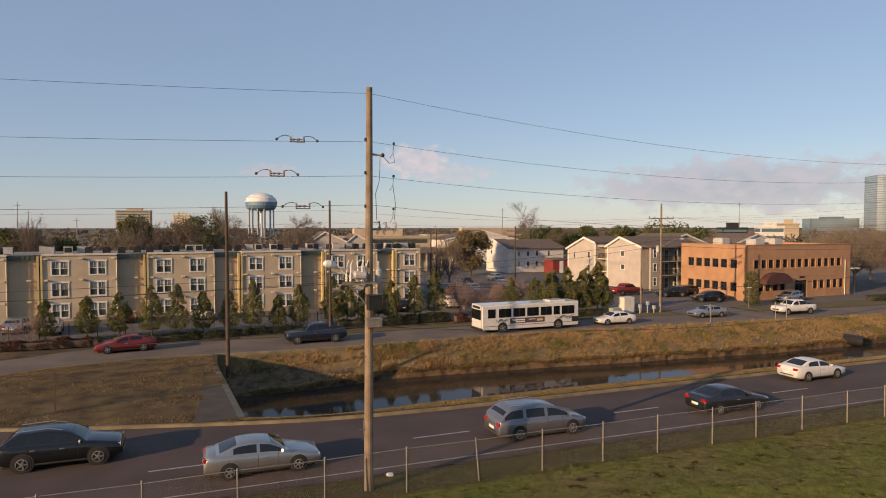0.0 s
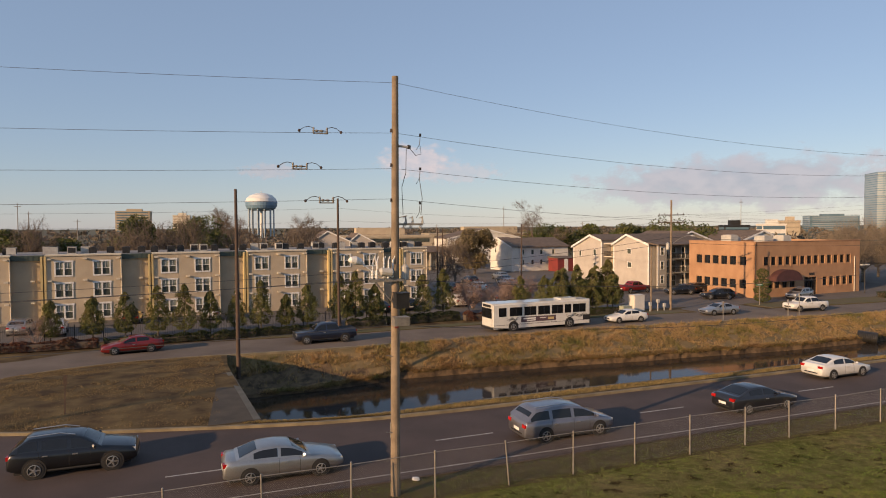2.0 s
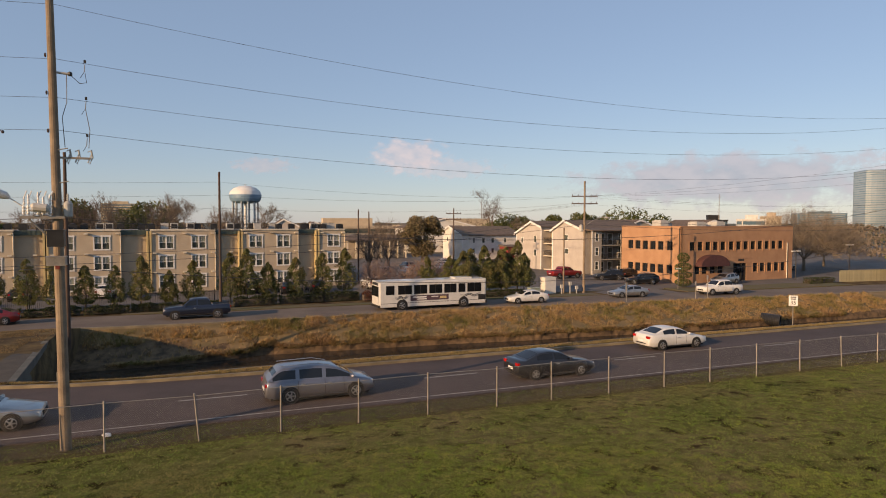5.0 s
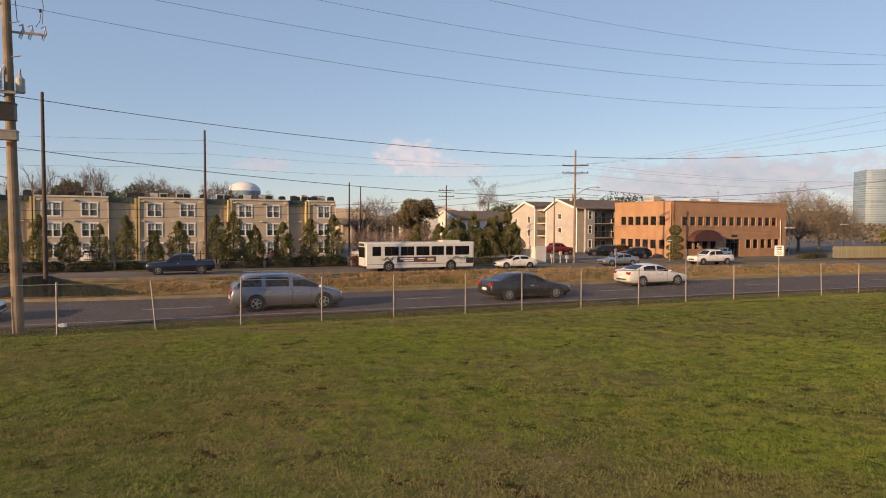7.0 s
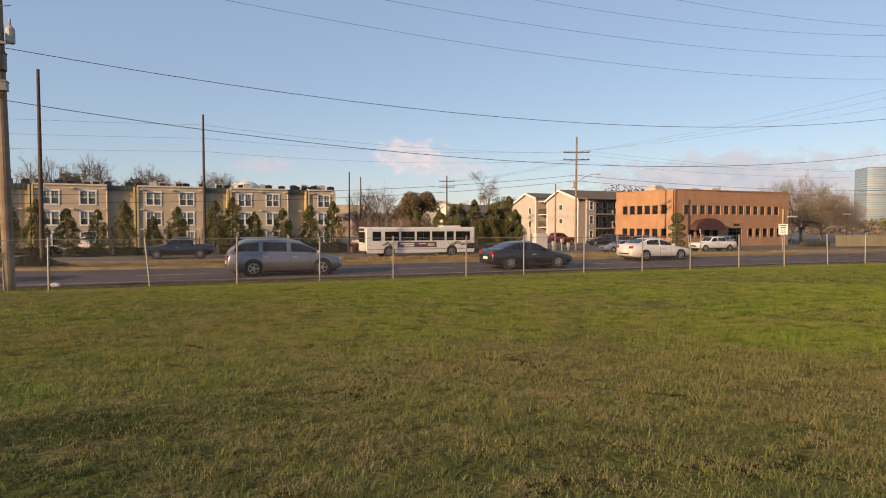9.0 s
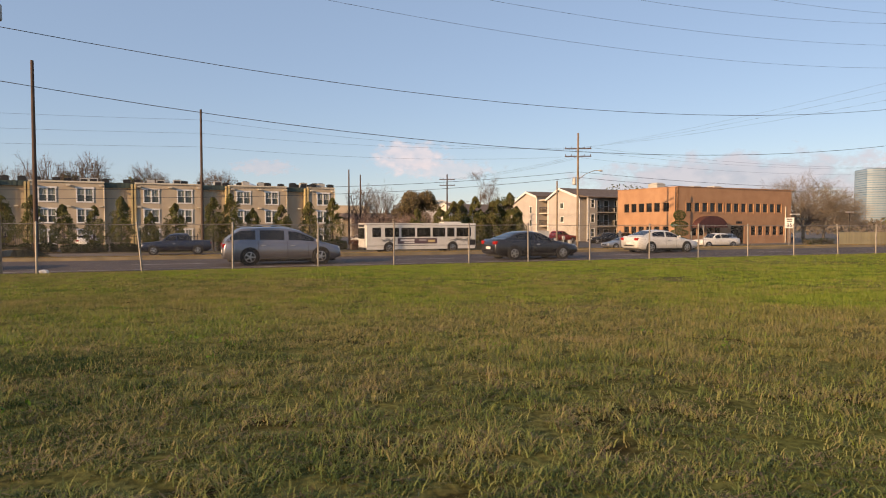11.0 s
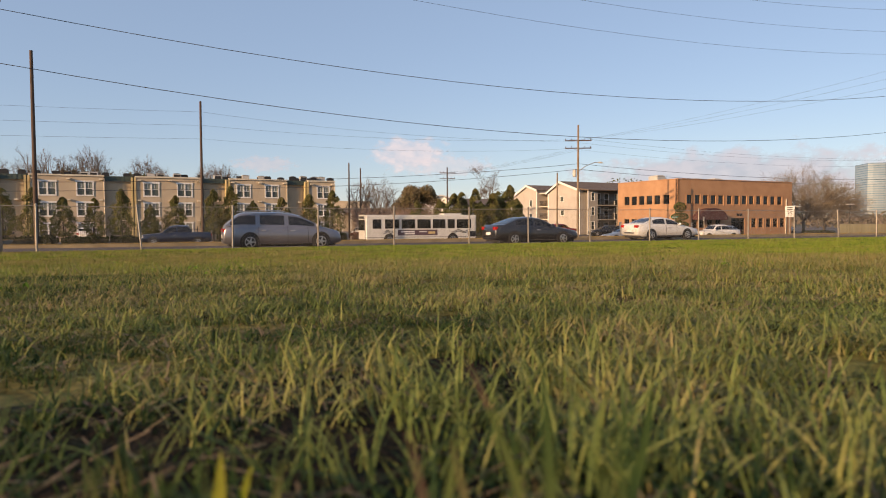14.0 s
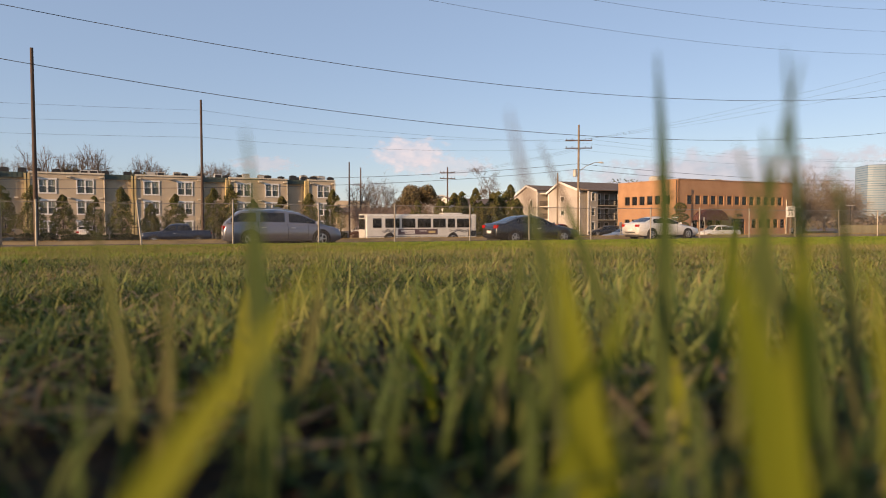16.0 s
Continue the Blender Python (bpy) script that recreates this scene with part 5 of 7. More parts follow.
for _ in range(110):
    a, d = radians(21.7 + rng.triangular(-30, 24, 46)), rng.uniform(0.42, 1.25)
    x, y = SPOT[0] + d * math.sin(a), SPOT[1] + d * math.cos(a)
    high = rng.uniform(0.065, 0.115)
    tufts += [(x + rng.normal(0, 0.022), y + rng.normal(0, 0.022), float(turf(x, y)) - 0.004, high * rng.uniform(0.5, 1.1)) for _ in range(12)]
tufts = np.array(tufts)
tagged(blades("lawn_tufts", tufts[:, :3], tufts[:, 3], rng.uniform(0.0026, 0.0050, len(tufts)), L_GREEN, bend=1.0, seed=63, seg=4), "small green tufts standing in the lawn", "grass", kind="stuff")

# single blades at the landing place, placed to fit the camera's view: ahead, across where they rise and at the tip,
# bow, height of the tip above the raised turf, width, tone (0 bright, 1 darkened for shade, 2 the same with a red tip)
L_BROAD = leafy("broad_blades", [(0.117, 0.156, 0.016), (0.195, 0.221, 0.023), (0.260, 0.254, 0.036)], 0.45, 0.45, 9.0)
L_TIP = leafy("reddening_blades", [(0.060, 0.055, 0.024), (0.12, 0.075, 0.050), (0.16, 0.085, 0.065)], 0.3, 0.6, 9.0)
v, sizes, corner, tone = [], [], [], []
for ahead, foot, tip, bow, high, w_, kind_ in (
        (0.080, -0.072, -0.022, -0.004, 0.082, 0.0085, 0), (0.120, 0.027, 0.0175, 0.002, 0.084, 0.0090, 0), (0.125, 0.031, 0.021, 0.003, 0.066, 0.0070, 0),
        (0.125, 0.006, 0.038, 0.002, 0.078, 0.0046, 0), (0.095, 0.053, 0.034, 0.003, 0.088, 0.0100, 0), (0.110, 0.056, 0.055, 0.001, 0.086, 0.0090, 0),
        (0.066, 0.030, 0.064, 0.003, 0.062, 0.0150, 0), (0.100, 0.075, 0.070, 0.004, 0.080, 0.0056, 0), (0.300, -0.112, -0.104, 0.003, 0.056, 0.0090, 0),
        (0.310, -0.106, -0.088, 0.002, 0.046, 0.0066, 0), (0.300, -0.012, -0.028, 0.004, 0.036, 0.0060, 0), (0.240, 0.088, 0.082, 0.003, 0.046, 0.0060, 0), (0.050, -0.040, -0.036, 0.002, 0.050, 0.0080, 0),
        (0.200, 0.064, 0.061, 0.003, 0.140, 0.0056, 1), (0.260, 0.070, 0.034, 0.004, 0.120, 0.0046, 2), (0.150, 0.024, 0.011, 0.004, 0.116, 0.0034, 2),
        (0.160, 0.104, 0.084, -0.004, 0.132, 0.0040, 1), (0.150, 0.066, 0.080, -0.003, 0.126, 0.0034, 1), (0.170, 0.080, 0.088, 0.004, 0.114, 0.0040, 1), (0.155, 0.092, 0.074, 0.003, 0.108, 0.0036, 1),
        (0.190, 0.120, 0.108, 0.004, 0.104, 0.0050, 1), (0.220, 0.150, 0.164, 0.004, 0.098, 0.0050, 1), (0.140, -0.050, -0.056, 0.003, 0.110, 0.0034, 1),
        (0.160, -0.056, -0.062, 0.002, 0.090, 0.0076, 1), (0.240, -0.070, -0.052, 0.003, 0.076, 0.0050, 1), (0.200, -0.112, -0.124, 0.003, 0.084, 0.0056, 1),
        (0.180, -0.098, -0.086, 0.005, 0.078, 0.0044, 1), (0.270, 0.010, 0.030, 0.005, 0.078, 0.0054, 1), (0.230, 0.034, 0.026, 0.005, 0.088, 0.0050, 1), (0.330, 0.130, 0.146, 0.005, 0.096, 0.0060, 1)):
    base = float(turf(*SPOT)) - 0.01
    for k in range(11):
        s_ = k / 10
        side = foot + (tip - foot) * s_**1.3 + bow * math.sin(math.pi * s_)
        d_ = ahead + 0.012 * s_ * math.sin(90 * foot)
        x, y = SPOT[0] + 0.37 * d_ + 0.93 * side, SPOT[1] + 0.93 * d_ - 0.37 * side
        g = w_ / 2 * (0.7 + 1.1 * s_ * (1 - s_)) * (1 - s_**4) + 0.00025
        v += [(x - 0.93 * g, y + 0.37 * g, base + (high + 0.01) * s_), (x, y + 0.25 * g, base + (high + 0.01) * s_), (x + 0.93 * g, y - 0.37 * g, base + (high + 0.01) * s_)]
        if k:
            n_ = len(v)
            sizes += [4, 4]
            tone += [kind_ if kind_ < 2 else 1 + int(s_ > 0.85)] * 2
            corner += [n_ - 6, n_ - 5, n_ - 2, n_ - 3, n_ - 5, n_ - 4, n_ - 1, n_ - 2]
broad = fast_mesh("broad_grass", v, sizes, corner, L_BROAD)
broad.data.materials.append(L_DEEP_SHADE)
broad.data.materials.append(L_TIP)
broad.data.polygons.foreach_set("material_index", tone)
tagged(broad, "broad bright and shade-dark grass blades standing in the lawn", "grass", kind="stuff")
# clumps that stand above the mown level
cl = lawn_points(5200, 3.0, 42, 68, 44)
cl = cl[patchy(cl, 0.4, 41.0) + 0.5 * patchy(cl, 1.5, 43.0) > 0.08]
cl = np.repeat(cl, 9, 0) + np.concatenate([rng.normal(0, 0.07, (len(cl) * 9, 2)), np.zeros((len(cl) * 9, 1))], 1)
tagged(blades("lawn_clumps", cl, rng.uniform(0.045, 0.085, len(cl)), rng.uniform(0.008, 0.018, len(cl)), leafy("clump_blades", [(0.060, 0.100, 0.018), (0.105, 0.155, 0.028), (0.160, 0.200, 0.040)], 0.3, 0.6, 1.5, gain=1.6, spec=0.08), bend=1.5, seed=69, seg=1), "greener clumps standing in the lawn", "grass", kind="stuff")
# bare dark soil on the raised turf, its near-black colour also standing for shade
sv, sf = [], []
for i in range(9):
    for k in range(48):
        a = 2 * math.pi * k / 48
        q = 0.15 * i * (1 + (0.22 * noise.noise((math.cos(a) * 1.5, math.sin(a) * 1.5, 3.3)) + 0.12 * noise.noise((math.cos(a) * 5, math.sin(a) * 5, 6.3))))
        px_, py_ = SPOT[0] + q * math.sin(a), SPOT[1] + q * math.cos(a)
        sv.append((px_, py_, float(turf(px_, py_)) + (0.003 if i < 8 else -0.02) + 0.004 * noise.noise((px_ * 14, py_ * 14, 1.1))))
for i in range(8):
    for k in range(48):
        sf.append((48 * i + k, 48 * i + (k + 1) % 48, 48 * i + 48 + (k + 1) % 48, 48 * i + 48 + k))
tagged(sheet("bare_soil", sv, sf, [mat("dark_soil_and_shade", (0.036, 0.029, 0.022), (0.022, 0.018, 0.014), 14.0, 1.0, bump=1.0, bscale=90, spec=0.02)]), "patch of bare dark soil in the lawn, darkened further for shade", "soil", kind="structure")
wp = lawn_points(2600, 0.5, 40, 71, 44)
wp = wp[patchy(wp, 0.35, 4.4) > 0.0]
wp = np.repeat(wp, 10, 0) + np.concatenate([rng.normal(0, 0.05, (len(wp) * 10, 2)), rng.uniform(0.02, 0.05, (len(wp) * 10, 1))], 1)
tagged(leaves("lawn_weeds", wp, 0.014, L_WEED, None, rng, -0.2), "bright green broad-leaved weeds in the lawn", "weeds", kind="stuff")
# dead straw lying in the turf
sp_ = lawn_points(24000, 0.10, 4.0, 77, 60)
a = rng.uniform(0, 6.283, len(sp_))
way = np.stack([np.cos(a), np.sin(a), rng.normal(0.08, 0.16, len(sp_))], 1) * rng.uniform(0.012, 0.035, (len(sp_), 1))
side_ = np.stack([-np.sin(a), np.cos(a), 0 * a], 1) * rng.uniform(0.0008, 0.0020, (len(sp_), 1))
sp_[:, 2] += rng.uniform(0.010, 0.028, len(sp_))
v = np.stack([sp_ - way - side_, sp_ - way + side_, sp_ + way + side_, sp_ + way - side_], 1).reshape(-1, 3)
tagged(fast_mesh("dead_straw", v, np.full(len(sp_), 4), np.arange(4 * len(sp_)), leafy("straw", [(0.08, 0.055, 0.036), (0.17, 0.12, 0.07), (0.27, 0.19, 0.11)], 0.15, 0.8, 3.0)), "dead straw lying between the grass blades", "grass", kind="stuff")


# ---- vehicles ----
def paint(name, c, metal=0.35, rough=0.28):
    m = mat(name, c, tuple(q * 0.9 for q in c), 1.5, rough, metal)
    m.node_tree.nodes["Principled BSDF"].inputs["Coat Weight"].default_value = 0.6
    return m


P_SILVER, P_BLACK, P_WHITE = paint("silver_paint", (0.36, 0.355, 0.345), 0.75, 0.3), paint("black_paint", (0.012, 0.013, 0.016)), paint("white_car_paint", (0.62, 0.60, 0.56), 0.0)
P_DARK = paint("charcoal_paint", (0.030, 0.031, 0.036), 0.5)
P_RED, P_GREY, P_BLUE = paint("red_car_paint", (0.20, 0.012, 0.010), 0.2), paint("grey_blue_paint", (0.20, 0.20, 0.225), 0.6), paint("navy_paint", (0.018, 0.024, 0.045))
M_TYRE = mat("tyre_rubber", (0.020, 0.019, 0.018), (0.014, 0.013, 0.013), 4.0, 0.85)
M_RIM = mat("alloy_rim", (0.50, 0.49, 0.47), (0.40, 0.39, 0.38), 3.0, 0.3, 0.8)
M_TAIL = mat("red_lamp", (0.42, 0.012, 0.010), (0.30, 0.010, 0.008), 3.0, 0.2)
M_LAMP = mat("clear_lamp", (0.62, 0.62, 0.60), (0.48, 0.48, 0.47), 3.0, 0.12)
M_CARGL = mat("car_glass", (0.012, 0.013, 0.015), (0.008, 0.009, 0.010), 1.0, 0.05)

SHAPES = {
    "sedan": (1.86, 0.20, 0.335, (1.45, -1.42), [(2.46, 0.55), (2.36, 0.70), (1.25, 0.92), (0.95, 0.96), (-0.3, 0.99), (-1.55, 1.04), (-2.30, 1.04), (-2.46, 0.86)], [(1.05, 0.95), (0.25, 1.40), (-0.35, 1.48), (-1.0, 1.44), (-1.95, 1.06)], (-0.25,)),
    "suv": (1.92, 0.26, 0.385, (1.45, -1.42), [(2.40, 0.66), (2.30, 0.88), (1.25, 1.05), (0.95, 1.08), (-0.4, 1.10), (-1.6, 1.14), (-2.28, 1.14), (-2.42, 0.92)], [(1.05, 1.07), (0.30, 1.58), (-0.5, 1.68), (-1.7, 1.64), (-2.30, 1.16)], (-0.15, -1.25)),
    "minivan": (2.02, 0.20, 0.36, (1.62, -1.47), [(2.56, 0.58), (2.44, 0.80), (1.65, 1.00), (1.35, 1.03), (0.0, 1.05), (-1.5, 1.08), (-2.46, 1.10), (-2.58, 0.85)], [(1.72, 0.99), (0.70, 1.56), (-0.2, 1.69), (-1.9, 1.66), (-2.46, 1.12)], (0.15, -1.1)),
    "pickup": (2.04, 0.36, 0.40, (1.90, -1.75), [(2.92, 0.80), (2.84, 1.06), (1.60, 1.18), (1.25, 1.20), (0.0, 1.22), (-1.3, 1.24), (-2.80, 1.26), (-2.92, 1.00)], [(1.30, 1.19), (0.62, 1.82), (0.1, 1.92), (-1.0, 1.90), (-1.28, 1.23)], (0.0,)),
}


def wheel(parent, x, y, r, side):
    bm = bmesh.new()
    w = 0.22
    lathe(bm, [(r * 0.62, -w / 2), (r * 0.93, -w / 2), (r, -w * 0.3), (r, w * 0.3), (r * 0.93, w / 2), (r * 0.62, w / 2)], 20)
    rot = Matrix.Translation((x, y, r)) @ Matrix.Rotation(radians(90), 4, "X")
    bmesh.ops.transform(bm, matrix=rot, verts=bm.verts)
    tyre = part("wheel", bm, M_TYRE, parent, smooth=False)
    bm = bmesh.new()
    lathe(bm, [(r * 0.64, -0.02), (r * 0.64, 0.02), (r * 0.57, 0.025), (r * 0.57, -0.02)], 20)
    for k in range(5):
        a = 2 * math.pi * k / 5
        c, s = math.cos(a), math.sin(a)
        u = Vector((c, s, 0))
        w_ = Vector((-s, c, 0))
        solid(bm, [u * 0.03 - w_ * 0.035 + Vector((0, 0, -0.01)), u * r * 0.6 - w_ * 0.022 + Vector((0, 0, -0.01)), u * r * 0.6 + w_ * 0.022 + Vector((0, 0, -0.01)), u * 0.03 + w_ * 0.035 + Vector((0, 0, -0.01))],
              [u * 0.03 - w_ * 0.035 + Vector((0, 0, 0.02)), u * r * 0.6 - w_ * 0.022 + Vector((0, 0, 0.012)), u * r * 0.6 + w_ * 0.022 + Vector((0, 0, 0.012)), u * 0.03 + w_ * 0.035 + Vector((0, 0, 0.02))])
    lathe(bm, [(0.05, -0.01), (0.05, 0.03), (0.02, 0.035)], 10)
    bmesh.ops.transform(bm, matrix=Matrix.Translation((x, y + side * 0.115, r)) @ Matrix.Rotation(radians(-90 * side), 4, "X"), verts=bm.verts)
    part("rim", bm, M_RIM, tyre, "bright alloy rim")


def car(m, shape, colour, label, name="car"):
    wide, low, r, axles, top, cabin, posts = SHAPES[shape]
    hw = wide / 2
    ob = thing(name, m, label, "car" if shape != "pickup" else "pickup truck")
    bm = bmesh.new()
    rings = []
    n = len(top)
    full = []
    for (xa, za), (xb, zb) in zip(top, top[1:]):
        full += [(xa + (xb - xa) * k / 3, za + (zb - za) * k / 3) for k in range(3)]
    full.append(top[-1])
    front, rear = top[0][0], top[-1][0]
    for x, zt in full:
        e = min((front - x), (x - rear))
        t = 0.84 + 0.16 * min(1, e / 0.55) ** 0.5
        lift = 0.12 * (1 - min(1, e / 0.4))
        h = hw * t
        half = [(0.80 * h, low + lift), (0.97 * h, low + lift + 0.07), (h, low + (zt - low) * 0.45), (0.985 * h, low + (zt - low) * 0.78), (0.93 * h, zt - 0.02), (0.80 * h, zt + 0.015)]
        rings.append([bm.verts.new((x, y, z)) for y, z in half] + [bm.verts.new((x, -y, z)) for y, z in half[::-1]])
    k = len(rings[0])
    for a, b in zip(rings, rings[1:]):
        for j in range(k):
            bm.faces.new((a[j], a[(j + 1) % k], b[(j + 1) % k], b[j]))
    bm.faces.new(rings[0][::-1])
    bm.faces.new(rings[-1])
    body = part("body", bm, colour, ob, smooth=True)
    # cabin: a painted shell with glass let into it
    yb, yt = hw * 0.92, hw * 0.72
    xs_ = [cabin[0][0] + (cabin[-1][0] - cabin[0][0]) * k / 44 for k in range(45)]
    ridge = [line(sorted(cabin), x) for x in xs_]
    for _ in range(4):
        ridge = [ridge[0]] + [(p + 2 * q + w) / 4 for p, q, w in zip(ridge, ridge[1:], ridge[2:])] + [ridge[-1]]
    crest = max(ridge)

    def skin(k, u, out=0.0):
        """A point of the shell at station k: u from -1 to 1 across the roof, past that down the sides."""
        x, zr = xs_[k], ridge[k]
        zb = line(sorted(top), x) - 0.03
        rise = max(zr - zb, 0.02)
        eave = zb + rise * 0.88

        def breadth(z):
            return yb + (yt - yb) * (max(z - zb, 0) / (crest - zb)) ** 1.15

        s_, q = (1 if u >= 0 else -1), abs(u)
        if q <= 1:
            return (x, s_ * breadth(eave) * q * 0.97, zr - (zr - eave) * q**4 + out)
        z = eave + (zb - eave) * (q - 1)
        return (x, s_ * (breadth(z) + out), z + out * 0.4)

    def patch(name, ks, us, material, lift=0.0, label=""):
        bm = bmesh.new()
        rows_ = [[bm.verts.new(skin(k, u, lift)) for u in us] for k in ks]
        for p, q in zip(rows_, rows_[1:]):
            for j in range(len(us) - 1):
                bm.faces.new((p[j], p[j + 1], q[j + 1], q[j]))
        return part(name, bm, material, ob, label, True)

    us = [-2, -1.7, -1.35, -1.1, -1, -0.9, -0.6, -0.2, 0.2, 0.6, 0.9, 1, 1.1, 1.35, 1.7, 2]
    patch("cabin_shell", range(45), us, colour)
    span = xs_[0] - xs_[-1]
    kf = round((xs_[0] - cabin[1][0]) / span * 44)
    kr = round((xs_[0] - cabin[-2][0]) / span * 44)
    patch("windscreen", range(2, kf), (-0.86, -0.5, 0, 0.5, 0.86), M_CARGL, 0.008, "dark tinted windscreen")
    patch("rear_window", range(kr + 2, 43), (-0.82, -0.4, 0, 0.4, 0.82), M_CARGL, 0.008, "dark tinted rear window")
    cuts = [max(4, kf - 7)] + [round((xs_[0] - x) / span * 44) for x in posts] + [min(42, kr + 4)]
    for s in (1, -1):
        for p, q in zip(cuts, cuts[1:]):
            if q - p > 1:
                patch("side_window", range(p if p == cuts[0] else p + 1, q + 1 if q == cuts[-1] else q), [s * w for w in (1.14, 1.4, 1.86)], M_CARGL, 0.008, "dark tinted side window")
        for x in axles:
            # black disc stands in for the shade inside the wheel well
            bm = bmesh.new()
            lathe(bm, [(r * 1.16, -0.06), (r * 1.16, 0.06)], 20)
            bmesh.ops.transform(bm, matrix=Matrix.Translation((x, s * (hw - 0.055), r + 0.02)) @ Matrix.Rotation(radians(90), 4, "X"), verts=bm.verts)
            part("well_shade_disc", bm, M_TYRE, body)
            wheel(ob, x, s * (hw - 0.09), r, s)
        bm = bmesh.new()
        box(bm, front - 0.42, front - 0.06, s * hw * 0.72 - 0.14, s * hw * 0.72 + 0.14, top[0][1] + 0.0, top[1][1] - 0.02)
        part("headlight", bm, M_LAMP, ob)
        bm = bmesh.new()
        zr = top[-1][1]
        box(bm, rear - 0.005, rear + 0.24, s * hw * 0.72 - 0.15, s * hw * 0.72 + 0.15, zr - 0.06, zr + 0.10)
        part("tail_light", bm, M_TAIL, ob)
        bm = bmesh.new()
        tube(bm, [(cabin[0][0] - 0.25, s * (hw * 0.93), cabin[0][1] + 0.02), (cabin[0][0] - 0.28, s * (hw * 1.09), cabin[0][1] + 0.09), (cabin[0][0] - 0.30, s * (hw * 1.12), cabin[0][1] + 0.10)], [0.03, 0.08, 0.06], 6)
        part("wing_mirror", bm, colour, ob)
        for x in posts:
            bm = bmesh.new()
            box(bm, x + 0.12, x + 0.32, s * hw * 1.0 - 0.02, s * hw * 1.0 + 0.02, line(sorted(top), x) - 0.22, line(sorted(top), x) - 0.18)
            part("door_handle", bm, M_RIM, ob)
        for x in (cabin[1][0] + 0.35, *posts):
            bm = bmesh.new()
            zt = line(sorted(top), x)
            tube(bm, [(x, s * hw * 0.972, low + 0.12), (x, s * hw * 1.0, low + (zt - low) * 0.45), (x, s * hw * 0.986, low + (zt - low) * 0.78), (x - 0.02, s * hw * 0.935, zt - 0.02)], 0.007, 4)
            part("door_seam", bm, M_TYRE, body)
        bm = bmesh.new()
        tube(bm, [(axles[0] - r * 1.2, s * hw * 0.965, low + 0.06), (axles[1] + r * 1.2, s * hw * 0.965, low + 0.06)], 0.045, 6)
        part("sill", bm, M_TYRE, body)
        if shape in ("suv", "minivan"):
            bm = bmesh.new()
            tube(bm, [(cabin[1][0] - 0.25, s * yt * 0.86, cabin[1][1] + 0.03), (cabin[2][0], s * yt * 0.86, cabin[2][1] + 0.05), (cabin[3][0], s * yt * 0.86, cabin[3][1] + 0.04)], 0.022, 6)
            part("roof_rail", bm, M_RIM, ob)
    for x, zz in ((front - 0.02, low + 0.20), (rear + 0.03, low + 0.26)):
        bm = bmesh.new()
        tube(bm, [(x - 0.10 * (1 if x > 0 else -1), -hw * 0.86, zz), (x, -hw * 0.5, zz), (x, hw * 0.5, zz), (x - 0.10 * (1 if x > 0 else -1), hw * 0.86, zz)], 0.05, 7)
        part("bumper_strip", bm, colour if x > 0 else M_TYRE, ob)
    bm = bmesh.new()
    box(bm, front - 0.10, front + 0.012, -hw * 0.5, hw * 0.5, low + 0.22, low + 0.40)
    part("grille", bm, M_TYRE, ob)
    bm = bmesh.new()
    box(bm, rear - 0.012, rear + 0.05, -0.26, 0.26, low + 0.34, low + 0.48)
    part("rear_panel", bm, M_WHITE, ob, "small blank pale panel")
    bm = bmesh.new()
    box(bm, rear + 0.25, front - 0.25, -hw * 0.82, hw * 0.82, low - 0.05, low + 0.10)
    part("underbody", bm, M_TYRE, ob)
    if shape == "pickup":
        # flat dark panel on the closed deck imitates the bed's shaded hollow
        bm = bmesh.new()
        box(bm, rear + 0.12, cabin[-1][0] - 0.12, -hw * 0.76, hw * 0.76, top[-2][1] + 0.0, top[-2][1] + 0.022)
        part("bed", bm, M_TYRE, ob, "flat dark panel imitating the shaded load bed")
    return ob


def road_way(x):
    return math.degrees(math.atan2(line(ROADN, x + 2) - line(ROADN, x - 2), 4))


def on_far(x, off=2.6, back=True):
    return pose(x, line(ROADN, x) + off, far_z(x), 0, 0, road_way(x) + (180 if back else 0))


ZR = -0.06
car(pose(2.3, 4.6, ZR) @ Matrix.Scale(0.94, 4), "minivan", P_GREY, "grey-blue minivan with tinted windows driving on the road", "minivan")
car(pose(-10.8, 4.6, ZR) @ Matrix.Scale(0.95, 4), "sedan", P_SILVER, "silver sedan with dark windows driving on the road", "sedan")
car(pose(-18.7, 8.5, ZR) @ Matrix.Scale(0.97, 4), "suv", P_BLACK, "black sport utility car with chrome wheels on the road", "suv")
car(pose(14.3, 4.3, ZR) @ Matrix.Scale(0.93, 4), "sedan", P_DARK, "dark grey sedan with red tail lamps driving on the road", "sedan")
car(pose(25.4, 8.0, ZR) @ Matrix.Scale(0.93, 4), "sedan", P_WHITE, "white sedan with dark windows driving on the road", "sedan")
car(on_far(32.6), "sedan", P_WHITE, "white sedan driving on the far road", "sedan")
car(on_far(-19.0, 4.2), "sedan", P_RED, "red sedan driving on the far road", "sedan")
car(on_far(-2.3, 3.2), "pickup", P_BLUE, "navy crew-cab pickup truck on the far road", "pickup_truck")
car(on_far(47.2, 4.2), "sedan", P_SILVER, "silver sedan driving on the far road", "sedan")
car(on_far(60.2, 3.6), "pickup", P_WHITE, "white crew-cab pickup truck on the far road", "pickup_truck")
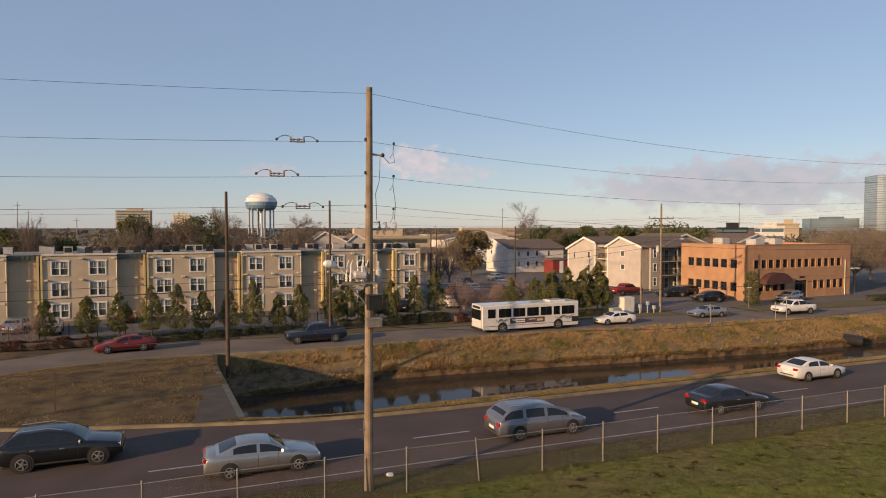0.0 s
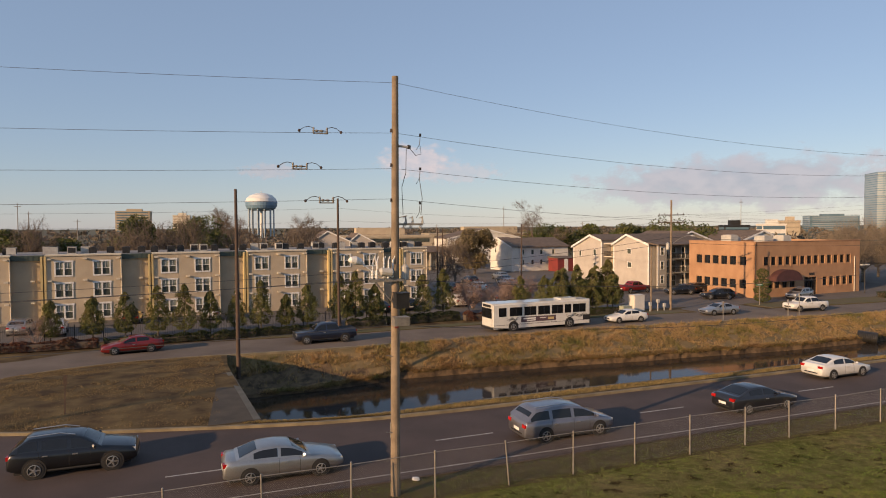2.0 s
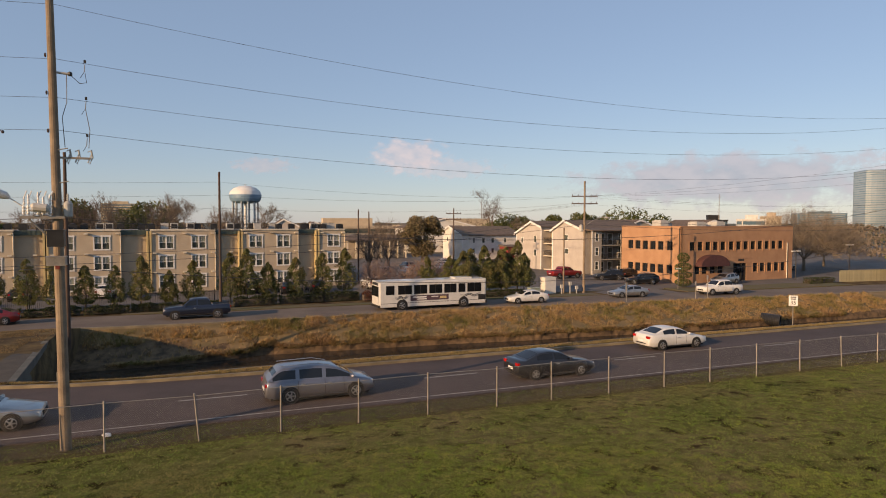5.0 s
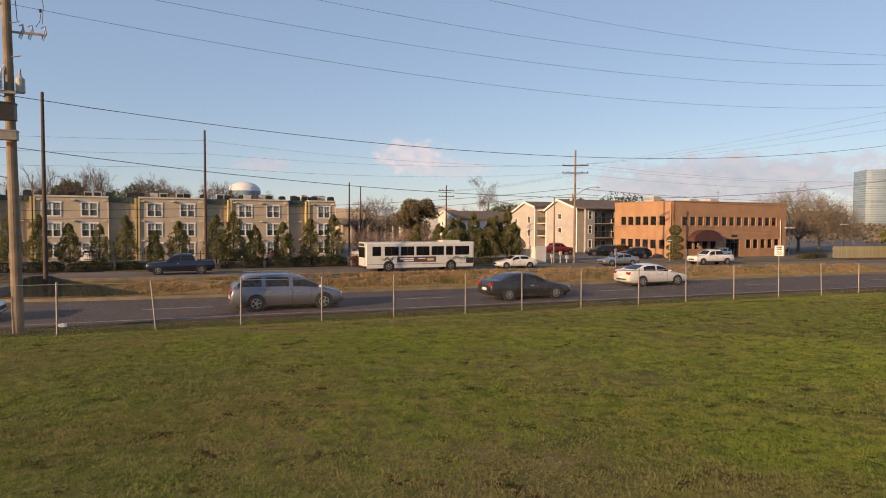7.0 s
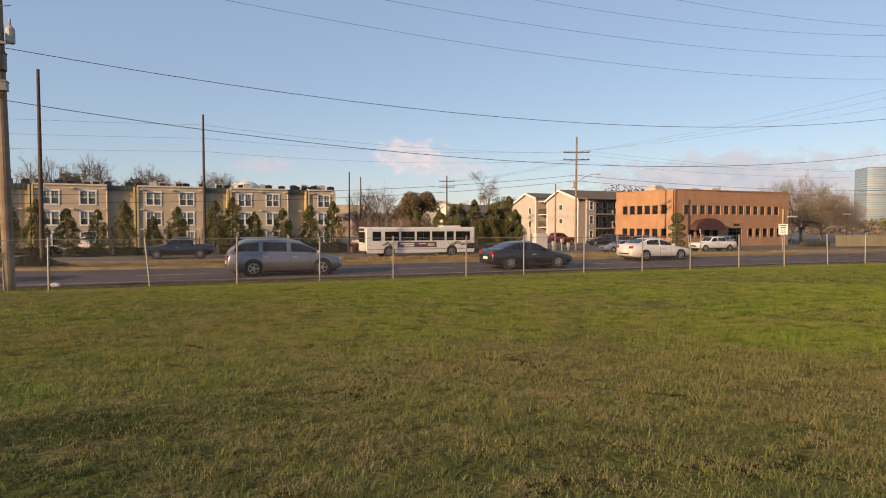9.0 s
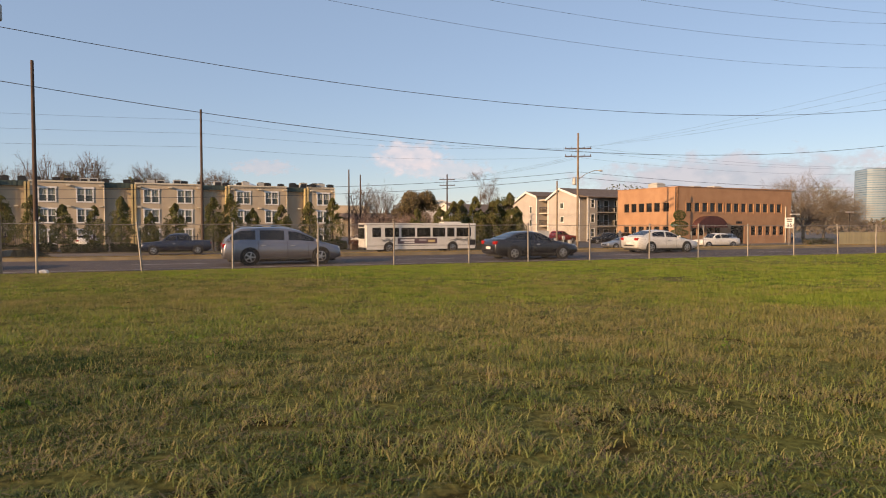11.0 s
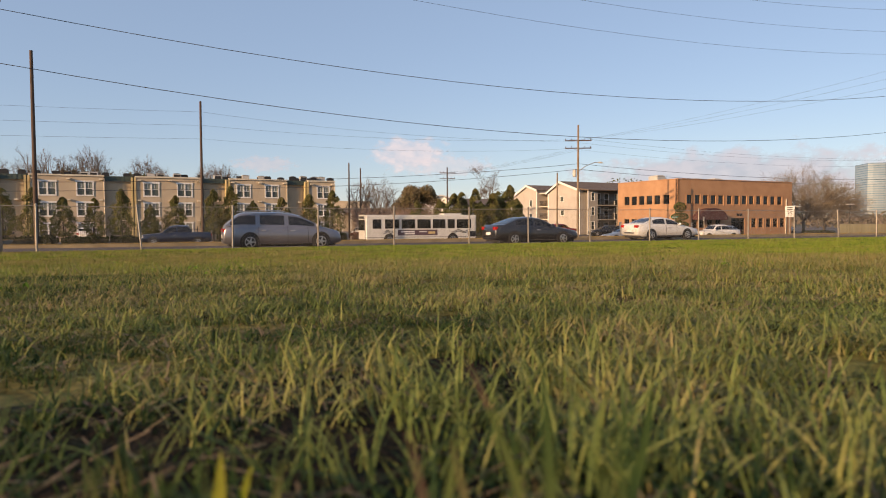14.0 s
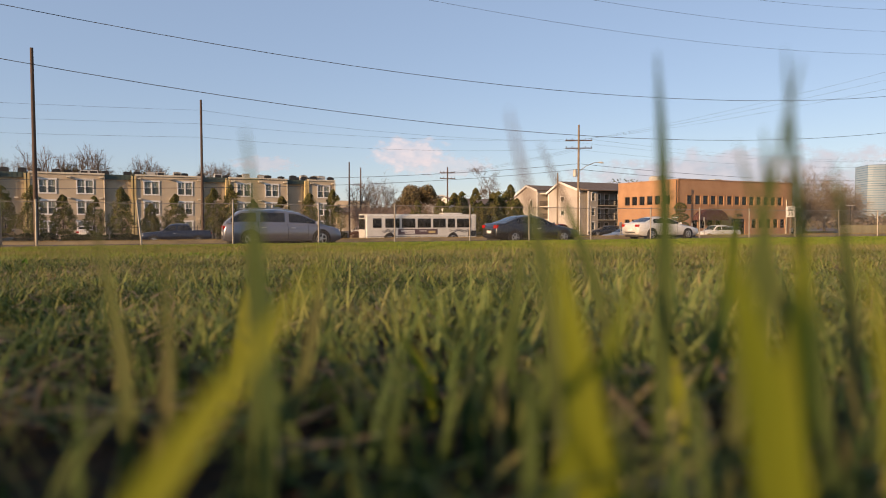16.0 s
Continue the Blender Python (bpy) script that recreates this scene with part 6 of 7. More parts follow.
# parked cars
lot = [car(pose(60.0, 53.5, far_z(60), 0, 0, 160), "suv", P_BLACK, "dark sport utility car parked by the brick office", "suv"),
       car(pose(71.5, 48.9, far_z(71), 0, 0, 190), "suv", P_SILVER, "silver sport utility car parked under an awning", "suv"),
       car(pose(54.5, 66.0, -1.25, 0, 0, 5), "pickup", P_RED, "red pickup truck parked beside the houses", "pickup_truck"),
       car(pose(-27.0, 53.5, -0.9, 0, 0, 95), "suv", P_WHITE, "pale car parked behind the hedge", "suv"),
       car(pose(24.0, 53.6, -1.15, 0, 0, 8), "sedan", P_BLACK, "dark sedan parked behind the hedge", "sedan")]
for src, spots_ in ((0, ((63.0, 62.0, 175), (59.5, 61.0, 165), (12.5, 60, 92), (27.5, 80, 95), (36, 92, 90), (4.5, 60.5, 88))), (1, ((-30.5, 56, 88), (24.5, 66, 95), (40, 84, 90), (46, 99, 88), (95.0, 60, 3))), (3, ((-12.0, 60.5, 88), (31.5, 79, 93), (20.5, 61.5, 91), (104, 66, 10))), (4, ((8.8, 59.5, 90), (35.0, 70, 92), (43.5, 92, 92), (29, 62, 5), (-20.5, 60.5, 88)))):
    for x, y, a in spots_:
        copy_thing(lot[src], pose(x, y, line([(0, far_z(x)), (150, -1.35)], y) + 0.01, 0, 0, a))


def city_bus(m):
    ob = thing("city_bus", m, "white city bus with a dark side advert and black wave stripes", "bus")
    L, W, Z0_, Z1 = 12.2, 2.55, 0.36, 3.0
    bm = bmesh.new()
    box(bm, -L / 2, L / 2, -W / 2, W / 2, Z0_, Z1)
    bmesh.ops.bevel(bm, geom=[e for e in bm.edges if abs(e.verts[0].co.x - e.verts[1].co.x) > 1 and e.verts[0].co.z > 2] + [e for e in bm.edges if abs(e.verts[0].co.z - e.verts[1].co.z) > 1], offset=0.16, segments=3, affect="EDGES")
    part("body", bm, P_WHITE, ob)
    wins = [(4.45, 5.35), (2.55, 4.05), (0.85, 2.3), (-0.85, 0.6), (-2.5, -1.1), (-3.55, -2.75), (-5.45, -3.8)]
    for s in (1, -1):
        for a, b in wins:
            bm = bmesh.new()
            box(bm, a, b, s * W / 2 - 0.012, s * W / 2 + 0.012, 1.62, 2.55)
            w = part("window", bm, M_CARGL, ob, "dark bus window")
            if b - a > 1.2:
                bm = bmesh.new()
                box(bm, (a + b) / 2 - 0.025, (a + b) / 2 + 0.025, s * W / 2 - 0.02, s * W / 2 + 0.02, 1.62, 2.55)
                part("bar", bm, M_DARK, w)
        bm = bmesh.new()
        box(bm, -1.6, 2.7, s * W / 2 - 0.012, s * W / 2 + 0.016, 0.92, 1.48)
        ad = part("advert_panel", bm, mat("advert_brown", (0.10, 0.055, 0.065), (0.07, 0.04, 0.05), 2.0, 0.5), ob, "dark advert panel with pale unreadable bars")
        for x0, x1, z0, z1, mt in ((0.9, 2.4, 1.22, 1.36, M_WHITE), (0.9, 2.0, 1.02, 1.14, M_WHITE), (-0.4, 0.4, 1.24, 1.32, M_WHITE), (-1.35, -0.6, 1.06, 1.3, M_YELLOW)):
            bm = bmesh.new()
            box(bm, x0, x1, s * W / 2 - 0.02, s * W / 2 + 0.022, z0, z1)
            part("bar", bm, mt, ad)
        for x0, x1 in ((2.9, 4.4), (-5.6, -2.9)):
            for dz in (0.0, 0.14):
                bm = bmesh.new()
                pts = [(x0 + (x1 - x0) * k / 14, s * (W / 2 + 0.004), 1.22 + dz + 0.10 * math.sin(k * 0.95)) for k in range(15)]
                tube(bm, pts, [0.012 + 0.03 * math.sin(math.pi * k / 14) for k in range(15)], 5)
                part("wave_stripe", bm, M_DARK, ob)
        bm = bmesh.new()
        box(bm, -L / 2 + 0.2, L / 2 - 0.2, s * W / 2 - 0.01, s * W / 2 + 0.01, 0.72, 0.76)
        part("trim_line", bm, M_DARK, ob)
        for x in (3.6, -3.35):
            # black disc in place of the bus's shaded wheel well
            bm = bmesh.new()
            lathe(bm, [(0.60, -0.05), (0.60, 0.05)], 20)
            bmesh.ops.transform(bm, matrix=Matrix.Translation((x, s * (W / 2 - 0.04), 0.52)) @ Matrix.Rotation(radians(90), 4, "X"), verts=bm.verts)
            part("well_shade_disc", bm, M_TYRE, ob)
            wheel(ob, x, s * (W / 2 - 0.08), 0.49, s)
    bm = bmesh.new()
    box(bm, L / 2 - 0.01, L / 2 + 0.02, -1.1, 1.1, 1.45, 2.5)
    part("windscreen", bm, M_CARGL, ob, "dark bus windscreen")
    bm = bmesh.new()
    box(bm, L / 2 - 0.01, L / 2 + 0.025, -0.9, 0.9, 2.6, 2.86)
    part("destination_sign", bm, M_DARK, ob)
    bm = bmesh.new()
    box(bm, -L / 2 + 0.1, -L / 2 + 1.0, W / 2 - 0.01, W / 2 + 0.015, 0.75, 1.3)
    part("engine_grille", bm, M_DARK, ob)
    for y in (-0.95, 0.95):
        bm = bmesh.new()
        box(bm, L / 2 - 0.02, L / 2 + 0.03, y - 0.14, y + 0.14, 0.75, 0.93)
        part("headlight", bm, M_LAMP, ob)
        bm = bmesh.new()
        box(bm, -L / 2 - 0.02, -L / 2 + 0.02, y - 0.1, y + 0.1, 0.9, 1.2)
        part("tail_light", bm, M_TAIL, ob)
    bm = bmesh.new()
    box(bm, -L / 2 - 0.06, L / 2 + 0.08, -W / 2 + 0.05, W / 2 - 0.05, 0.34, 0.58)
    part("bumper", bm, M_DARK, ob)
    bm = bmesh.new()
    box(bm, -4.6, -2.6, -0.7, 0.7, Z1, Z1 + 0.16)
    part("roof_hatch", bm, P_WHITE, ob)
    return ob


city_bus(on_far(21.0, 2.5))


# ---- pole hardware ----
def pole_part(name, parent, material, label="", build=None):
    bm = bmesh.new()
    build(bm)
    if parent == near_pole:
        for v in bm.verts:
            v.co += Vector((LEAN[0], LEAN[1], 0)) * (v.co.z / 15.3)
    return part(name, bm, material, parent, label)


def insulator(bm, at, r=0.05, h=0.22):
    lathe(bm, [(r * 0.4, 0), (r, h * 0.15), (r * 0.55, h * 0.3), (r, h * 0.45), (r * 0.55, h * 0.6), (r * 0.9, h * 0.75), (r * 0.4, h)], 8, at)


for z in (13.30, 12.08, 10.84):
    pole_part("insulator", near_pole, M_PORC, "brown porcelain insulator", lambda bm: insulator(bm, (-0.17, -0.05, z + 0.02), 0.04, 0.13))
    pole_part("clamp", near_pole, M_DARK, "", lambda bm: (box(bm, 0.93, 1.0, 0.02, 0.08, z - 0.06, z + 0.04), tube(bm, [(0.96, 0.05, z - 0.1), (0.94, 0.05, z - 0.35), (0.82, 0.04, z - 0.55)], 0.012, 5)))
pole_part("arrester_arm", near_pole, M_GREYP, "pale arrester on a short arm", lambda bm: (tube(bm, [(0.1, 0, 12.86), (0.48, 0.0, 12.83)], 0.04, 8)))
pole_part("arrester_cap", near_pole, M_DARK, "black arrester cap", lambda bm: lathe(bm, [(0.06, 0), (0.075, 0.04), (0.07, 0.11), (0.03, 0.14)], 8, (0.52, 0, 12.77)))
pole_part("jumper_wire", near_pole, M_WIRE, "", lambda bm: (tube(bm, [(0.96, 0.05, 12.9), (1.0, 0.05, 12.6), (0.8, 0.05, 12.55), (0.55, 0, 12.78)], 0.012, 5), tube(bm, [(0.42, 0.0, 12.82), (0.40, 0.0, 11.9), (0.25, 0, 11.4), (0.3, 0, 10.4)], 0.012, 5), tube(bm, [(0.94, 0.05, 11.7), (1.05, 0.05, 11.0), (1.0, 0.05, 10.4)], 0.012, 5)))
for x in (0.40, 0.66, 1.04):
    pole_part("fuse_cutout", near_pole, M_GREYP, "grey fuse cutout", lambda bm: (tube(bm, [(x - 0.08, 0.1, 10.28), (x + 0.02, 0.1, 10.34), (x + 0.06, 0.1, 10.1), (x - 0.04, 0.1, 9.86)], [0.02, 0.035, 0.03, 0.02], 7), tube(bm, [(x + 0.05, 0.1, 10.25), (x - 0.09, 0.1, 9.9)], 0.022, 6)))
pole_part("cutout_bracket", near_pole, M_STEEL, "", lambda bm: box(bm, 0.08, 1.05, 0.02, 0.08, 10.02, 10.09))
pole_part("crossarm", near_pole, M_STEEL, "", lambda bm: (box(bm, -1.05, 0.25, -0.24, -0.14, 8.0, 8.1), tube(bm, [(-0.8, -0.2, 8.0), (-0.1, -0.1, 7.2)], 0.03, 6)))
for k, x in enumerate((-0.92, -0.78, -0.52, -0.36, -0.18)):
    pole_part("bushing", near_pole, M_WHITE, "pale grey switchgear bushing", lambda bm: (insulator(bm, (x, -0.24 - 0.07 * (k % 2), 8.12), 0.055, 0.34), insulator(bm, (x + 0.02, -0.24 - 0.07 * (k % 2), 8.46), 0.045, 0.26 + 0.08 * (k % 3)), tube(bm, [(x + 0.02, -0.24, 8.7), (x + 0.1, -0.2, 8.92)], 0.02, 5)))
pole_part("switch_box", near_pole, M_GREYP, "pale grey switchgear tank", lambda bm: (tube(bm, [(-0.68, -0.34, 8.36), (-0.62, -0.34, 8.38), (-0.24, -0.34, 8.34), (-0.18, -0.34, 8.34)], [0.10, 0.15, 0.15, 0.09], 10), tube(bm, [(-0.45, -0.34, 8.3), (-0.45, -0.2, 8.06)], 0.03, 6)))
pole_part("lamp_head", near_pole, M_WHITE, "white street lamp head", lambda bm: (tube(bm, [(-1.80, -0.36, 8.80), (-1.72, -0.36, 8.82), (-1.55, -0.34, 8.80), (-1.38, -0.32, 8.74), (-1.28, -0.3, 8.68)], [0.05, 0.12, 0.15, 0.12, 0.05], 12), tube(bm, [(-1.3, -0.3, 8.68), (-0.8, -0.22, 8.3), (-0.1, -0.1, 8.05)], 0.028, 6)))
pole_part("transformer", near_pole, M_GREYP, "small grey transformer can", lambda bm: (lathe(bm, [(0.12, 0), (0.14, 0.04), (0.14, 0.46), (0.05, 0.56)], 12, (0.34, -0.1, 8.05)), insulator(bm, (0.34, -0.1, 8.6), 0.05, 0.25)))
pole_part("control_box", near_pole, M_DARK, "dark control cabinet", lambda bm: (box(bm, -0.20, 0.28, -0.80, -0.40, 7.08, 7.6), box(bm, -0.22, 0.30, -0.82, -0.38, 7.6, 7.64), box(bm, -0.06, 0.06, -0.40, -0.08, 7.2, 7.28), box(bm, -0.06, 0.06, -0.40, -0.08, 7.4, 7.48)))
pole_part("meter_box", near_pole, M_STEEL, "grey metal meter cabinet", lambda bm: (box(bm, -0.26, 0.30, -0.76, -0.38, 6.45, 6.72), box(bm, -0.28, 0.32, -0.78, -0.36, 6.72, 6.76), box(bm, -0.06, 0.06, -0.38, -0.08, 6.55, 6.62)))
pole_part("red_tag", near_pole, M_RED, "small red tag", lambda bm: box(bm, -0.08, 0.05, -0.24, -0.18, 6.3, 6.42))
for z, s in ((5.25, -1), (2.4, -1), (9.2, 1), (10.3, 1), (7.9, -1)):
    pole_part("step_bolt", near_pole, M_STEEL, "", lambda bm: tube(bm, [(s * 0.1, -0.1, z), (s * 0.4, -0.15, z + 0.06)], 0.018, 6))
pole_part("ground_wire_guard", near_pole, M_STEEL, "", lambda bm: box(bm, -0.2, -0.15, -0.05, 0.02, 2.2, 2.75))
# inline switches in the left-hand wires
for x, z in ((-9.79, 13.30), (-10.52, 12.03), (-9.6, 10.85)):
    sw = thing("inline_switch", pose(x, 1.05, z), "brown inline disconnect switch hung in a power wire", "switch", "inline switches")
    pole_part("frame", sw, M_STEEL, "", lambda bm: (box(bm, -0.22, 0.22, -0.02, 0.02, -0.09, -0.05), insulator(bm, (-0.24, 0, -0.09), 0.045, 0.24), insulator(bm, (0.24, 0, -0.09), 0.045, 0.24), tube(bm, [(-0.24, 0, 0.02), (-0.12, 0, 0.02), (-0.06, 0, 0.02), (0.06, 0, 0.02), (0.12, 0, 0.02), (0.24, 0, 0.02)], [0.015, 0.05, 0.02, 0.05, 0.02, 0.015], 7)))
    for s in (-1, 1):
        pole_part("jumper", sw, M_WIRE, "", lambda bm: tube(bm, [(s * 0.24, 0, 0.12), (s * 0.42, 0, 0.16), (s * 0.58, 0, 0.12), (s * 0.74, 0, 0.0)], 0.013, 5))
        pole_part("strain_clamp", sw, M_PORC, "", lambda bm: lathe(bm, [(0.03, -0.05), (0.055, 0), (0.03, 0.05)], 8, (s * 0.74, 0, 0.0)))


def crossarms(pole, arms, span, tilt=70):
    for z in arms:
        bm = bmesh.new()
        box(bm, -span / 2, span / 2, -0.06, 0.06, z - 0.06, z + 0.06)
        for x in (-span / 2 + 0.1, -span / 4, span / 4, span / 2 - 0.1):
            insulator(bm, (x, 0, z + 0.06), 0.05, 0.2)
        bmesh.ops.rotate(bm, verts=bm.verts, cent=(0, 0, 0), matrix=Matrix.Rotation(radians(tilt), 3, "Z"))
        part("crossarm", bm, M_DPOLE, pole, "timber crossarm with insulators")


crossarms(pole_d, (12.45, 11.5), 3.3, -25)
pole_part("lamp_arm", pole_d, M_STEEL, "", lambda bm: tube(bm, [(0.1, 0, 8.6), (1.0, -0.3, 9.3), (2.0, -0.6, 9.7), (2.6, -0.8, 9.72)], 0.04, 7))
pole_part("lamp_head", pole_d, M_GREYP, "grey street lamp head", lambda bm: tube(bm, [(2.5, -0.77, 9.72), (2.8, -0.86, 9.72), (3.1, -0.95, 9.66)], [0.06, 0.13, 0.05], 8))
pole_part("transformer", pole_d, M_GREYP, "grey transformer can", lambda bm: lathe(bm, [(0.2, 0), (0.24, 0.05), (0.24, 0.8), (0.1, 0.95)], 12, (-0.45, 0.1, 7.9)))
pole_e = wood_pole(pose(39.8, 78, -1.3), 11.5, 0.15, 0.10, M_DPOLE, "dark utility pole with two crossarms in the parking lot")
crossarms(pole_e, (10.6, 9.6), 2.6, -20)
wood_pole(pose(20.8, 69.5, -1.3), 11.0, 0.14, 0.09, M_DPOLE, "dark utility pole beside the apartment block")
wood_pole(pose(24.2, 76, -1.3), 10.8, 0.14, 0.09, M_DPOLE, "dark utility pole beside the apartment block")
wood_pole(pose(42.0, 46.6, -1.25), 8.4, 0.12, 0.09, M_POLE, "short wooden service pole beside a crossarm pole")
wood_pole(pose(64.0, 50.2, -1.3), 8.3, 0.09, 0.07, M_DPOLE, "slim brown pole before the brick office")
for x, y, h in ((-88.2, 328, 22.7), (-83.5, 326, 19), (-60, 300, 15), (166.8, 336, 23), (303, 282, 26.5), (120, 330, 12), (200, 300, 13), (20, 320, 13)):
    ms = thing("mast", pose(x, y, -1.3), "thin grey steel mast on the skyline", "mast", "skyline masts")
    pole_part("shaft", ms, M_STEEL, "", lambda bm: tube(bm, [(0, 0, 0), (0, 0, h)], [0.28, 0.14], 5))
    pole_part("arm", ms, M_STEEL, "", lambda bm: box(bm, -1.4, 1.4, -0.08, 0.08, h * 0.93, h * 0.94))

# ---- roof units of the apartment block ----
rng = np.random.default_rng(15)


def roof_unit(m, size, material, label):
    ob = thing("roof_unit", m, label, "air conditioner", "units on the apartment roof")
    a, h = size
    pole_part("casing", ob, material, "", lambda bm: (box(bm, -a / 2, a / 2, -a / 2, a / 2, 0.08, h), box(bm, -a / 2 - 0.02, a / 2 + 0.02, -a / 2 - 0.02, a / 2 + 0.02, h, h + 0.04), box(bm, -a / 2, a / 2, -a / 2, -a / 2 + 0.08, 0.0, 0.08), box(bm, -a / 2, a / 2, a / 2 - 0.08, a / 2, 0.0, 0.08)))
    pole_part("fan_guard", ob, M_DARK, "", lambda bm: lathe(bm, [(a * 0.4, h + 0.04), (a * 0.4, h + 0.10), (a * 0.1, h + 0.13)], 12))
    pole_part("coil", ob, M_DARK, "", lambda bm: box(bm, -a / 2 + 0.08, a / 2 - 0.08, -a / 2 - 0.01, -a / 2, 0.16, h - 0.08))
    return ob


APT_M = pose(18.1, 67.1, APT_BASE, 0, 0, APT_TURN)
u0 = roof_unit(APT_M @ pose(-2.0, 4.0, AH - 0.06), (0.85, 0.72), M_DARK, "dark square air-conditioning unit on the flat roof")
u1 = roof_unit(APT_M @ pose(-3.4, 4.2, AH - 0.06), (0.95, 0.85), M_GREYP, "pale square air-conditioning unit on the flat roof")
for a, b in BAYS:
    for k in range(7):
        x = a - 1.6 + (b - a + 2.5) * (k + rng.uniform(0.1, 0.8)) / 7
        copy_thing(u0 if rng.random() < 0.66 else u1, APT_M @ pose(x, rng.uniform(3.0, 7.5), AH - 0.06, 0, 0, rng.integers(0, 4) * 90))

# ---- iron fence behind the hedge ----
iron = thing("iron_fence", pose(0, 0, 0), "dark iron picket fence behind the hedge", "fence")


def iron_y(x):
    return 46.0 + (x + 34) * 0.085


px = [-34 + 2.4 * k for k in range(21)]
for x in px:
    pole_part("post", iron, M_DARK, "", lambda bm: box(bm, x - 0.04, x + 0.04, iron_y(x) - 0.04, iron_y(x) + 0.04, far_z(x) - 0.1, far_z(x) + 1.75))
for z in (0.25, 1.45):
    pole_part("rail", iron, M_DARK, "", lambda bm: tube(bm, [(x, iron_y(x), far_z(x) + z) for x in px], 0.022, 4))
bm = bmesh.new()
x = -34.0
while x < 14:
    tube(bm, [(x, iron_y(x), far_z(x) + 0.1), (x, iron_y(x), far_z(x) + 1.62)], 0.011, 3, False)
    x += 0.16
tagged(part("picket", bm, M_DARK, iron), kind="stuff")


# ---- signs, cabinets and small things ----
def writing(text, size, parent, m, material):
    cu = bpy.data.curves.new("writing", "FONT")
    cu.body, cu.size, cu.extrude = text, size, 0.002
    cu.align_x, cu.align_y = "CENTER", "CENTER"
    tmp = bpy.data.objects.new("writing", cu)
    me = bpy.data.meshes.new_from_object(tmp)
    bpy.data.objects.remove(tmp)
    me.materials.append(material)
    ob = new("numeral", me)
    ob.parent = parent
    ob.matrix_basis = m
    return ob


sp = thing("speed_limit_sign", pose(40.9, 11.9, 0.0, 0, 0, -38), "white speed limit sign reading 35 on a steel post", "road sign")
pole_part("post", sp, M_STEEL, "", lambda bm: box(bm, -0.03, 0.03, 0.02, 0.06, -0.4, 2.2))
plate = pole_part("plate", sp, M_WHITE, "white sign plate", lambda bm: box(bm, -0.32, 0.32, -0.005, 0.015, 1.35, 2.15))
writing("35", 0.42, plate, pose(0, -0.012, 1.58, 90, 0, 0), M_WIRE)
for z, w in ((2.03, 0.2), (1.88, 0.18)):
    pole_part("bar", plate, M_DARK, "", lambda bm: box(bm, -w, w, -0.012, -0.005, z - 0.04, z + 0.04))


def back_sign(x, y, h, w, ph):
    ob = thing("road_sign", pose(x, y, far_z(x) - 0.05, 0, 0, 20), "grey back of a road sign on a steel post", "road sign", "signs on the canal bank")
    pole_part("post", ob, M_STEEL, "", lambda bm: box(bm, -0.04, 0.04, -0.03, 0.03, -0.3, h))
    pole_part("plate", ob, M_GREYP, "", lambda bm: box(bm, -w / 2, w / 2, 0.03, 0.045, h - ph, h))


back_sign(43.6, 35.9, 2.3, 0.5, 0.75)
back_sign(53.2, 35.3, 2.2, 0.35, 0.4)
back_sign(54.8, 35.1, 2.9, 0.45, 0.5)
st = thing("street_name_sign", pose(59.2, 45.0, far_z(59)), "green street name sign on a slim post", "road sign")
pole_part("post", st, M_STEEL, "", lambda bm: tube(bm, [(0, 0, -0.2), (0, 0, 3.0)], 0.035, 8))
pole_part("plate", st, mat("sign_green", (0.02, 0.16, 0.08), (0.015, 0.13, 0.065), 2.0, 0.5), "green name plate with a pale bar", lambda bm: box(bm, -0.6, 0.6, -0.02, 0.02, 2.75, 3.0))
pole_part("bar", st, M_WHITE, "", lambda bm: box(bm, -0.42, 0.42, -0.03, -0.02, 2.83, 2.92))


def cabinet(x, y, w, d, h, material, label):
    ob = thing("utility_cabinet", pose(x, y, far_z(x) - 0.02, 0, 0, 4), label, "cabinet")
    pole_part("body", ob, material, "", lambda bm: (box(bm, 0, w, 0, d, 0.1, h), box(bm, -0.04, w + 0.04, -0.04, d + 0.04, h, h + 0.07)))
    pole_part("plinth", ob, M_CONC, "", lambda bm: box(bm, -0.12, w + 0.12, -0.12, d + 0.12, -0.05, 0.1))
    pole_part("door", ob, material, "", lambda bm: (box(bm, 0.06, w / 2 - 0.02, -0.025, 0, 0.2, h - 0.08), box(bm, w / 2 + 0.02, w - 0.06, -0.025, 0, 0.2, h - 0.08)))


M_CABG = mat("pale_green_cabinet", (0.34, 0.37, 0.29), (0.28, 0.30, 0.24), 1.0, 0.6)
cabinet(36.0, 44.4, 1.3, 0.8, 1.0, M_CABG, "pale green metal utility cabinet on a concrete plinth")
cabinet(38.9, 46.0, 1.7, 1.2, 2.1, M_WSIDING, "tall white utility shelter beside a hedge")
for x, y, h in ((41.2, 45.8, 1.2), (42.6, 46.0, 1.5), (43.3, 45.6, 1.0)):
    ob = thing("meter_pedestal", pose(x, y, far_z(x)), "pale metal service pedestal beside the pole", "pedestal", "service pedestals")
    pole_part("post", ob, M_GREYP, "", lambda bm: box(bm, -0.05, 0.05, -0.05, 0.05, -0.1, h))
    pole_part("box", ob, M_GREYP, "", lambda bm: box(bm, -0.16, 0.16, -0.16, 0.1, h - 0.45, h))

# topiary before the brick office
topi = thing("topiary", pose(61.8, 46.9, far_z(62)), "cloud-pruned topiary tree with stacked round tiers", "tree")
pole_part("trunk", topi, M_BARK, "", lambda bm: tube(bm, [(0, 0, -0.2), (0.05, 0, 2), (0, 0, 4.2)], [0.09, 0.07, 0.04], 8))
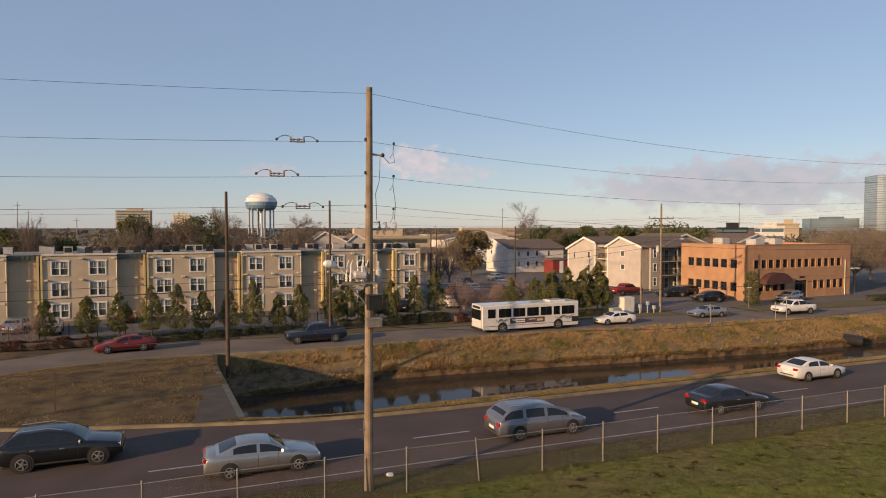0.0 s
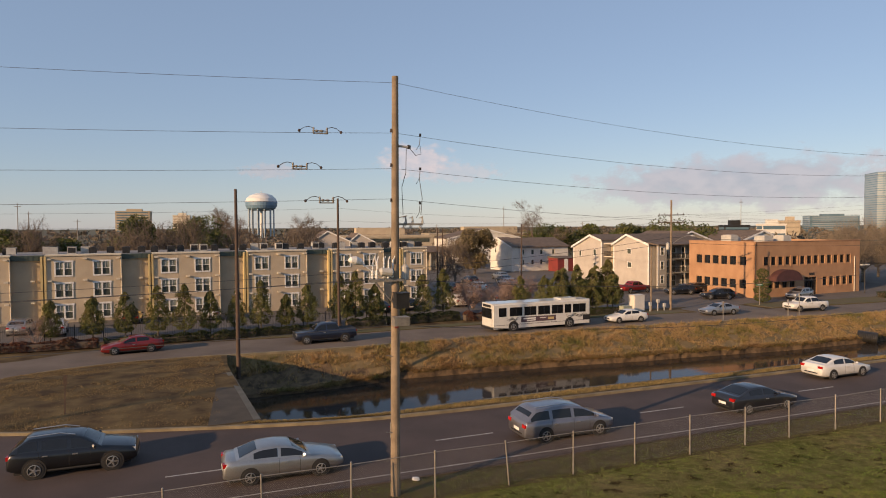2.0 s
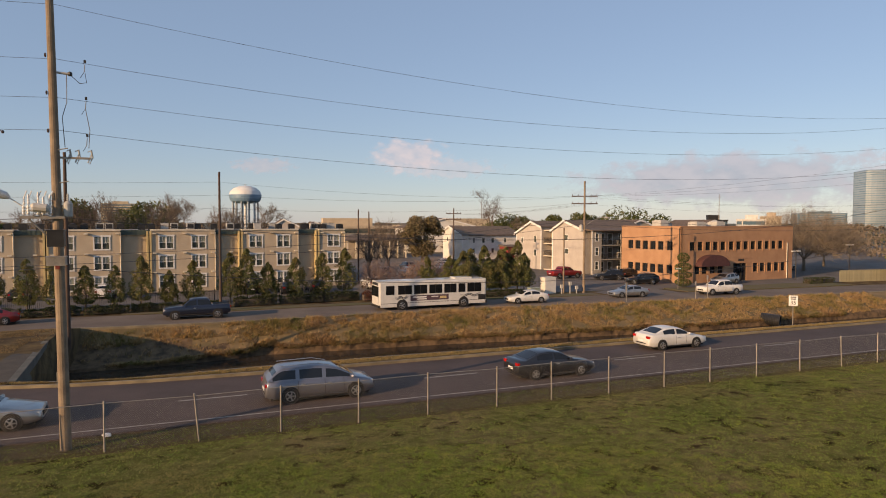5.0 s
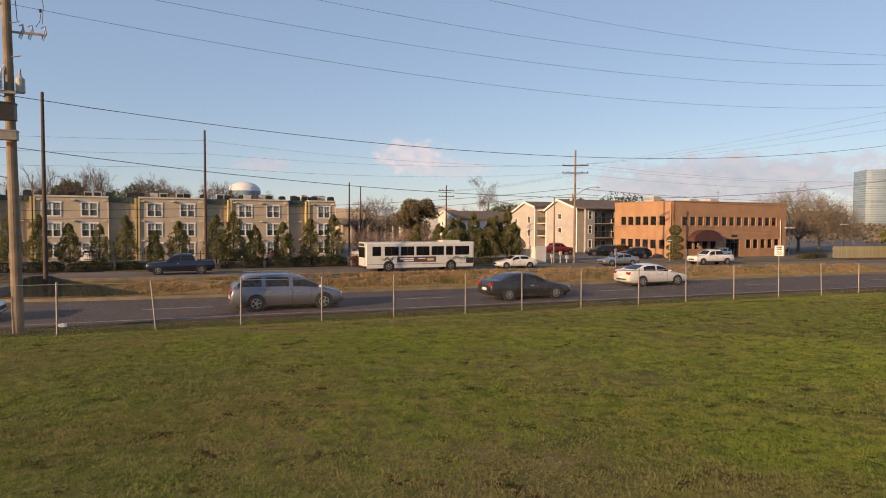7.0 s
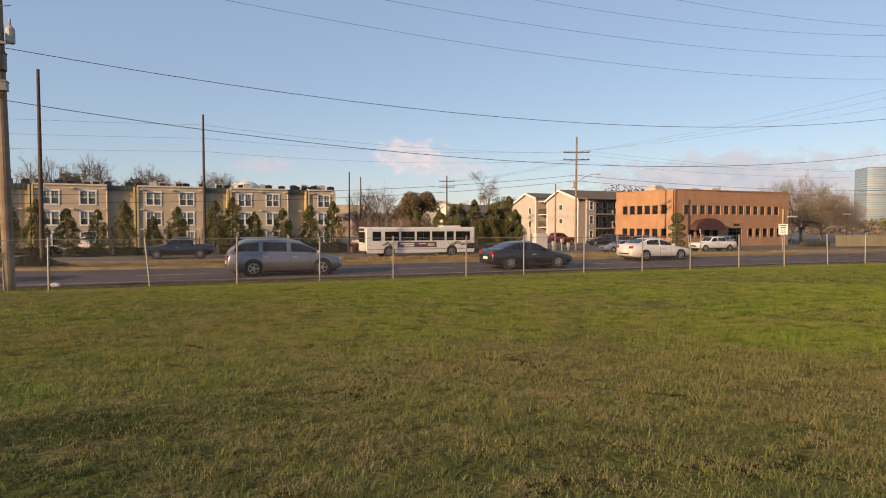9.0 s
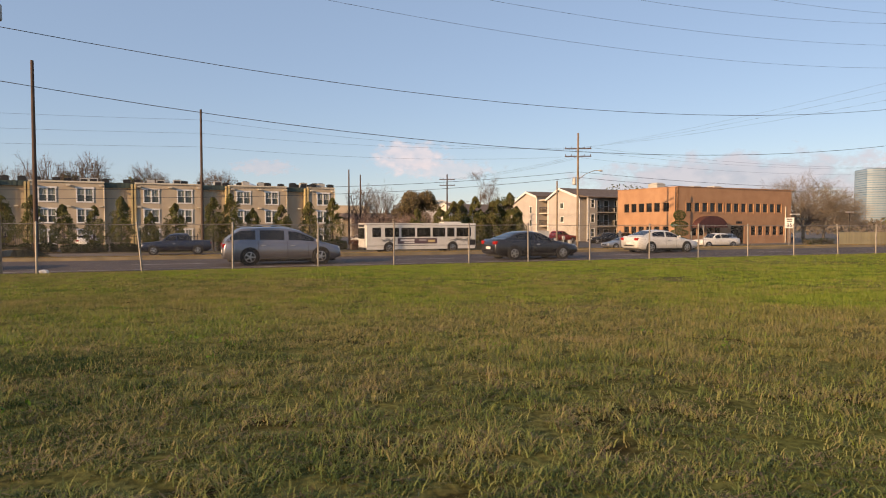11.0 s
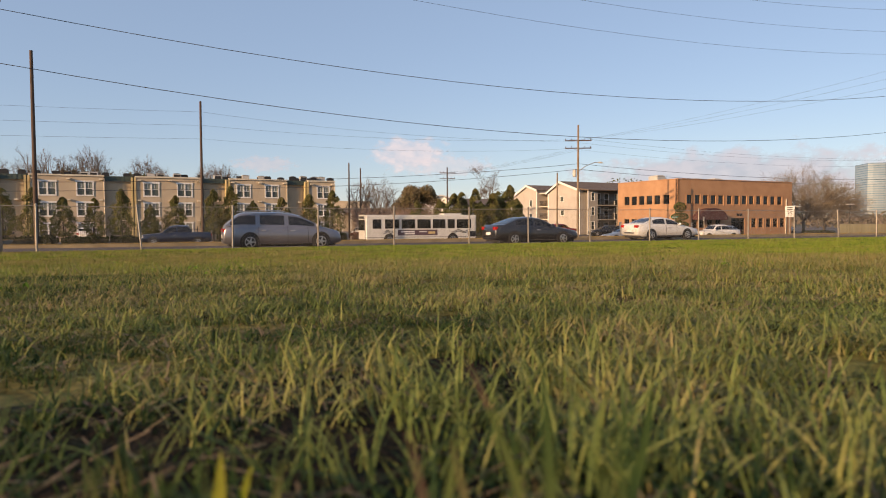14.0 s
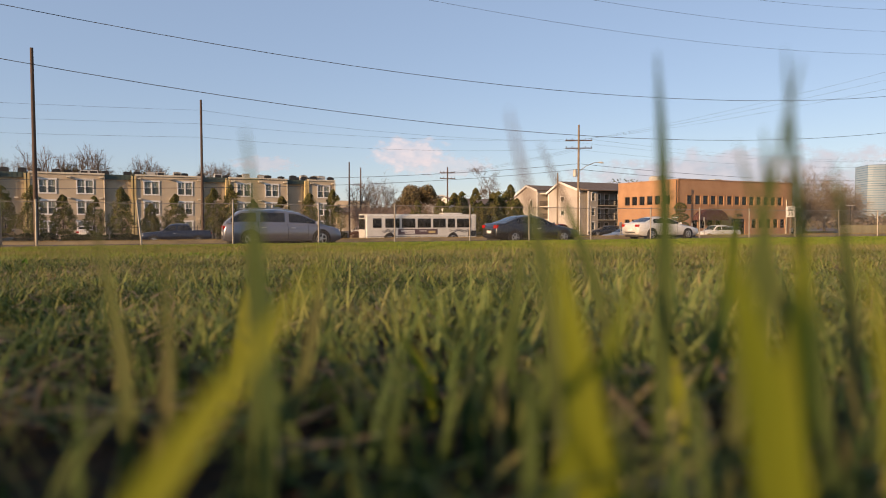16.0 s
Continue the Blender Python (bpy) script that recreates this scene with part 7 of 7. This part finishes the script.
for z, r, q in ((4.25, 0.82, 0.7), (2.95, 1.15, 0.55), (1.85, 1.2, 0.5), (0.75, 1.1, 0.55)):
    d = rng.normal(size=(1100, 3))
    d /= np.linalg.norm(d, axis=1, keepdims=True)
    leaves("tier", d * np.array([r, r, q]) * rng.uniform(0.86, 1.03, (1100, 1)) + np.array([0, 0, z]), 0.09, L_OAK, topi, rng, 0)
for x, y, w in ((84.5, 44.6, 2.2), (87.3, 44.9, 2.6)):
    ob = thing("box_shrub", pose(x, y, -1.36), "low clipped square shrub", "shrub", "clipped shrubs")
    p = rng.uniform(-1, 1, (900, 3))
    k = rng.integers(0, 3, 900)
    p[np.arange(900), k] = np.sign(p[np.arange(900), k])
    leaves("foliage", p * np.array([w / 2, 0.8, 0.42]) + np.array([0, 0, 0.45]), 0.10, L_HEDGE, ob, rng, 0)
    pole_part("core", ob, M_BARK, "", lambda bm: box(bm, -w / 2 + 0.15, w / 2 - 0.15, -0.65, 0.65, 0, 0.75))

# board fence and lamps at the east end
M_BOARD = mat("olive_boards", (0.30, 0.265, 0.16), (0.24, 0.21, 0.13), 1.0, 0.85, pieces=0.12)
bf = thing("board_fence", pose(91.0, 45.2, -1.38, 0, 0, -6), "olive-tan timber board fence", "fence")
bm = bmesh.new()
box(bm, 0, 0.24, 0, 0.03, 0, 1.85)
board = part("board", bm, M_BOARD, bf)
for k in range(1, 110):
    ob = new("board", board.data)
    ob.parent = bf
    ob.location = (0.26 * k, 0, 0)
for z in (0.4, 1.5):
    pole_part("rail", bf, M_BOARD, "", lambda bm: box(bm, 0, 28.5, 0.03, 0.1, z, z + 0.1))
for x, y, h in ((88.0, 50.5, 4.6), (108, 56, 5.2)):
    lp = thing("lot_lamp", pose(x, y, -1.38), "twin-headed parking lot lamp on a slim pole", "lamp", "parking lot lamps")
    pole_part("pole", lp, M_DARK, "", lambda bm: tube(bm, [(0, 0, 0), (0, 0, h)], 0.07, 8))
    for s in (-1, 1):
        pole_part("head", lp, M_GREYP, "", lambda bm: (box(bm, s * 0.55 - 0.32, s * 0.55 + 0.32, -0.2, 0.2, h - 0.05, h + 0.14), box(bm, min(0, s * 0.3), max(0, s * 0.3), -0.03, 0.03, h, h + 0.06)))

# pipe mouth, bag, lone post
pipe = thing("culvert_pipe", pose(57.0, 29.3, -2.92, 0, 4, -58), "dark corrugated culvert pipe jutting from the bank", "pipe")
bm = bmesh.new()
n, prof = 18, []
for k in range(24):
    prof.append((0.62 + (0.04 if k % 2 else 0), k * 0.085))
rings = [[bm.verts.new((z, r * math.cos(6.2832 * j / n), r * math.sin(6.2832 * j / n))) for j in range(n)] for r, z in prof + [(0.5, prof[-1][1]), (0.5, 0.1)]]
for a, b in zip(rings, rings[1:]):
    for j in range(n):
        bm.faces.new((a[j], b[j], b[(j + 1) % n], a[(j + 1) % n]))
part("barrel", bm, M_DARK, pipe)
bag = bmesh.new()
bmesh.ops.create_icosphere(bag, subdivisions=3, radius=0.2)
for v in bag.verts:
    v.co *= 1 + 0.45 * noise.noise(v.co * 7) + 0.2 * noise.noise(v.co * 18)
    v.co.z = max(v.co.z * 0.62 + 0.06, -0.02)
    v.co.x *= 1.25
    v.co *= 0.62
tagged(part("plastic_bag", bag, M_WHITE), "crumpled white plastic bag lying by the fence", "litter").location = (-6.02, 1.85, -0.05)
lone = thing("steel_post", pose(-20.5, 17.0, 0.0, 0, 2, 0), "thin rusty steel post standing on the dry mound", "post")
pole_part("shaft", lone, M_DPOLE, "", lambda bm: box(bm, -0.035, 0.035, -0.02, 0.02, -0.2, 2.15))
pole_part("plate", lone, M_DPOLE, "", lambda bm: box(bm, -0.09, 0.09, -0.035, -0.02, 1.6, 2.15))
# driveway and island at the office
strip("driveway", lambda x: line(ROADN, x) + WIDE - 0.02, lambda x: 56.0, lambda x: -1.30, M_LOT, 46.5, 57.0, 2.0, "grey asphalt driveway into the parking lot", "road", 0.08)
M_OLAWN = mat("office_lawn", (0.085, 0.078, 0.030), (0.105, 0.078, 0.040), 0.4, 0.95, bump=0.5, bscale=6)
strip("office_lawn", lambda x: line(ROADN, x) + WIDE + 0.5, lambda x: 47.0 if x < 70 else 46.0, lambda x: -1.27, M_OLAWN, 58.5, 88.0, 2.0, "thin winter lawn before the brick office", "lawn", 0.1)
strip("corner_lawn", lambda x: line(ROADN, x) + WIDE + 0.4, lambda x: 45.6, lambda x: far_z(x) + 0.03, M_OLAWN, -9.0, 45.5, 2.0, "thin winter grass strip along the hedge", "lawn", 0.1)

# ---- far things ----
wt = thing("water_tower", pose(54.7, 664, -1.3), "white and blue water tower on many legs", "water tower")
M_TANKW = mat("tank_white", (0.66, 0.65, 0.62), (0.54, 0.54, 0.53), 0.06, 0.5)
M_TANKB = mat("tank_blue", (0.17, 0.27, 0.36), (0.11, 0.20, 0.29), 0.08, 0.5)
M_TANKL = mat("tank_leg_paint", (0.34, 0.40, 0.43), (0.27, 0.32, 0.36), 0.2, 0.5)
pole_part("tank", wt, M_TANKW, "white tank dome", lambda bm: lathe(bm, [(15.9, 35.0), (16.0, 36.5), (14.6, 40.2), (11.0, 43.3), (6.0, 45.2), (0.6, 45.9)], 36))
pole_part("tank_base", wt, M_TANKB, "blue scalloped tank base", lambda bm: lathe(bm, [(3.0, 27.5), (11.0, 28.0), (14.4, 30.0), (15.8, 33.0), (15.9, 35.0)], 36))
pole_part("mural", wt, M_TANKB, "blue painted band", lambda bm: lathe(bm, [(16.02, 34.6), (16.12, 36.2), (15.3, 38.2)], 36))
pole_part("finial", wt, M_TANKW, "", lambda bm: tube(bm, [(0, 0, 45.5), (0, 0, 47.6)], [0.5, 0.3], 8))
for k in range(12):
    a = 2 * math.pi * k / 12 + 0.13
    pole_part("leg", wt, M_TANKL, "", lambda bm: tube(bm, [(12.6 * math.cos(a), 12.6 * math.sin(a), 0), (12.6 * math.cos(a), 12.6 * math.sin(a), 30)], 0.75, 8))
pole_part("riser", wt, M_TANKW, "", lambda bm: tube(bm, [(0, 0, 0), (0, 0, 29)], 1.4, 10))


def tower(m, w, d, h, floors, wall_m, glass_m, label, gap=0.45):
    ob = thing("far_building", m, label, "building")
    f = h / floors
    pole_part("wall", ob, wall_m, "", lambda bm: box(bm, 0, w, 0, d, 0, h))
    for k in range(floors):
        pole_part("window_band", ob, glass_m, "", lambda bm: (box(bm, w * 0.04, w * 0.96, -0.15, 0, f * (k + gap), f * (k + 0.9)), box(bm, -0.15, 0, d * 0.06, d * 0.94, f * (k + gap), f * (k + 0.9))))
    pole_part("parapet", ob, wall_m, "", lambda bm: box(bm, -0.3, w + 0.3, -0.3, d + 0.3, h, h + 1.0))
    pole_part("plant_room", ob, wall_m, "", lambda bm: box(bm, w * 0.3, w * 0.75, d * 0.3, d * 0.7, h + 1.0, h + 4.0))
    return ob


M_BLUEGL = mat("blue_curtain_glass", (0.10, 0.16, 0.20), (0.07, 0.12, 0.15), 0.05, 0.1)
tower(pose(-110, 975, -1.3, 0, 0, -6), 44, 20, 33, 9, M_STUCCO2, M_BLUEGL, "pale hotel block with window bands on the skyline")
tower(pose(-36, 950, -1.3, 0, 0, -6), 22, 18, 27, 8, M_CREAM, M_STUCCO, "cream tower block on the skyline")
tower(pose(293, 285, -1.3, 0, 0, -25), 15, 10, 9.8, 3, M_DARK, M_BLUEGL, "dark modern office block on the skyline")
tower(pose(414, 346, -1.3, 0, 0, -25), 12, 10, 13, 4, M_STUCCO, M_STUCCO2, "tan office block on the skyline")
tower(pose(356, 314, -1.3, 0, 0, -25), 16, 10, 10.5, 2, M_WSIDING, M_BLUEGL, "white low block on the skyline")
tower(pose(34, 226, -1.3, 0, 0, -3), 44, 12, 6.6, 2, M_STUCCO, M_GLASS, "long low tan building behind the parking lot")
tower(pose(86, 250, -1.3, 0, 0, -3), 60, 12, 6.8, 2, M_STUCCO2, M_GLASS, "long low tan building behind the parking lot")
gabled(pose(18.8, 166, -1.3, 0, 0, -4), 11, 12, 6.8, 6.8, 4.5, 9.8, M_SIDING, M_SHINGLE, "brown-roofed house behind the apartment block", [(3, 4, 1, 1.2), (7, 4, 1, 1.2)])
gabled(pose(29.5, 166, -1.3, 0, 0, -4), 8, 12, 6.4, 6.4, 3.0, 9.0, M_SIDING, M_SHINGLE, "brown-roofed house behind the apartment block", [(4, 4, 1, 1.2)])
gabled(pose(58, 158, -1.3, 0, 0, -4), 24, 14, 7.4, 7.4, 12.0, 10.2, M_WSIDING, M_SHINGLE, "long house with a low brown hipped roof", [(4, 4, 1, 1.2), (12, 4, 1, 1.2), (18, 4, 1, 1.2)])
gabled(pose(86, 96, -1.3, 0, 0, 3), 16, 14, 7.0, 7.0, 8.0, 9.6, M_GREYSIDE, M_SHINGLE, "grey house with a brown roof behind the office", [(4, 4, 1, 1.2), (10, 4, 1, 1.2)])
gabled(pose(104, 92, -1.3, 0, 0, 3), 11, 12, 7.2, 8.6, 8.0, 9.6, M_WSIDING, M_SHINGLE, "pale house with a slanted roof behind the office", [(4, 4, 1, 1.2)])
col = thing("colonnade_building", pose(33.5, 131, -1.3, 0, 0, 3), "low tan building with a white colonnade", "building")
pole_part("wall", col, M_STUCCO, "", lambda bm: box(bm, 0, 16, 2, 12, 0, 4.6))
pole_part("roof", col, M_SHINGLE, "", lambda bm: solid(bm, [(-0.5, -0.4, 4.6), (16.5, -0.4, 4.6), (16.5, 12.5, 4.6), (-0.5, 12.5, 4.6)], [(1.5, 2.5, 5.8), (14.5, 2.5, 5.8), (14.5, 9, 5.8), (1.5, 9, 5.8)]))
for k in range(8):
    pole_part("column", col, M_CREAM, "", lambda bm: box(bm, 0.2 + 2.2 * k, 0.5 + 2.2 * k, 0, 0.3, 0, 4.6))

# glass tower with a curved front
gt = thing("glass_tower", pose(1126, 766, -1.3), "tall curved office tower of pale blue glass", "building")
M_PALEGL = mat("pale_mirror_glass", (0.46, 0.50, 0.51), (0.38, 0.42, 0.43), 0.02, 0.15, 0.6)
arc = [(0, 0)]
for k in range(1, 15):
    a = radians(-62 + 6.5 * k)
    arc.append((arc[-1][0] + 8 * math.cos(a), arc[-1][1] + 8 * math.sin(a)))
back = [(x + 30, y + 45) for x, y in arc[::-1]]
FL = 25
for k in range(FL):
    z0, z1 = 103 * k / FL, 103 * (k + 1) / FL
    for name_, a_, b_, mt, grow in (("glass_band", z0, z1 - 1.1, M_PALEGL, 0.0), ("spandrel", z1 - 1.1, z1, M_BLUEGL, 0.2)):
        bm = bmesh.new()
        ring = [(x - grow, y - grow) for x, y in arc] + [(x, y) for x, y in back]
        solid(bm, [(x, y, a_) for x, y in ring], [(x, y, b_) for x, y in ring])
        part(name_, bm, mt, gt)
tower(pose(905, 720, -1.3, 0, 0, -35), 70, 40, 23, 7, M_BLUEGL, M_PALEGL, "lower glass office block beside the tower")

# woods to the horizon
rng = np.random.default_rng(31)
cen = []
for _ in range(2000):
    a, r = radians(rng.uniform(-42, 82)), 190 * (8.0 ** rng.uniform(0, 1))
    cen.append((-2 + r * math.sin(a), -24 + r * math.cos(a), rng.uniform(2.2, 6.0) * (1 + r / 2500)))
cen = np.array(cen)
d = rng.normal(size=(2000, 32, 3))
d /= np.linalg.norm(d, axis=2, keepdims=True)
rad = (cen[:, 2] * 0.9)[:, None, None]
p = cen[:, None, :] * np.array([1, 1, 0.5]) + d * rad * np.array([1.1, 1.1, 0.5]) * rng.uniform(0.5, 1.05, (2000, 32, 1))
p[:, :, 2] -= 1.3
# leaf colours lifted towards brown to imitate distance haze
L_WOOD = leafy("hazed_woods_leaves", [(0.085, 0.085, 0.055), (0.13, 0.108, 0.08), (0.175, 0.14, 0.115), (0.15, 0.12, 0.10)], 0.1, 0.9, 0.02)
sz = np.repeat(0.34 + 0.85 * np.hypot(cen[:, 0], cen[:, 1]) / 420, 32)
tagged(leaves("far_woods", p.reshape(-1, 3), sz, L_WOOD, None, rng, 0), "brown and dark green woods along the horizon, paled for haze", "woods", kind="stuff")


# ---- clouds ----
def cloud(centre, w, h, seed, light, shade, most):
    m = bpy.data.materials.new("cloud")
    m.use_nodes = True
    n, ln = m.node_tree.nodes, m.node_tree.links
    n.remove(n["Principled BSDF"])
    co = n.new("ShaderNodeTexCoord")
    mp = n.new("ShaderNodeMapping")
    mp.inputs["Scale"].default_value = (w / h, 1.6, 1)
    mp.inputs["Location"].default_value = (seed, seed * 0.7, 0)
    ln.new(co.outputs["Object"], mp.inputs["Vector"])
    ns = n.new("ShaderNodeTexNoise")
    ns.inputs["Scale"].default_value, ns.inputs["Detail"].default_value, ns.inputs["Roughness"].default_value = 1.7, 8, 0.52
    ln.new(mp.outputs[0], ns.inputs["Vector"])
    ball = n.new("ShaderNodeTexGradient")
    ball.gradient_type = "SPHERICAL"
    ln.new(co.outputs["Object"], ball.inputs["Vector"])
    mul = n.new("ShaderNodeMath")
    mul.operation = "MULTIPLY_ADD"
    mul.inputs[1].default_value, mul.inputs[2].default_value = 0.85, -0.52
    ln.new(ball.outputs["Fac"], mul.inputs[0])
    add = n.new("ShaderNodeMath")
    add.operation = "ADD"
    ln.new(mul.outputs[0], add.inputs[0])
    ln.new(ns.outputs["Fac"], add.inputs[1])
    rng_ = n.new("ShaderNodeMapRange")
    rng_.interpolation_type = "SMOOTHSTEP"
    rng_.inputs["From Min"].default_value, rng_.inputs["From Max"].default_value, rng_.inputs["To Max"].default_value = 0.2, 0.55, most
    ln.new(add.outputs[0], rng_.inputs["Value"])
    ramp = n.new("ShaderNodeValToRGB")
    ramp.color_ramp.elements[0].position, ramp.color_ramp.elements[1].position = 0.35, 0.62
    ramp.color_ramp.elements[0].color, ramp.color_ramp.elements[1].color = (*shade, 1), (*light, 1)
    ln.new(ns.outputs["Fac"], ramp.inputs[0])
    em = n.new("ShaderNodeEmission")
    ln.new(ramp.outputs[0], em.inputs["Color"])
    tr = n.new("ShaderNodeBsdfTransparent")
    mix = n.new("ShaderNodeMixShader")
    ln.new(rng_.outputs[0], mix.inputs[0])
    ln.new(tr.outputs[0], mix.inputs[1])
    ln.new(em.outputs[0], mix.inputs[2])
    ln.new(mix.outputs[0], n["Material Output"].inputs[0])
    ob = sheet("cloud", [(-1, -1, 0), (1, -1, 0), (1, 1, 0), (-1, 1, 0)], [(0, 1, 2, 3)], [m])
    c = Vector(centre)
    turn = (Vector((-2, -24, 5)) - c).to_track_quat("Z", "Y").to_matrix().to_4x4()
    ob.matrix_world = Matrix.Translation(c) @ turn @ Matrix.Diagonal((w / 2, h / 2, 1, 1))
    return tagged(ob, "soft pinkish evening cloud low in the sky", "cloud", kind="structure")


cloud((960, 2815, 312), 560, 235, 1.3, (0.60, 0.585, 0.63), (0.45, 0.50, 0.59), 0.72)
cloud((1130, 2760, 255), 700, 150, 3.1, (0.52, 0.545, 0.61), (0.45, 0.50, 0.58), 0.5)
cloud((2380, 2290, 205), 2300, 400, 4.2, (0.43, 0.46, 0.54), (0.33, 0.385, 0.48), 0.78)
cloud((2900, 1700, 260), 900, 200, 7.7, (0.54, 0.54, 0.60), (0.41, 0.455, 0.54), 0.65)
cloud((330, 2980, 260), 420, 110, 9.1, (0.50, 0.49, 0.54), (0.42, 0.44, 0.52), 0.45)
